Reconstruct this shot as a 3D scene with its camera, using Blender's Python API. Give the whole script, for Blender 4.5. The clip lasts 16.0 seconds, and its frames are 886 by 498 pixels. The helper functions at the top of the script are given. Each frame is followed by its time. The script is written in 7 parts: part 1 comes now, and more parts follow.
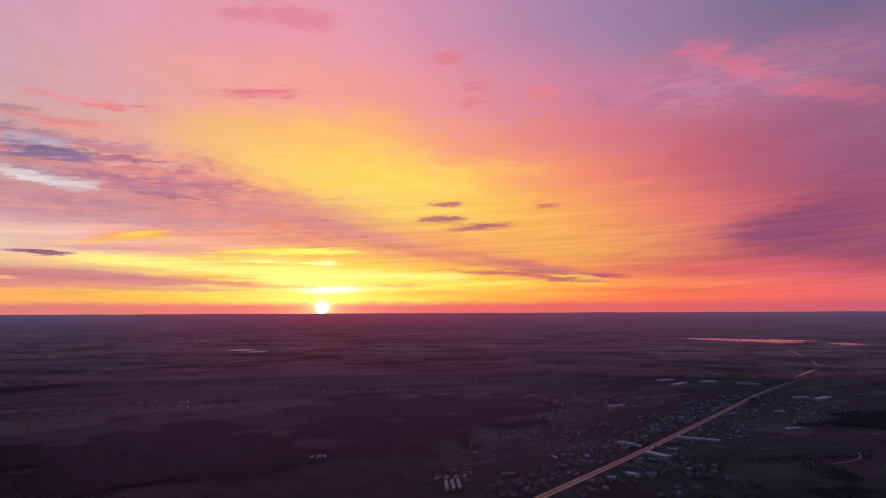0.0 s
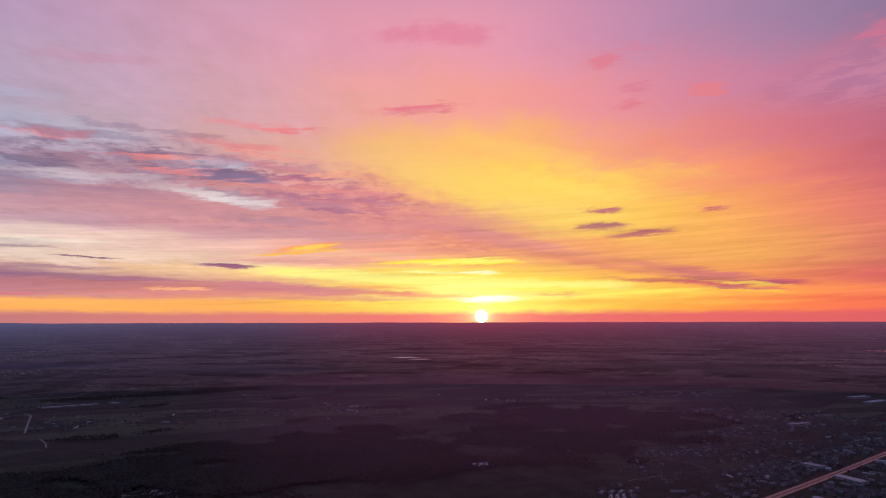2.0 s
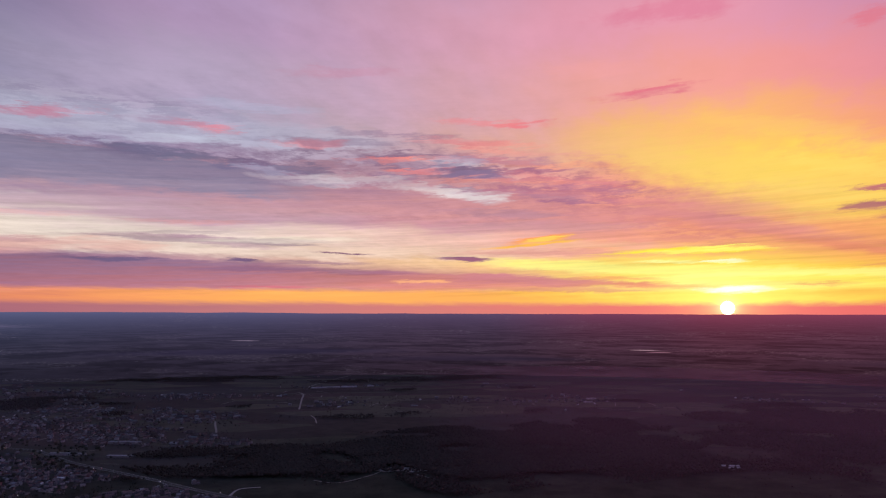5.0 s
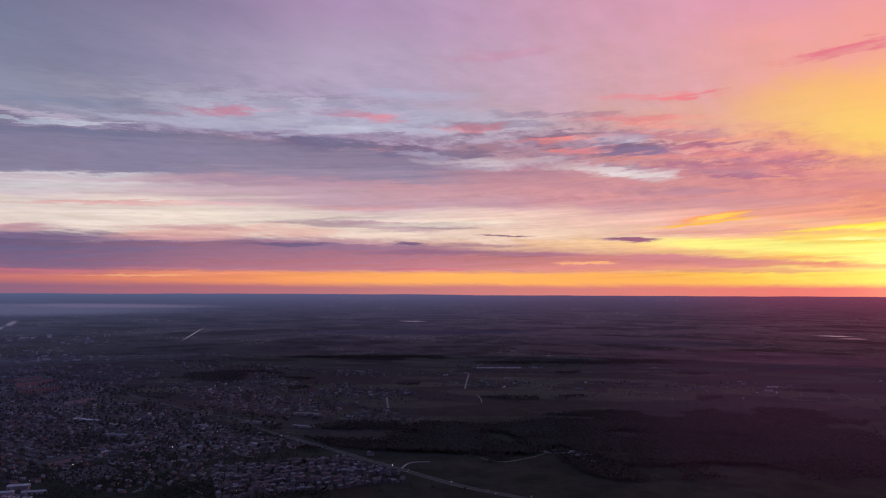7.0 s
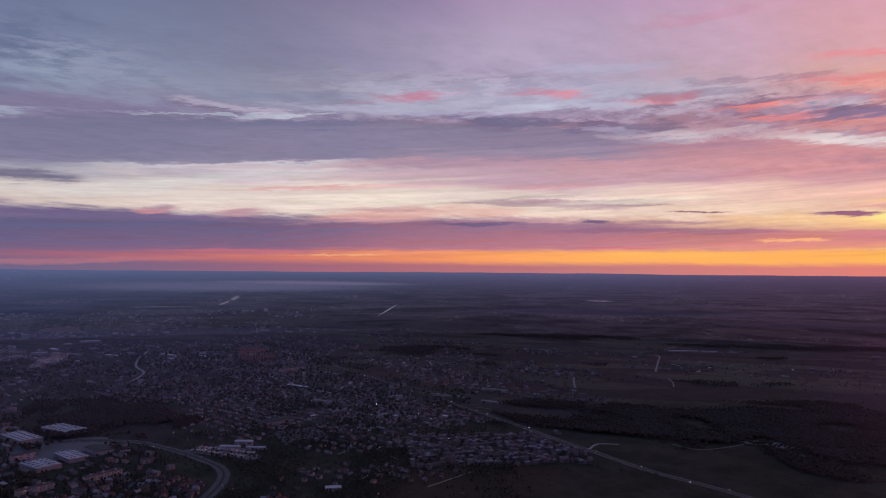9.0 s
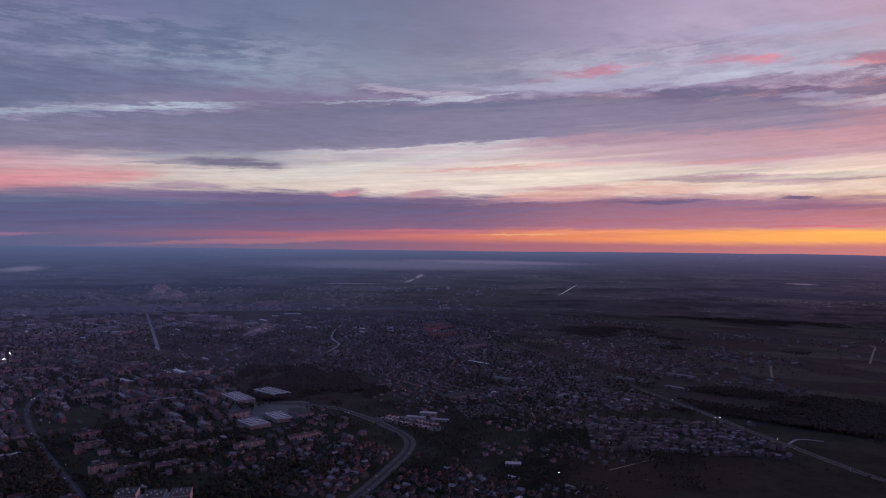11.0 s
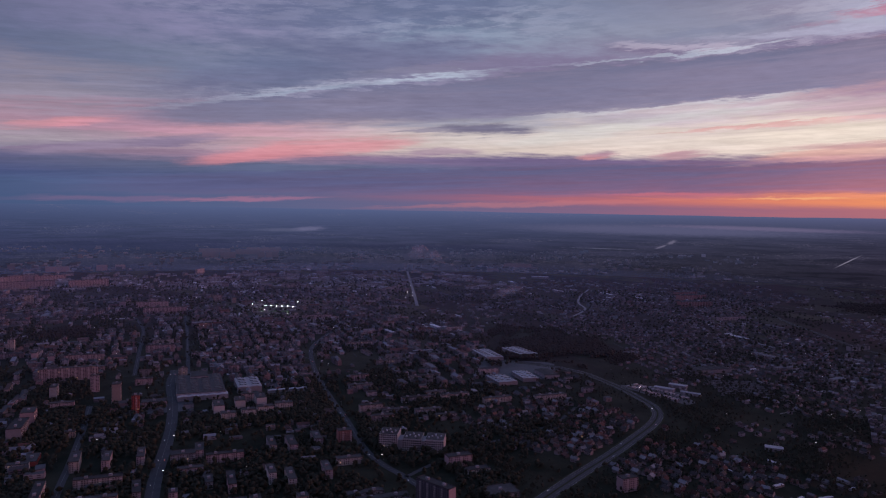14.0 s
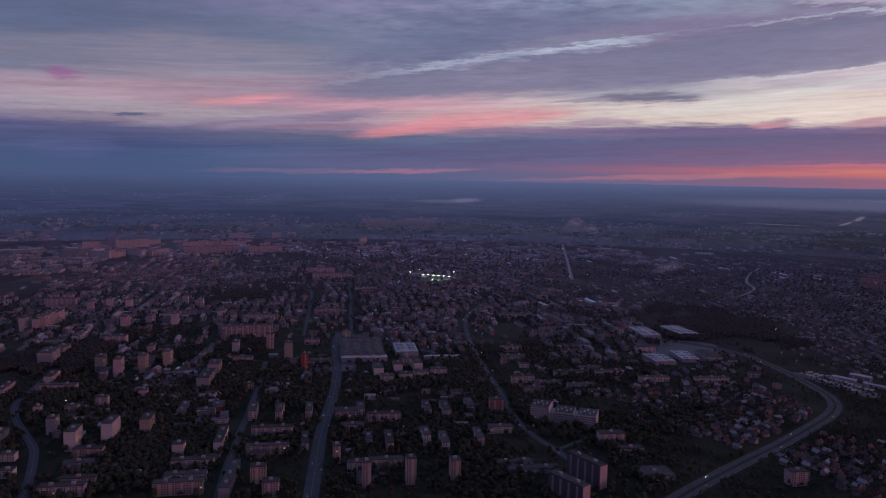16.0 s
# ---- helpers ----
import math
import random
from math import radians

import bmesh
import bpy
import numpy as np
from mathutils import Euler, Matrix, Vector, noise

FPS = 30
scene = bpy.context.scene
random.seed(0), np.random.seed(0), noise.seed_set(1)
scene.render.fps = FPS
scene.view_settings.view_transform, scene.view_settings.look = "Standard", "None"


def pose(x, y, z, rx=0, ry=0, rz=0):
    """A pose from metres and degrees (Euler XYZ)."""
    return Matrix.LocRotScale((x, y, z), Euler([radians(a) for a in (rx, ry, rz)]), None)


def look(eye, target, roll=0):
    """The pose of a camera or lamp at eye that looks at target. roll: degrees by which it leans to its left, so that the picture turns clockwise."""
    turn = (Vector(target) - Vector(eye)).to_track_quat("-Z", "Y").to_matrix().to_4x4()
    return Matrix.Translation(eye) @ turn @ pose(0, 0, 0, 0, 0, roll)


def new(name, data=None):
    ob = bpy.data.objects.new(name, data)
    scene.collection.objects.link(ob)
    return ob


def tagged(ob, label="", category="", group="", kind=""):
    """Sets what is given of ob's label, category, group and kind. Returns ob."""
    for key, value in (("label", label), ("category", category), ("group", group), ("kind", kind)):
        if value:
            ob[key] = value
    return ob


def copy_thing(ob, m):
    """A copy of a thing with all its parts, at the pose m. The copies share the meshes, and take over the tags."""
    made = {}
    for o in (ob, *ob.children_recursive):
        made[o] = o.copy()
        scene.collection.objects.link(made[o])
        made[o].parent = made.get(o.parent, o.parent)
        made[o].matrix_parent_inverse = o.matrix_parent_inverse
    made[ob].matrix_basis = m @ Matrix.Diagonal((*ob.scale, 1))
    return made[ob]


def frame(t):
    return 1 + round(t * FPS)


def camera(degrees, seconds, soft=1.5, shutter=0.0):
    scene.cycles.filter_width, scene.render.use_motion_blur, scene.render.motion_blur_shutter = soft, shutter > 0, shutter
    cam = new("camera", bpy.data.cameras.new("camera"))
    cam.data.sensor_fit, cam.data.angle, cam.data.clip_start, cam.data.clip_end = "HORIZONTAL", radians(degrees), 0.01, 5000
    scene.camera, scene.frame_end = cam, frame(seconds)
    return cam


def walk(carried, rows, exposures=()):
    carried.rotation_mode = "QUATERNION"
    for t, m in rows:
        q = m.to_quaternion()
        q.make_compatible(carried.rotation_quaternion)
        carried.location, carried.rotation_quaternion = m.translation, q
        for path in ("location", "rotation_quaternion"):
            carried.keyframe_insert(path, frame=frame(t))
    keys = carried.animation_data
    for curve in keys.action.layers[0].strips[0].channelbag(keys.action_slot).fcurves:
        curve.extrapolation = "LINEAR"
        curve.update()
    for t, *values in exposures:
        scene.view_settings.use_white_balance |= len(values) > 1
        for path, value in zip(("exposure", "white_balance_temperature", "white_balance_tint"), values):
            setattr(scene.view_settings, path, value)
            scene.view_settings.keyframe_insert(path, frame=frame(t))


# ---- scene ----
# The camera hangs over the town's edge and turns to its left.
EYE_Z = 360.0
cam = camera(64.4, 16.0, 1.15)
PATH = [
    (0.0, pose(0, 0, EYE_Z, 95.19, 0.24, 0.12)),
    (0.5, pose(0, 0, EYE_Z, 95.45, 0.31, 3.34)),
    (1.0, pose(0, 0, EYE_Z, 95.75, 0.28, 6.54)),
    (1.5, pose(0, 0, EYE_Z, 95.97, 0.16, 9.74)),
    (2.0, pose(0, 0, EYE_Z, 95.95, 0.13, 12.95)),
    (2.5, pose(0, 0, EYE_Z, 95.95, 0.11, 16.11)),
    (3.0, pose(0, 0, EYE_Z, 95.91, 0.02, 19.27)),
    (3.5, pose(0, 0, EYE_Z, 95.84, 0.06, 22.42)),
    (4.0, pose(0, 0, EYE_Z, 95.71, 0.00, 25.59)),
    (6.5, pose(0, 0, EYE_Z, 94.15, -0.23, 41.47)),
    (7.0, pose(0, 0, EYE_Z, 93.73, -0.25, 44.96)),
    (7.5, pose(0, 0, EYE_Z, 93.31, -0.35, 48.48)),
    (8.0, pose(0, 0, EYE_Z, 92.85, -0.43, 52.06)),
    (8.5, pose(0, 0, EYE_Z, 92.38, -0.42, 55.90)),
    (9.0, pose(0, 0, EYE_Z, 91.93, -0.47, 59.95)),
    (11.5, pose(0, 0, EYE_Z, 89.64, -0.79, 77.90)),
    (12.0, pose(0, 0, EYE_Z, 89.12, -0.94, 81.31)),
    (12.5, pose(0, 0, EYE_Z, 88.59, -0.95, 84.58)),
    (13.0, pose(0, 0, EYE_Z, 88.06, -0.97, 87.86)),
    (13.5, pose(0, 0, EYE_Z, 87.49, -1.01, 91.13)),
    (14.0, pose(0, 0, EYE_Z, 86.91, -1.04, 94.44)),
    (14.5, pose(0, 0, EYE_Z, 86.32, -1.09, 97.77)),
    (15.0, pose(0, 0, EYE_Z, 85.69, -1.13, 100.99)),
    (15.5, pose(0, 0, EYE_Z, 85.07, -1.14, 104.11)),
    (16.0, pose(0, 0, EYE_Z, 84.40, -1.20, 107.05)),
]
walk(cam, PATH)


# ---- node helper ----
def lin(h):
    """sRGB hex to linear rgba."""
    c = [int(h[i:i + 2], 16) / 255 for i in (0, 2, 4)]
    return tuple(v / 12.92 if v < 0.04045 else ((v + 0.055) / 1.055) ** 2.4 for v in c) + (1.0,)


class Net:
    def __init__(self, tree):
        self.tree = tree
        tree.nodes.clear()

    def put(self, socket, value):
        if isinstance(value, bpy.types.NodeSocket):
            self.tree.links.new(value, socket)
        elif value is not None:
            socket.default_value = value

    def node(self, kind, *values):
        n = self.tree.nodes.new(kind)
        for socket, value in zip(n.inputs, values):
            self.put(socket, value)
        return n

    def m(self, op, a, b=None, c=None):
        n = self.tree.nodes.new("ShaderNodeMath")
        n.operation = op
        for socket, value in zip(n.inputs, (a, b, c)):
            self.put(socket, value)
        return n.outputs[0]

    def vec(self, x, y, z=0.0):
        return self.node("ShaderNodeCombineXYZ", x, y, z).outputs[0]

    def noise(self, vector, scale=1.0, detail=4.0, rough=0.55):
        n = self.tree.nodes.new("ShaderNodeTexNoise")
        self.put(n.inputs["Vector"], vector)
        self.put(n.inputs["Scale"], scale)
        self.put(n.inputs["Detail"], detail)
        self.put(n.inputs["Roughness"], rough)
        return n.outputs[0]

    def mix(self, fac, a, b, blend="MIX"):
        n = self.tree.nodes.new("ShaderNodeMix")
        n.data_type, n.blend_type, n.clamp_factor = "RGBA", blend, True
        self.put(n.inputs[0], fac)
        self.put(n.inputs[6], a)
        self.put(n.inputs[7], b)
        return n.outputs[2]

    def smooth(self, value, lo, hi, most=1.0):
        """0 at lo, 1 (or most) at hi."""
        n = self.tree.nodes.new("ShaderNodeMapRange")
        n.interpolation_type = "SMOOTHSTEP"
        self.put(n.inputs[0], value)
        self.put(n.inputs[1], lo)
        self.put(n.inputs[2], hi)
        self.put(n.inputs[4], most)
        return n.outputs[0]

    def ramp(self, fac, stops, kind="EASE"):
        n = self.tree.nodes.new("ShaderNodeValToRGB")
        n.color_ramp.interpolation = kind
        e = n.color_ramp.elements
        while len(e) < len(stops):
            e.new(0.5)
        for el, (p, _) in zip(e, stops):
            el.position = p
        for el, (_, c) in zip(e, stops):
            el.color = c
        self.put(n.inputs[0], fac)
        return n.outputs[0]

    def split(self, vector):
        return self.node("ShaderNodeSeparateXYZ", vector).outputs

    def after(self, base, az, el):
        """The same angles, tied to the layer below, so that layers are worked out one by one."""
        tie = self.m("MULTIPLY", self.node("ShaderNodeRGBToBW", base).outputs[0], 0.00001)
        return self.m("ADD", az, tie), self.m("ADD", el, tie)

    def stroke(self, base, place, rag, a, e, w, h, tilt, colour, strength=1.0, ragged=0.5):
        """A long soft streak at azimuth a and elevation e, w by h degrees in half size, rising by tilt to its left."""
        n = self.tree.nodes.new("ShaderNodeMapping")
        n.vector_type = "TEXTURE"
        for socket, value in zip(n.inputs, (place, (a, e, 0), (0, 0, math.atan(tilt)), (w, h, 1))):
            self.put(socket, value)
        d = self.node("ShaderNodeVectorMath", n.outputs[0])
        d.operation = "LENGTH"
        d = self.m("MULTIPLY_ADD", rag, ragged, d.outputs["Value"])
        return self.mix(self.smooth(d, 1.0, 0.25, strength), base, lin(colour))

    def strokes(self, base, az, el, rag, rows):
        for i in range(0, len(rows), 6):
            tree = bpy.data.node_groups.new("streaks", "ShaderNodeTree")
            for name, kind in (("Base", "NodeSocketColor"), ("Place", "NodeSocketVector"), ("Rag", "NodeSocketFloat")):
                tree.interface.new_socket(name, in_out="INPUT", socket_type=kind)
            tree.interface.new_socket("Colour", in_out="OUTPUT", socket_type="NodeSocketColor")
            k = Net(tree)
            given = tree.nodes.new("NodeGroupInput").outputs
            colour = given[0]
            for row in rows[i:i + 6]:
                colour = k.stroke(colour, given[1], given[2], *row)
            tree.links.new(colour, tree.nodes.new("NodeGroupOutput").inputs[0])
            group = self.tree.nodes.new("ShaderNodeGroup")
            group.node_tree = tree
            for socket, value in zip(group.inputs, (base, self.vec(*self.after(base, az, el)), rag)):
                self.put(socket, value)
            base = group.outputs[0]
        return base

    def sheet(self, base, az, el, rag, lay, span, top, bottom, hi, lo, strength, soft_top, soft_bottom, ragged, fade):
        """A layer of cloud between two bowed edges over a span of azimuth; hi and lo are its colours at top and bottom,
        each one colour or two, from the greater azimuth to the lesser."""
        az, el = self.after(base, az, el)
        u = self.m("SUBTRACT", az, (span[0] + span[1]) / 2)
        wave = self.m("MULTIPLY_ADD", rag, ragged, el)
        edge = [self.m("MULTIPLY_ADD", u, self.m("MULTIPLY_ADD", u, q[0], q[1]), q[2]) for q in (top, bottom)]
        a = self.smooth(self.m("SUBTRACT", edge[0], wave), 0.0, soft_top)
        b = self.smooth(self.m("SUBTRACT", wave, edge[1]), 0.0, soft_bottom)
        ends = self.m("MULTIPLY", self.smooth(az, span[0], span[0] + fade), self.smooth(az, span[1], span[1] - fade))
        g = self.m("DIVIDE", self.m("SUBTRACT", wave, edge[1]), self.m("MAXIMUM", self.m("SUBTRACT", edge[0], edge[1]), 0.05))
        mask = self.m("MULTIPLY", self.m("MULTIPLY", a, b), self.m("MULTIPLY", ends, strength))
        g = self.m("MULTIPLY_ADD", lay, 2.2, g)
        way = self.m("MULTIPLY_ADD", az, 1 / (span[1] - span[0]), -span[0] / (span[1] - span[0]))
        ends = []
        for c in (lo, hi):
            two = c.split(">")
            ends.append(lin(c) if len(two) == 1 else self.mix(way, lin(two[1]), lin(two[0])))
        return self.mix(mask, base, self.mix(g, *ends))


# ---- light: a sunset sky with broken cloud, and the low sun ----
SUN_AZ, SUN_EL = 9.84, 0.47
AZ = (-180, -60, -30, -20, -10, 0, 10, 20, 30, 45, 55, 65, 75, 85, 95, 105, 115, 125, 135, 160, 180)
# colours along the azimuth at rising elevations
SKY_ROWS = (
    (0.5, "8a6a90 a8607a d05868 de5e60 e46462 ea6c68 f06a70 ea7a6e dc7c74 c47878 b46e76 aa6672 926078 76607e 6a6082 5e5e80 4f5b80 475579 445276 4c5478 8a6a90"),
    (1.1, "8a6a90 b4606e e85f64 f86e55 ff824a ffc447 fff878 ffc04c ffa860 ffb05a fa9c60 e48462 c46e6a a46274 845f7c 5e5e80 4f5b80 475579 445276 4c5478 8a6a90"),
    (1.6, "8a6a90 b4606e e85f64 f86e55 ff824a ffc447 fff878 ffc04c ffa860 ffb05a f89a64 e08464 b6687a 8e607c 745f80 5e5e80 4f5b80 475579 445276 4c5478 8a6a90"),
    (2.1, "8a6a90 a8607a de5a68 fa7d55 ffa04e ffdf52 fff49a ffd85a e49a80 c47c8a b67b90 b67184 9e6582 756082 666082 606082 4b557a 464f76 444a72 5f6488 8a6a90"),
    (3.3, "8a6a90 874f6f b04c64 d85e60 f29055 ffc04e ffe858 ffd068 e0a088 a87488 866b8c 7c6784 6e5d80 5f6080 666484 5f6482 5b607e 605d7a 53507a 5f6488 8a6a90"),
    (4.1, "8a6a90 814f71 8e4866 d45e62 f4a253 f29a5e ffd858 ffcc70 f6c490 d4a49c a87a90 8c6c88 7c6486 716084 6e6084 997a92 90748a 837088 948294 6e6c90 8a6a90"),
    (4.8, "8a6a90 7e4f71 894967 d86266 f7b451 e4846c ffc060 f4a488 f4cab0 e8c8b8 e4c8bc e4ccc0 e0c8c0 dcc4bc c5b4b0 ba989e a78c9c 9b8a9a ab98a2 757090 8a6a90"),
    (5.8, "8a6a90 7e5173 934d69 dc6668 f7b253 f09a62 f2a07a ea9488 ecb8a8 eaccc0 e4cec4 e8d2c4 e2ccc4 dac6c0 c9bcba c99ba8 bc899c a17e93 ae95a2 7c6c8d 8a6a90"),
    (8, "8a6a90 7e5276 8c4869 e46c70 f79f5b ffd255 e28e84 d88690 c48c9c bc929f c09aaa c4a4ac c4acb6 aba1ae 9292a4 807b91 7e7991 988a9a 706c86 6e768b 8a6a90"),
    (11, "8a6a90 7e567a 925676 c65d72 f48970 ffce58 ffc45e ea8e86 b88c9c a0809c 907898 867492 84748f 7c7090 837a96 727791 747891 626684 5c6280 5c6480 8a6a90"),
    (14, "8a6a90 7f5b7f 98607e bf637b e17c83 f49a7c ffc064 f0aa80 d49c9c aaa0b6 9c8caa 948ca2 88869c 8e8fa6 8190a6 807b98 837d9e 6c6a8a 666686 5c6480 8a6a90"),
    (17.5, "8a6a90 7e6185 94688a b86e8a cb7e9b e88c96 f69e90 e89e98 d69ca4 ae9ab6 b8a2bc 8e84a0 7a7690 767d98 6e7294 767196 747194 646486 606082 545e7c 8a6a90"),
    (22.5, "8a6a90 7a6488 686082 8f7293 a680a2 cc88a8 ea98a8 e094a8 d89aac ae90b0 ac8cae 827694 6a6684 676d8c 666c92 67668d 65668b 5c5e80 5a5c7e 505a7a 8a6a90"),
    (32, "606892 686c96 62648c 6c6894 8878a2 9c80a2 a482a4 a480a4 a080a6 907ea6 807aa4 7478a2 6c749e 63709c 5d6e9c 5e6896 5a6694 576493 576493 576291 606892"),
    (60, "546896 546896 546896 546896 546896 546896 546896 546896 546896 546896 546896 546896 546896 516896 4f6896 536493 536493 536493 536493 536493 546896"),
)


def sky():
    w = bpy.data.worlds.new("sunset_sky")
    scene.world = w
    w.cycles.sampling_method, w.cycles.sample_map_resolution = "MANUAL", 512
    w.use_nodes = True
    k = Net(w.node_tree)
    x, y, z = k.split(k.node("ShaderNodeTexCoord").outputs["Generated"])
    az = k.m("MULTIPLY", k.m("ARCTAN2", k.m("MULTIPLY", x, -1.0), y), 180 / math.pi)
    el = k.m("MULTIPLY", k.m("ARCSINE", z), 180 / math.pi)
    # the sheet of cloud as a plane overhead: its streets run towards the sun
    up = k.m("ADD", k.m("MAXIMUM", z, 0.0), 0.07)
    ca, sa = math.cos(radians(14)), math.sin(radians(14))
    along = k.m("DIVIDE", k.m("ADD", k.m("MULTIPLY", x, -sa), k.m("MULTIPLY", y, ca)), up)
    across = k.m("DIVIDE", k.m("ADD", k.m("MULTIPLY", x, ca), k.m("MULTIPLY", y, sa)), up)
    broad = k.m("SUBTRACT", k.noise(k.vec(k.m("MULTIPLY", along, 0.22), k.m("MULTIPLY", across, 0.5)), 1.6, 3.0, 0.5), 0.5)
    streak = k.m("SUBTRACT", k.noise(k.vec(k.m("MULTIPLY", along, 0.40), across, 3.0), 2.6, 7.0, 0.60), 0.5)
    fine = k.m("SUBTRACT", k.noise(k.vec(k.m("MULTIPLY", along, 0.7), across, 7.0), 8.0, 6.0, 0.62), 0.5)
    level = k.m("SUBTRACT", k.noise(k.vec(k.m("MULTIPLY", az, 0.07), k.m("MULTIPLY_ADD", az, 0.09, k.m("MULTIPLY", el, 1.3)), 5.0), 1.0, 6.0, 0.62), 0.5)
    lay = k.m("SUBTRACT", k.noise(k.vec(k.m("MULTIPLY", az, 0.085), k.m("MULTIPLY_ADD", az, 0.10, k.m("MULTIPLY", el, 2.6)), 9.0), 1.0, 7.0, 0.64), 0.5)
    amp = k.m("MULTIPLY_ADD", k.smooth(el, 1.5, 14.0), 4.6, 0.40)
    bend = k.m("MULTIPLY_ADD", fine, 0.5, k.m("MULTIPLY_ADD", broad, 0.7, k.m("MULTIPLY", streak, 1.0)))
    low = k.m("MULTIPLY", k.smooth(el, 15.0, 9.0), k.smooth(el, 4.0, 7.5))
    el2 = k.m("MULTIPLY_ADD", k.m("MULTIPLY", level, low), 3.4, k.m("MULTIPLY_ADD", bend, amp, el))
    az2 = k.m("ADD", k.m("MULTIPLY", k.m("MULTIPLY_ADD", streak, 10.0, k.m("MULTIPLY", broad, 6.0)), k.m("MULTIPLY_ADD", k.smooth(az, -5.0, 30.0), 0.6, 0.4)), az)
    place = k.m("MULTIPLY_ADD", az2, 1 / 360, 0.5)
    colour, last = None, None
    for e, text in SKY_ROWS:
        row = k.ramp(place, [((a + 180) / 360, lin(h)) for a, h in zip(AZ, text.split())], "B_SPLINE")
        colour = row if colour is None else k.mix(k.smooth(el2, last, e), colour, row)
        last = e
    az, el = k.m("MULTIPLY_ADD", fine, 0.0001, az), k.m("MULTIPLY_ADD", fine, 0.0001, el)
    high = k.smooth(el, 5.0, 11.0)
    clear_sky = az, el
    # every edge of the clouds is frayed into fibres
    n = k.node("ShaderNodeTexNoise", k.vec(k.m("MULTIPLY", az, 0.30), k.m("MULTIPLY_ADD", az, 0.14, k.m("MULTIPLY", el, 2.4)), 2.0))
    for name, value in (("Scale", 1.0), ("Detail", 8.0), ("Roughness", 0.68)):
        k.put(n.inputs[name], value)
    fray = k.split(n.outputs["Color"])
    az = k.m("MULTIPLY_ADD", k.m("SUBTRACT", fray[0], 0.5), 5.0, az)
    el = k.m("MULTIPLY_ADD", k.m("SUBTRACT", fray[1], 0.5), k.m("MULTIPLY_ADD", high, 0.9, 0.85), el)
    rag = k.m("MULTIPLY", k.m("MULTIPLY_ADD", fine, 2.6, k.m("MULTIPLY", streak, 2.4)), high)
    rag = k.m("MULTIPLY_ADD", k.m("MULTIPLY", level, 2.2), k.m("SUBTRACT", 1.0, high), rag)
    # rows of small billows
    puff = k.noise(k.vec(k.m("MULTIPLY", az, 0.35), k.m("MULTIPLY_ADD", az, 0.16, k.m("MULTIPLY", el, 2.3)), 11.0), 1.0, 5.0, 0.6)
    puff = k.m("MULTIPLY_ADD", fine, 0.35, puff)
    angles = az, el
    for a, e, w, h, tilt, dark, light, strength in BILLOWS:
        az, el = k.after(colour, *angles)
        both = k.mix(k.smooth(puff, 0.41, 0.59), lin(dark), lin(light))
        du = k.m("MULTIPLY", k.m("SUBTRACT", az, a), 1.0 / w)
        dv = k.m("MULTIPLY", k.m("ADD", k.m("MULTIPLY_ADD", az, -tilt, tilt * a - e), el), 1.0 / h)
        d = k.m("MULTIPLY_ADD", rag, 0.35, k.m("SQRT", k.m("MULTIPLY_ADD", du, du, k.m("MULTIPLY", dv, dv))))
        colour = k.mix(k.m("MULTIPLY", k.smooth(d, 1.1, 0.2), strength), colour, both)
    az, el = angles
    for s in SHEETS:
        colour = k.sheet(colour, az, el, rag, lay, *s)
    for rows in (CLOUDS, FAN, BANKS, RIMS, VEILS, SUNSIDE):
        colour = k.strokes(colour, az, el, rag, rows)
    az, el = clear_sky
    # thin texture of the cloud sheet
    lift = k.m("MULTIPLY", k.m("MULTIPLY", k.smooth(el, 0.6, 6.0), k.m("MULTIPLY_ADD", k.smooth(az, 5.0, 40.0), 0.38, 0.12)), k.m("MULTIPLY_ADD", fine, 0.6, k.m("MULTIPLY", streak, 0.55)))
    lift = k.m("MULTIPLY_ADD", k.m("MULTIPLY", lay, 0.75), k.m("MULTIPLY", k.smooth(el, 0.9, 1.8), k.smooth(el, 13.0, 6.0)), lift)
    fibre = k.m("SUBTRACT", k.noise(k.vec(k.m("MULTIPLY", az, 0.55), k.m("MULTIPLY_ADD", az, 0.25, k.m("MULTIPLY", el, 5.5)), 13.0), 1.0, 8.0, 0.7), 0.5)
    lift = k.m("MULTIPLY_ADD", k.m("MULTIPLY", fibre, k.m("MULTIPLY_ADD", k.smooth(az, 12.0, 40.0), 0.22, 0.08)), k.m("MULTIPLY", k.smooth(el, 0.7, 2.2), k.smooth(el, 24.0, 10.0)), lift)
    tone = k.m("ADD", lift, 1.0)
    n = k.node("ShaderNodeVectorMath", colour)
    n.operation = "SCALE"
    k.put(n.inputs["Scale"], tone)
    # the whole sky is brightened a little, most in green and blue
    n = k.node("ShaderNodeVectorMath", n.outputs[0], (1.035, 1.10, 1.105))
    n.operation = "MULTIPLY"
    colour = n.outputs[0]
    # the sun and the glare of the air round it
    da, de = k.m("SUBTRACT", az, SUN_AZ), k.m("SUBTRACT", el, SUN_EL)
    r = k.m("SQRT", k.m("MULTIPLY_ADD", da, da, k.m("MULTIPLY", de, de)))
    rw = k.m("SQRT", k.m("MULTIPLY_ADD", k.m("MULTIPLY", da, 0.45), k.m("MULTIPLY", da, 0.45), k.m("MULTIPLY", de, de)))
    glow = k.m("POWER", 2.718, k.m("MULTIPLY", rw, -0.9))
    colour = k.mix(k.m("MULTIPLY", glow, 0.55), colour, (1.0, 0.78, 0.16, 1), "ADD")
    halo = k.m("POWER", 2.718, k.m("MULTIPLY", r, -2.6))
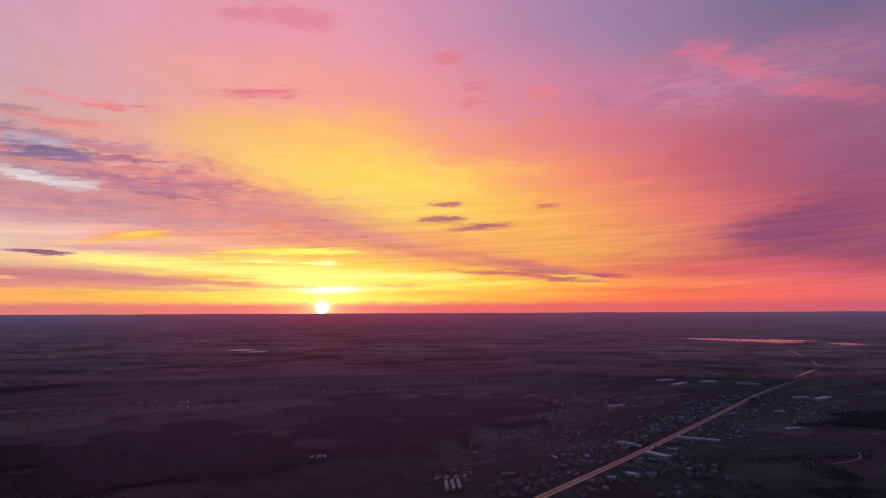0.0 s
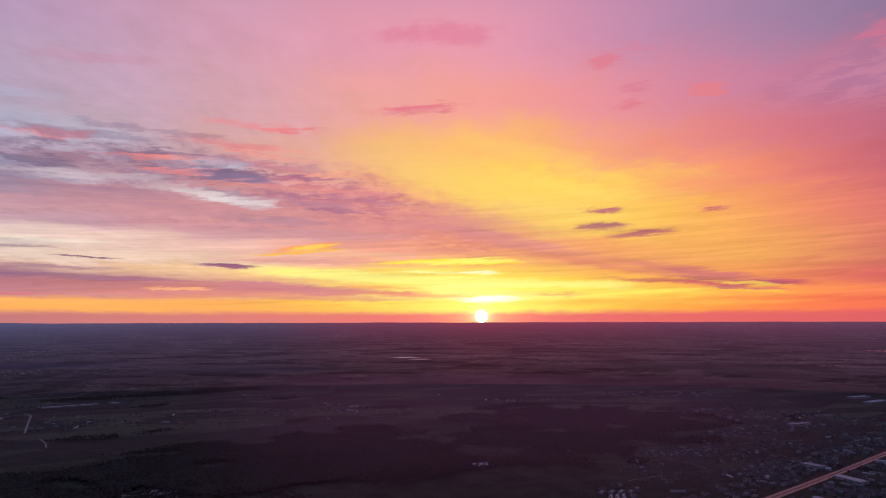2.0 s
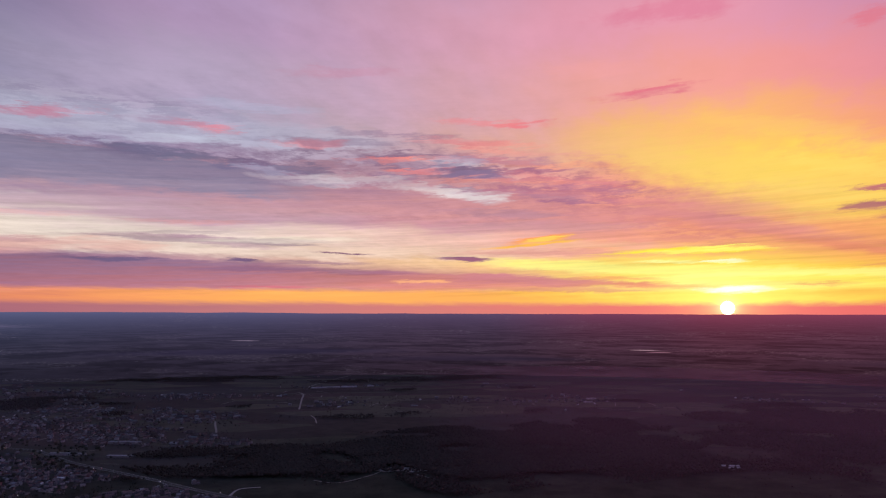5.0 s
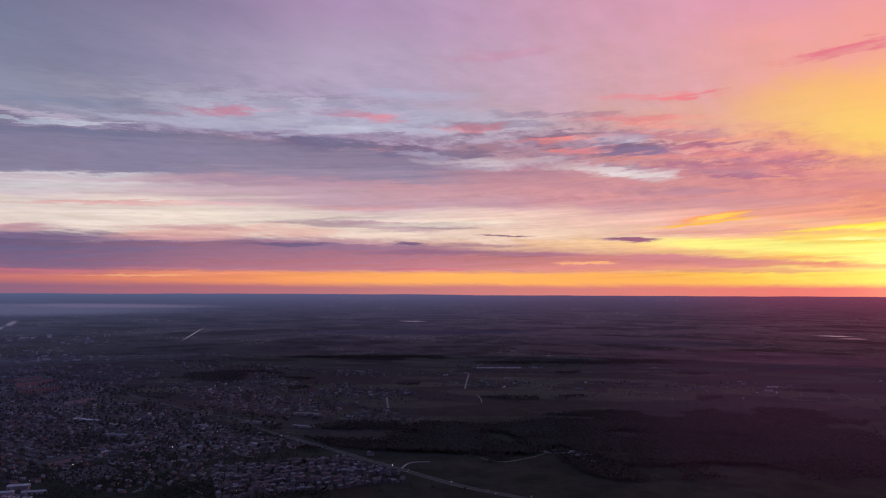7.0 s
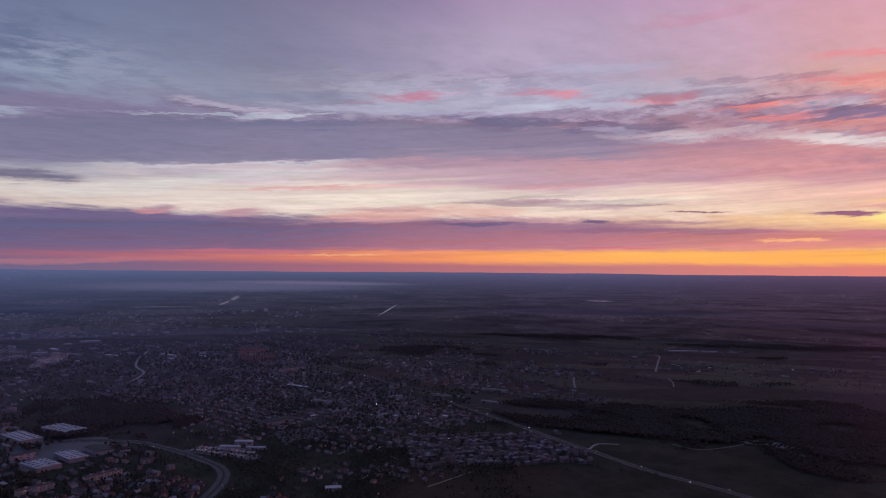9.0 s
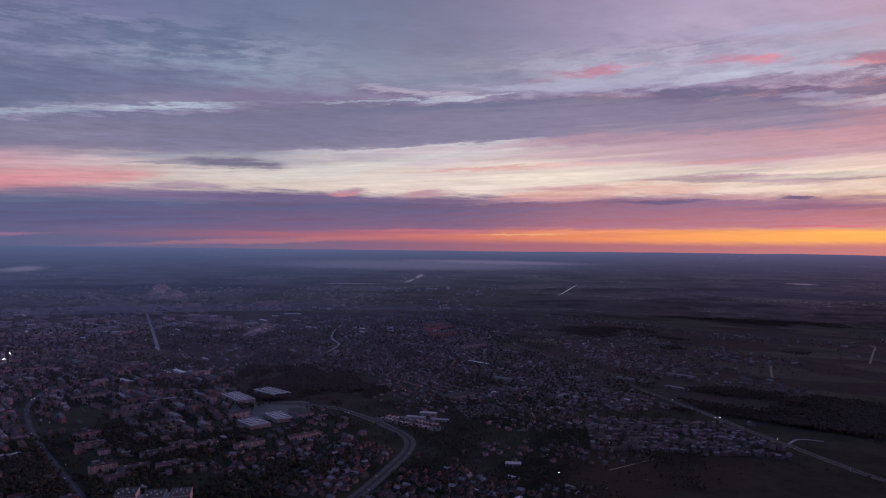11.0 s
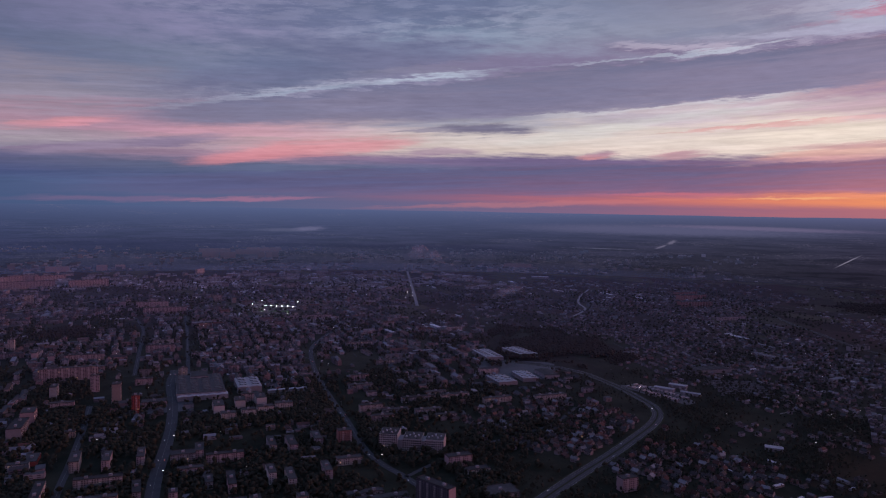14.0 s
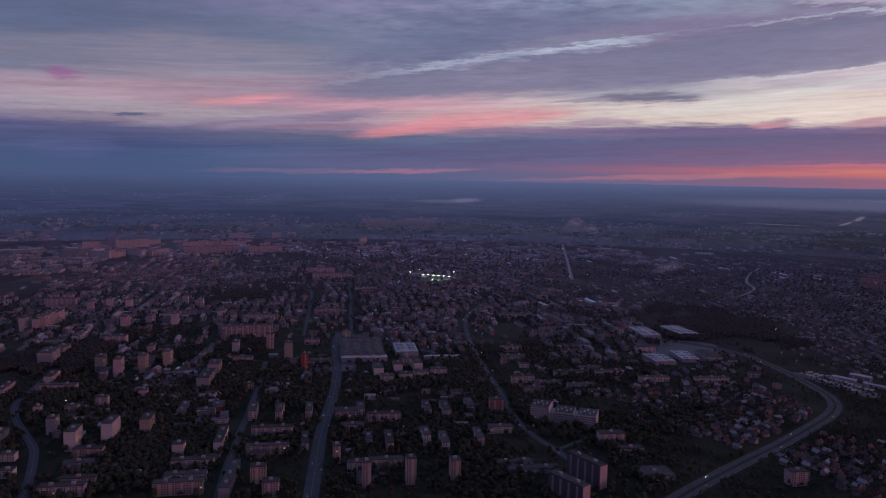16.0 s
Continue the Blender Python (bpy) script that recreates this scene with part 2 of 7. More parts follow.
    colour = k.mix(k.m("MULTIPLY", halo, 1.0), colour, (2.0, 1.5, 0.7, 1), "ADD")
    colour = k.mix(k.smooth(r, 0.54, 0.40), colour, (9.0, 7.5, 5.5, 1))
    bg = k.node("ShaderNodeBackground", colour, 1.0)
    k.tree.links.new(bg.outputs[0], k.node("ShaderNodeOutputWorld").inputs[0])


# fields of billows: azimuth, elevation, half width, half height, tilt, shaded side, lit side, strength
BILLOWS = (
    (39.0, 12.0, 17.0, 2.0, 0.06, "7c6680", "b8a4b8", 0.6),
    (27.0, 11.0, 10.0, 2.4, 0.08, "966a84", "e4a8a6", 0.6),
    (22.0, 9.5, 9.0, 2.2, 0.06, "b4627a", "ffa284", 0.65),
    (32.0, 8.6, 13.0, 1.6, 0.04, "9c6e86", "dca2a4", 0.5),
    (12.0, 6.6, 9.0, 1.5, 0.10, "cc7078", "f8a074", 0.5),
    (58.0, 14.5, 16.0, 2.2, 0.02, "8e7c98", "c0b2c4", 0.45),
    (66.0, 12.0, 16.0, 1.6, 0.0, "78698a", "a898b0", 0.6),
    (100.0, 9.0, 22.0, 2.2, -0.03, "686486", "948aa6", 0.55),
    (100.0, 15.0, 22.0, 2.6, 0.0, "5f6788", "9694b0", 0.5),
    (-22.0, 17.0, 12.0, 3.0, -0.05, "a8749a", "d08aa4", 0.4),
)


def streak(layer, *row):
    """Adds one streak or sheet of cloud to a layer of the sky, or a painted streak to the far land."""
    layer.append(row)


# layers of cloud: span of azimuth, upper and lower edge (bow, slope, height), colours, strength, softness, raggedness, fade
SHEETS = []
streak(SHEETS, (-3.3, 41.0), (-0.00460, 0.1747, 10.08), (-0.00274, 0.0521, 6.08), "b08098>f0906c", "dc9094>f49a74", 0.5, 2.6, 1.8, 0.9, 6)
streak(SHEETS, (17.0, 55.0), (-0.00424, 0.0631, 12.24), (-0.00287, 0.0205, 7.27), "907488>c47e88", "cc9ea6>ea9488", 0.6, 0.8, 1.4, 0.6, 7)
streak(SHEETS, (-6.9, 16.8), (0.00215, 0.2396, 6.23), (-0.00140, 0.1520, 5.06), "e08870", "e88c70", 0.5, 0.8, 0.7, 0.5, 5)
streak(SHEETS, (-7.8, 26.9), (-0.00801, 0.1863, 14.35), (0.00180, 0.2591, 8.15), "fcd46a", "fcdc64", 0.5, 3.5, 2.4, 0.9, 14)
streak(SHEETS, (-4.2, 30.2), (0.00052, 0.0472, 3.95), (0.00079, 0.0392, 2.83), "ffec7c", "fff48c", 0.8, 0.35, 0.35, 0.2, 5)
streak(SHEETS, (-15.6, 7.6), (0.00561, 0.1623, 4.26), (0.00444, 0.1266, 3.45), "dc7a6c", "e08066", 0.6, 0.6, 0.4, 0.4, 6)
streak(SHEETS, (25.9, 37.8), (-0.00725, 0.1023, 10.58), (0.00244, 0.0815, 9.43), "d4c4cc", "ecd0cc", 0.8, 0.5, 0.5, 0.5, 2)
streak(SHEETS, (12.2, 41.3), (-0.00139, 0.0484, 3.22), (0.00012, -0.0039, 1.78), "ac7488>ec8478", "e88680>f89870", 0.85, 0.25, 0.5, 0.3, 4)
streak(SHEETS, (11.6, 77.5), (-0.00035, 0.0337, 3.49), (-0.00051, -0.0118, 1.97), "64587a>e08478", "80587e>f49474", 0.9, 0.2, 0.9, 0.35, 8)
streak(SHEETS, (38.2, 96.9), (-0.00069, -0.0077, 4.21), (-0.00010, -0.0195, 1.48), "56587c>a07088", "5e587f>d88080", 0.9, 0.18, 0.9, 0.33, 9)
streak(SHEETS, (62.4, 129.7), (-0.00042, -0.0311, 3.46), (-0.00008, -0.0198, 0.97), "505a80>665a7a", "545d84>8e627e", 0.88, 0.2, 0.8, 0.35, 14)
streak(SHEETS, (29.3, 78.7), (-0.00262, 0.0333, 12.40), (-0.00125, 0.0098, 8.21), "766a84>a8788c", "aa8ca2>d89498", 0.82, 0.35, 1.3, 0.55, 9)
streak(SHEETS, (39.4, 97.0), (-0.00242, -0.0132, 12.27), (-0.00150, -0.0316, 8.70), "746e88", "9888a0", 0.85, 0.3, 0.8, 0.45, 9)
streak(SHEETS, (61.7, 120.6), (-0.00086, -0.0951, 10.56), (0.00029, -0.0587, 7.05), "6e6c88", "867c96", 0.85, 0.25, 0.8, 0.4, 7)
streak(SHEETS, (90.7, 112.0), (-0.00222, -0.1068, 10.35), (-0.00199, -0.1122, 9.88), "b0b0c4", "b4b4c8", 0.55, 0.3, 0.15, 0.35, 4)
streak(SHEETS, (65.6, 89.3), (0.00093, -0.0683, 8.47), (0.00086, -0.0632, 7.84), "d0cad2", "dad0d4", 0.6, 0.25, 0.5, 0.2, 4)
streak(SHEETS, (89.4, 118.0), (-0.00503, -0.1526, 13.64), (-0.00211, -0.1334, 10.37), "6c6e90", "6a6a8a", 0.6, 2.2, 0.35, 0.5, 5)
streak(SHEETS, (95.6, 115.6), (-0.00586, -0.1092, 5.64), (0.00094, -0.1192, 3.79), "cc8c98", "d88a92", 0.6, 0.7, 0.5, 0.5, 4)
streak(SHEETS, (119.1, 127.8), (0.00239, -0.1241, 6.06), (0.00714, -0.1379, 5.51), "c8949c", "b88c98", 0.6, 0.3, 0.3, 0.3, 3)
streak(SHEETS, (33.4, 69.7), (-0.00122, 0.0259, 15.65), (0.00022, 0.0024, 12.93), "b0aec4", "b8b6ca", 0.45, 1, 0.5, 0.6, 6)
streak(SHEETS, (66.6, 90.3), (-0.00110, -0.0790, 8.27), (-0.00105, -0.0771, 7.92), "d4cad0", "dcd0d4", 0.5, 0.2, 0.4, 0.35, 5)
streak(SHEETS, (85.6, 94.2), (-0.00670, -0.0031, 6.82), (-0.00041, -0.0152, 6.08), "6e6580", "7c708a", 0.65, 0.3, 0.4, 0.8, 3)
streak(SHEETS, (86.6, 101.1), (-0.00864, -0.0473, 7.07), (-0.00008, -0.0229, 6.09), "6c6680", "78708a", 0.6, 0.4, 0.3, 0.9, 3)
streak(SHEETS, (110.7, 126.2), (-0.00223, -0.1211, 5.09), (0.00275, -0.1220, 4.18), "8a7892", "94809a", 0.7, 0.3, 0.3, 0.4, 3)
# single clouds and gaps: azimuth, elevation, half width, half height, tilt, colour, strength, raggedness
CLOUDS = []
streak(CLOUDS, 0.0, 8.86, 2.3, 0.37, 0.004, "c87078", 0.80, 0.50)
streak(CLOUDS, 0.5, 7.58, 2.8, 0.41, -0.056, "b06070", 0.92, 0.50)
streak(CLOUDS, -2.5, 6.92, 2.7, 0.32, -0.109, "bc646c", 0.90, 0.50)
streak(CLOUDS, -7.9, 8.65, 1.3, 0.28, 0.025, "d0685e", 0.80, 0.50)
streak(CLOUDS, 12.1, 4.85, 7.5, 0.32, 0.017, "ffe23c", 1.00, 0.35)
streak(CLOUDS, 9.9, 3.97, 2.7, 0.23, -0.008, "fff060", 1.00, 0.30)
streak(CLOUDS, 9.9, 2.84, 8.9, 0.46, -0.004, "fff88c", 1.00, 0.40)
streak(CLOUDS, 9.4, 1.85, 3.6, 0.37, -0.001, "fffff0", 1.00, 0.30)
streak(CLOUDS, -10.2, 2.93, 6.2, 0.37, 0.034, "c84e5e", 0.95, 0.50)
streak(CLOUDS, -9.3, 3.22, 3.1, 0.14, 0.064, "ffb03c", 0.80, 0.60)
streak(CLOUDS, -0.5, 20.37, 1.8, 0.74, -0.038, "e07080", 0.60, 0.50)
streak(CLOUDS, -3.1, 21.14, 1.5, 0.64, 0.203, "d8788e", 0.40, 0.70)
streak(CLOUDS, -2.2, 16.92, 1.3, 0.64, 0.015, "e06e80", 0.50, 0.60)
streak(CLOUDS, -2.6, 18.23, 2.4, 0.41, 0.018, "d47088", 0.40, 0.70)
streak(CLOUDS, -8.4, 17.47, 1.8, 0.55, 0.047, "f07878", 0.50, 0.70)
streak(CLOUDS, 15.2, 17.09, 5.0, 0.51, -0.090, "dc6c84", 0.60, 0.50)
streak(CLOUDS, 25.5, 15.28, 2.9, 0.37, -0.137, "dc7488", 0.50, 0.60)
streak(CLOUDS, -27.1, 5.98, 7.0, 2.21, -0.142, "8a4668", 0.80, 0.70)
streak(CLOUDS, -22.6, 18.54, 7.5, 1.38, 0.482, "e0708a", 0.55, 0.80)
streak(CLOUDS, -29.8, 15.54, 3.9, 0.92, 0.207, "d86c84", 0.40, 0.80)
streak(CLOUDS, 12.4, 23.02, 7.2, 1.10, -0.020, "dc6c8c", 0.45, 0.70)
streak(CLOUDS, -22.3, -0.34, 15.5, 0.28, 0.002, "c8546c", 0.50, 0.30)
streak(CLOUDS, 31.4, 12.07, 3.1, 0.64, -0.006, "b4b4cc", 0.40, 0.90)
streak(CLOUDS, 30.7, 11.45, 3.8, 0.37, -0.019, "94708c", 0.45, 0.90)
streak(CLOUDS, 25.5, 9.91, 5.7, 0.46, -0.010, "a86c8a", 0.70, 0.90)
streak(CLOUDS, 24.2, 6.01, 3.3, 0.28, -0.129, "ff9a4c", 0.85, 0.70)
streak(CLOUDS, 30.0, 4.34, 3.0, 0.18, 0.007, "8e5876", 1.00, 0.40)
streak(CLOUDS, 56.3, 12.01, 3.8, 0.64, -0.007, "70607e", 0.90, 0.80)
streak(CLOUDS, 47.2, 11.85, 2.8, 0.46, 0.025, "746080", 0.80, 0.90)
streak(CLOUDS, 42.1, 10.58, 6.4, 0.46, 0.049, "d0b8c4", 0.70, 1.00)
streak(CLOUDS, 23.5, 5.93, 2.8, 0.28, -0.115, "ffb050", 0.90, 0.70)
streak(CLOUDS, 15.5, 17.29, 4.8, 0.37, -0.064, "e46c80", 0.55, 0.50)
streak(CLOUDS, 25.3, 15.32, 3.5, 0.28, -0.094, "e47880", 0.70, 0.60)
streak(CLOUDS, 55.9, 4.97, 3.8, 0.64, -0.050, "e0a89c", 0.60, 0.80)
streak(CLOUDS, 49.7, 5.78, 10.6, 0.28, 0.009, "a67e92", 0.90, 0.70)
streak(CLOUDS, 63.9, 4.78, 10.0, 0.55, -0.093, "e0a69c", 0.80, 0.70)
streak(CLOUDS, 82.3, 4.58, 1.8, 0.37, -0.149, "c49098", 0.90, 0.60)
streak(CLOUDS, 75.9, 4.69, 2.1, 0.32, -0.032, "d49c9c", 0.80, 0.60)
streak(CLOUDS, 46.1, 11.41, 3.1, 0.46, 0.039, "a8a0bc", 0.70, 1.00)
streak(CLOUDS, 63.9, 13.04, 14.9, 0.46, 0.007, "b6b0c8", 0.60, 0.90)
streak(CLOUDS, 105.9, 14.26, 15.6, 2.76, -0.102, "64688a", 0.50, 0.80)
streak(CLOUDS, 75.0, 12.60, 6.6, 0.28, 0.048, "c8b8cc", 0.50, 0.80)
streak(CLOUDS, 94.8, 4.80, 4.0, 0.41, -0.032, "a08298", 0.70, 0.80)
streak(CLOUDS, 82.1, 4.54, 1.8, 0.32, -0.112, "d08a90", 0.80, 0.60)
streak(CLOUDS, 62.8, 14.28, 5.9, 0.41, -0.124, "b07890", 0.50, 0.70)
streak(CLOUDS, 135.1, 6.96, 1.6, 0.64, 0.133, "8e5c88", 0.80, 0.70)
streak(CLOUDS, 131.0, 4.37, 1.8, 0.18, -0.110, "6a6080", 1.00, 0.50)
streak(CLOUDS, 126.9, 3.88, 2.0, 0.32, -0.151, "847090", 0.80, 0.80)
streak(CLOUDS, 123.2, 5.79, 4.6, 0.41, -0.172, "d08c98", 0.60, 0.80)
streak(CLOUDS, 19.4, 5.45, 8.2, 0.41, 0.035, "f0b494", 0.60, 0.60)
streak(CLOUDS, 1.2, 2.48, 13.5, 0.37, 0.023, "ffe060", 0.70, 0.50)
streak(CLOUDS, -5.2, 1.53, 11.7, 0.37, 0.007, "ffb450", 0.60, 0.50)
streak(CLOUDS, 23.4, 4.90, 11.6, 0.37, 0.002, "d88c88", 0.60, 0.60)
streak(CLOUDS, -4.4, 3.21, 7.2, 0.28, 0.054, "c85c66", 0.70, 0.50)
streak(CLOUDS, 36.1, 12.70, 3.6, 0.23, -0.049, "80627e", 0.90, 0.40)
streak(CLOUDS, 30.1, 11.66, 3.0, 0.28, 0.025, "846482", 0.85, 0.50)
streak(CLOUDS, 34.6, 11.74, 2.2, 0.18, 0.009, "e88a84", 0.80, 0.50)
streak(CLOUDS, 34.7, 12.58, 2.2, 0.14, 0.056, "f08a7c", 0.80, 0.40)
streak(CLOUDS, 21.7, 9.00, 4.3, 0.23, 0.025, "a86c88", 0.80, 0.50)
streak(CLOUDS, 26.4, 10.82, 3.7, 0.23, 0.042, "b47490", 0.80, 0.50)
streak(CLOUDS, 21.3, 10.34, 4.8, 0.23, 0.009, "c47c8c", 0.70, 0.50)
streak(CLOUDS, 30.4, 10.25, 2.4, 0.23, 0.141, "a07890", 0.70, 0.60)
streak(CLOUDS, 30.2, 4.49, 3.3, 0.18, 0.015, "84587a", 1.00, 0.30)
streak(CLOUDS, 23.3, 6.07, 2.5, 0.18, -0.131, "ffcc60", 0.80, 0.40)
streak(CLOUDS, 36.1, 12.84, 3.9, 0.28, -0.042, "8a6880", 0.80, 0.40)
streak(CLOUDS, 35.7, 12.65, 3.2, 0.18, -0.021, "f08480", 0.70, 0.40)
streak(CLOUDS, 42.4, 13.40, 3.6, 0.37, -0.026, "dc8088", 0.45, 0.60)
streak(CLOUDS, 50.1, 14.25, 2.5, 0.37, -0.040, "c88898", 0.70, 0.60)
streak(CLOUDS, 33.8, 11.68, 2.7, 0.28, -0.026, "dc7e86", 0.70, 0.60)
streak(CLOUDS, 30.2, 11.57, 3.1, 0.32, -0.064, "806680", 0.70, 0.60)
streak(CLOUDS, 23.7, 11.48, 4.6, 0.32, -0.023, "b06c84", 0.70, 0.60)
streak(CLOUDS, 20.8, 10.02, 4.9, 0.32, 0.008, "c07080", 0.70, 0.60)
streak(CLOUDS, 28.0, 9.58, 3.5, 0.37, -0.066, "dcc0c0", 0.80, 0.70)
streak(CLOUDS, 51.8, 11.97, 4.1, 0.46, 0.008, "746680", 0.70, 0.70)
streak(CLOUDS, 43.6, 11.51, 3.7, 0.41, 0.038, "786882", 0.70, 0.70)
streak(CLOUDS, 63.1, 14.22, 3.6, 0.28, -0.098, "b07890", 0.60, 0.60)
streak(CLOUDS, 53.5, 5.63, 7.9, 0.18, 0.006, "b49498", 0.85, 0.40)
streak(CLOUDS, 45.4, 5.46, 5.5, 0.18, 0.029, "ac8c94", 0.80, 0.40)
streak(CLOUDS, 39.8, 4.80, 3.1, 0.14, 0.038, "8c6478", 1.00, 0.30)
streak(CLOUDS, 29.6, 4.43, 2.9, 0.14, 0.012, "945c74", 1.00, 0.30)
streak(CLOUDS, 47.6, 4.15, 2.1, 0.18, 0.068, "7c5c78", 1.00, 0.30)
streak(CLOUDS, 15.8, 4.80, 5.6, 0.18, -0.009, "ffe040", 0.90, 0.40)
streak(CLOUDS, 33.6, 11.38, 2.2, 0.23, -0.075, "e08084", 0.70, 0.50)
streak(CLOUDS, 30.7, 11.30, 4.2, 0.32, -0.035, "84687f", 0.70, 0.60)
streak(CLOUDS, 47.9, 4.14, 2.2, 0.18, 0.007, "74587a", 0.95, 0.30)
streak(CLOUDS, 56.9, 3.97, 5.5, 0.18, -0.005, "6e5a7c", 0.90, 0.30)
streak(CLOUDS, 50.6, 5.65, 8.5, 0.23, 0.008, "b09298", 0.80, 0.40)
streak(CLOUDS, 108.6, 0.72, 5.4, 0.28, -0.045, "8c6688", 0.50, 0.60)
streak(CLOUDS, 77.0, 1.60, 7.2, 0.18, -0.023, "c86c7c", 0.60, 0.40)
streak(CLOUDS, 64.5, 1.59, 5.7, 0.18, -0.018, "e88c70", 0.70, 0.40)
streak(CLOUDS, 64.2, 5.06, 6.0, 0.37, -0.017, "c49498", 0.80, 0.60)
streak(CLOUDS, 76.6, 4.59, 2.7, 0.41, -0.005, "bc8c98", 0.70, 0.60)
streak(CLOUDS, 134.5, 1.84, 4.1, 1.10, -0.042, "565c84", 0.80, 0.50)
streak(CLOUDS, 113.4, 1.77, 7.5, 0.74, -0.025, "5a5a80", 0.70, 0.50)
streak(CLOUDS, 118.2, 0.50, 9.8, 0.32, -0.012, "846486", 0.45, 0.60)
streak(CLOUDS, 131.1, 4.34, 1.7, 0.18, -0.061, "606280", 0.90, 0.40)
streak(CLOUDS, 124.4, 4.17, 4.4, 0.37, -0.100, "806c8a", 0.80, 0.60)
streak(CLOUDS, 116.0, 4.70, 3.9, 0.37, -0.098, "7c6a88", 0.80, 0.60)
streak(CLOUDS, 91.5, 6.73, 4.7, 0.51, -0.014, "706880", 0.85, 0.80)
streak(CLOUDS, 81.9, 4.77, 2.3, 0.37, -0.041, "a08094", 0.70, 0.60)
streak(CLOUDS, 65.5, 4.31, 5.3, 0.46, -0.032, "d49a9c", 0.70, 0.60)
streak(CLOUDS, 75.3, 4.73, 2.4, 0.41, -0.053, "b08c98", 0.60, 0.60)
streak(CLOUDS, 71.8, 6.63, 8.1, 0.18, -0.061, "d89c9c", 0.70, 0.50)
streak(CLOUDS, 51.6, 7.01, 7.3, 0.23, -0.018, "d4989c", 0.70, 0.60)
streak(CLOUDS, 24.4, 5.56, 4.5, 0.18, -0.075, "ffb848", 0.90, 0.50)
streak(CLOUDS, 18.5, 2.80, 5.3, 0.18, 0.015, "ffa868", 0.70, 0.40)
streak(CLOUDS, 32.4, 2.52, 1.9, 0.14, -0.016, "ffb078", 0.80, 0.40)
streak(CLOUDS, 13.1, 4.05, 5.0, 0.18, 0.017, "fff8a0", 0.90, 0.40)
streak(CLOUDS, 10.4, 5.11, 3.7, 0.14, -0.021, "fff070", 0.90, 0.40)
streak(CLOUDS, 68.4, 1.34, 5.9, 0.14, -0.015, "f0a878", 0.80, 0.40)
streak(CLOUDS, 34.4, 2.54, 2.5, 0.14, 0.006, "ffb080", 0.80, 0.50)
# streaks that fan out left of the sun
FAN = []
streak(FAN, 30.3, 12.32, 2.9, 0.48, 0.066, "c8ccdc", 0.30, 0.55)
streak(FAN, 29.5, 9.57, 3.8, 0.66, 0.129, "dccfd6", 0.40, 0.60)
streak(FAN, 29.1, 11.25, 4.2, 0.42, 0.054, "90769a", 0.55, 0.45)
streak(FAN, 28.1, 13.29, 4.4, 0.30, 0.128, "f49c90", 0.60, 0.45)
streak(FAN, 25.2, 12.14, 5.7, 0.30, 0.142, "f09488", 0.55, 0.45)
streak(FAN, 22.0, 10.72, 6.4, 0.36, 0.144, "e8888a", 0.50, 0.45)
streak(FAN, 20.1, 10.00, 6.3, 0.30, 0.121, "b87890", 0.50, 0.45)
streak(FAN, 22.9, 9.43, 6.5, 0.36, 0.087, "a87894", 0.50, 0.45)
streak(FAN, 26.1, 8.04, 7.7, 0.48, 0.031, "a47e98", 0.45, 0.45)
streak(FAN, 16.8, 8.86, 7.6, 0.36, 0.112, "dc848a", 0.50, 0.45)
streak(FAN, 13.5, 7.67, 8.0, 0.48, 0.103, "cc8088", 0.45, 0.45)
streak(FAN, 23.2, 7.02, 11.0, 0.66, 0.019, "bc8a9a", 0.40, 0.45)
streak(FAN, 8.2, 6.67, 9.3, 0.78, 0.182, "d8868a", 0.50, 0.45)
streak(FAN, -6.7, 3.96, 9.3, 0.48, 0.161, "d06c70", 0.55, 0.45)
streak(FAN, -8.8, 3.22, 6.9, 0.24, 0.091, "ac5a68", 0.60, 0.45)
streak(FAN, 11.1, 4.13, 8.3, 0.30, 0.038, "ffd864", 0.50, 0.45)
streak(FAN, 29.7, 4.37, 3.2, 0.18, -0.002, "8a5c78", 0.80, 0.45)
streak(FAN, 25.2, 2.71, 8.4, 0.60, 0.040, "cc7c8a", 0.60, 0.45)
streak(FAN, 21.6, 1.91, 10.3, 0.24, 0.013, "d47e78", 0.60, 0.45)
streak(FAN, -24.2, 3.12, 9.3, 1.08, -0.002, "e8666e", 0.40, 0.45)
streak(FAN, -26.4, 6.19, 7.0, 1.56, -0.029, "8a4c70", 0.45, 0.45)
streak(FAN, 19.7, 19.13, 5.0, 0.90, 0.039, "f4a09c", 0.30, 0.45)
streak(FAN, -9.3, 11.85, 8.5, 1.20, 0.284, "ff8a70", 0.25, 0.45)
streak(FAN, 3.9, 13.37, 10.9, 0.96, 0.193, "ffd068", 0.30, 0.45)
streak(FAN, 2.6, 7.80, 9.3, 0.84, 0.215, "ffc85c", 0.35, 0.45)
# banks and lit puffs over the edge of town
BANKS = []
streak(BANKS, 74.6, 16.12, 6.7, 0.90, 0.001, "7a7690", 0.35, 0.45)
streak(BANKS, 64.2, 18.23, 9.4, 0.60, 0.038, "92849e", 0.30, 0.45)
streak(BANKS, 73.1, 13.66, 9.4, 0.54, -0.068, "787a96", 0.40, 0.45)
streak(BANKS, 61.5, 14.21, 4.2, 0.48, -0.123, "cc849a", 0.55, 0.45)
streak(BANKS, 50.3, 14.30, 3.0, 0.54, -0.059, "dc889a", 0.55, 0.45)
streak(BANKS, 43.4, 13.45, 5.0, 0.46, -0.022, "dc848e", 0.50, 0.55)
streak(BANKS, 35.4, 12.19, 6.0, 0.36, 0.008, "8c6884", 0.50, 0.45)
streak(BANKS, 35.5, 12.46, 5.6, 0.24, -0.013, "f08c88", 0.50, 0.55)
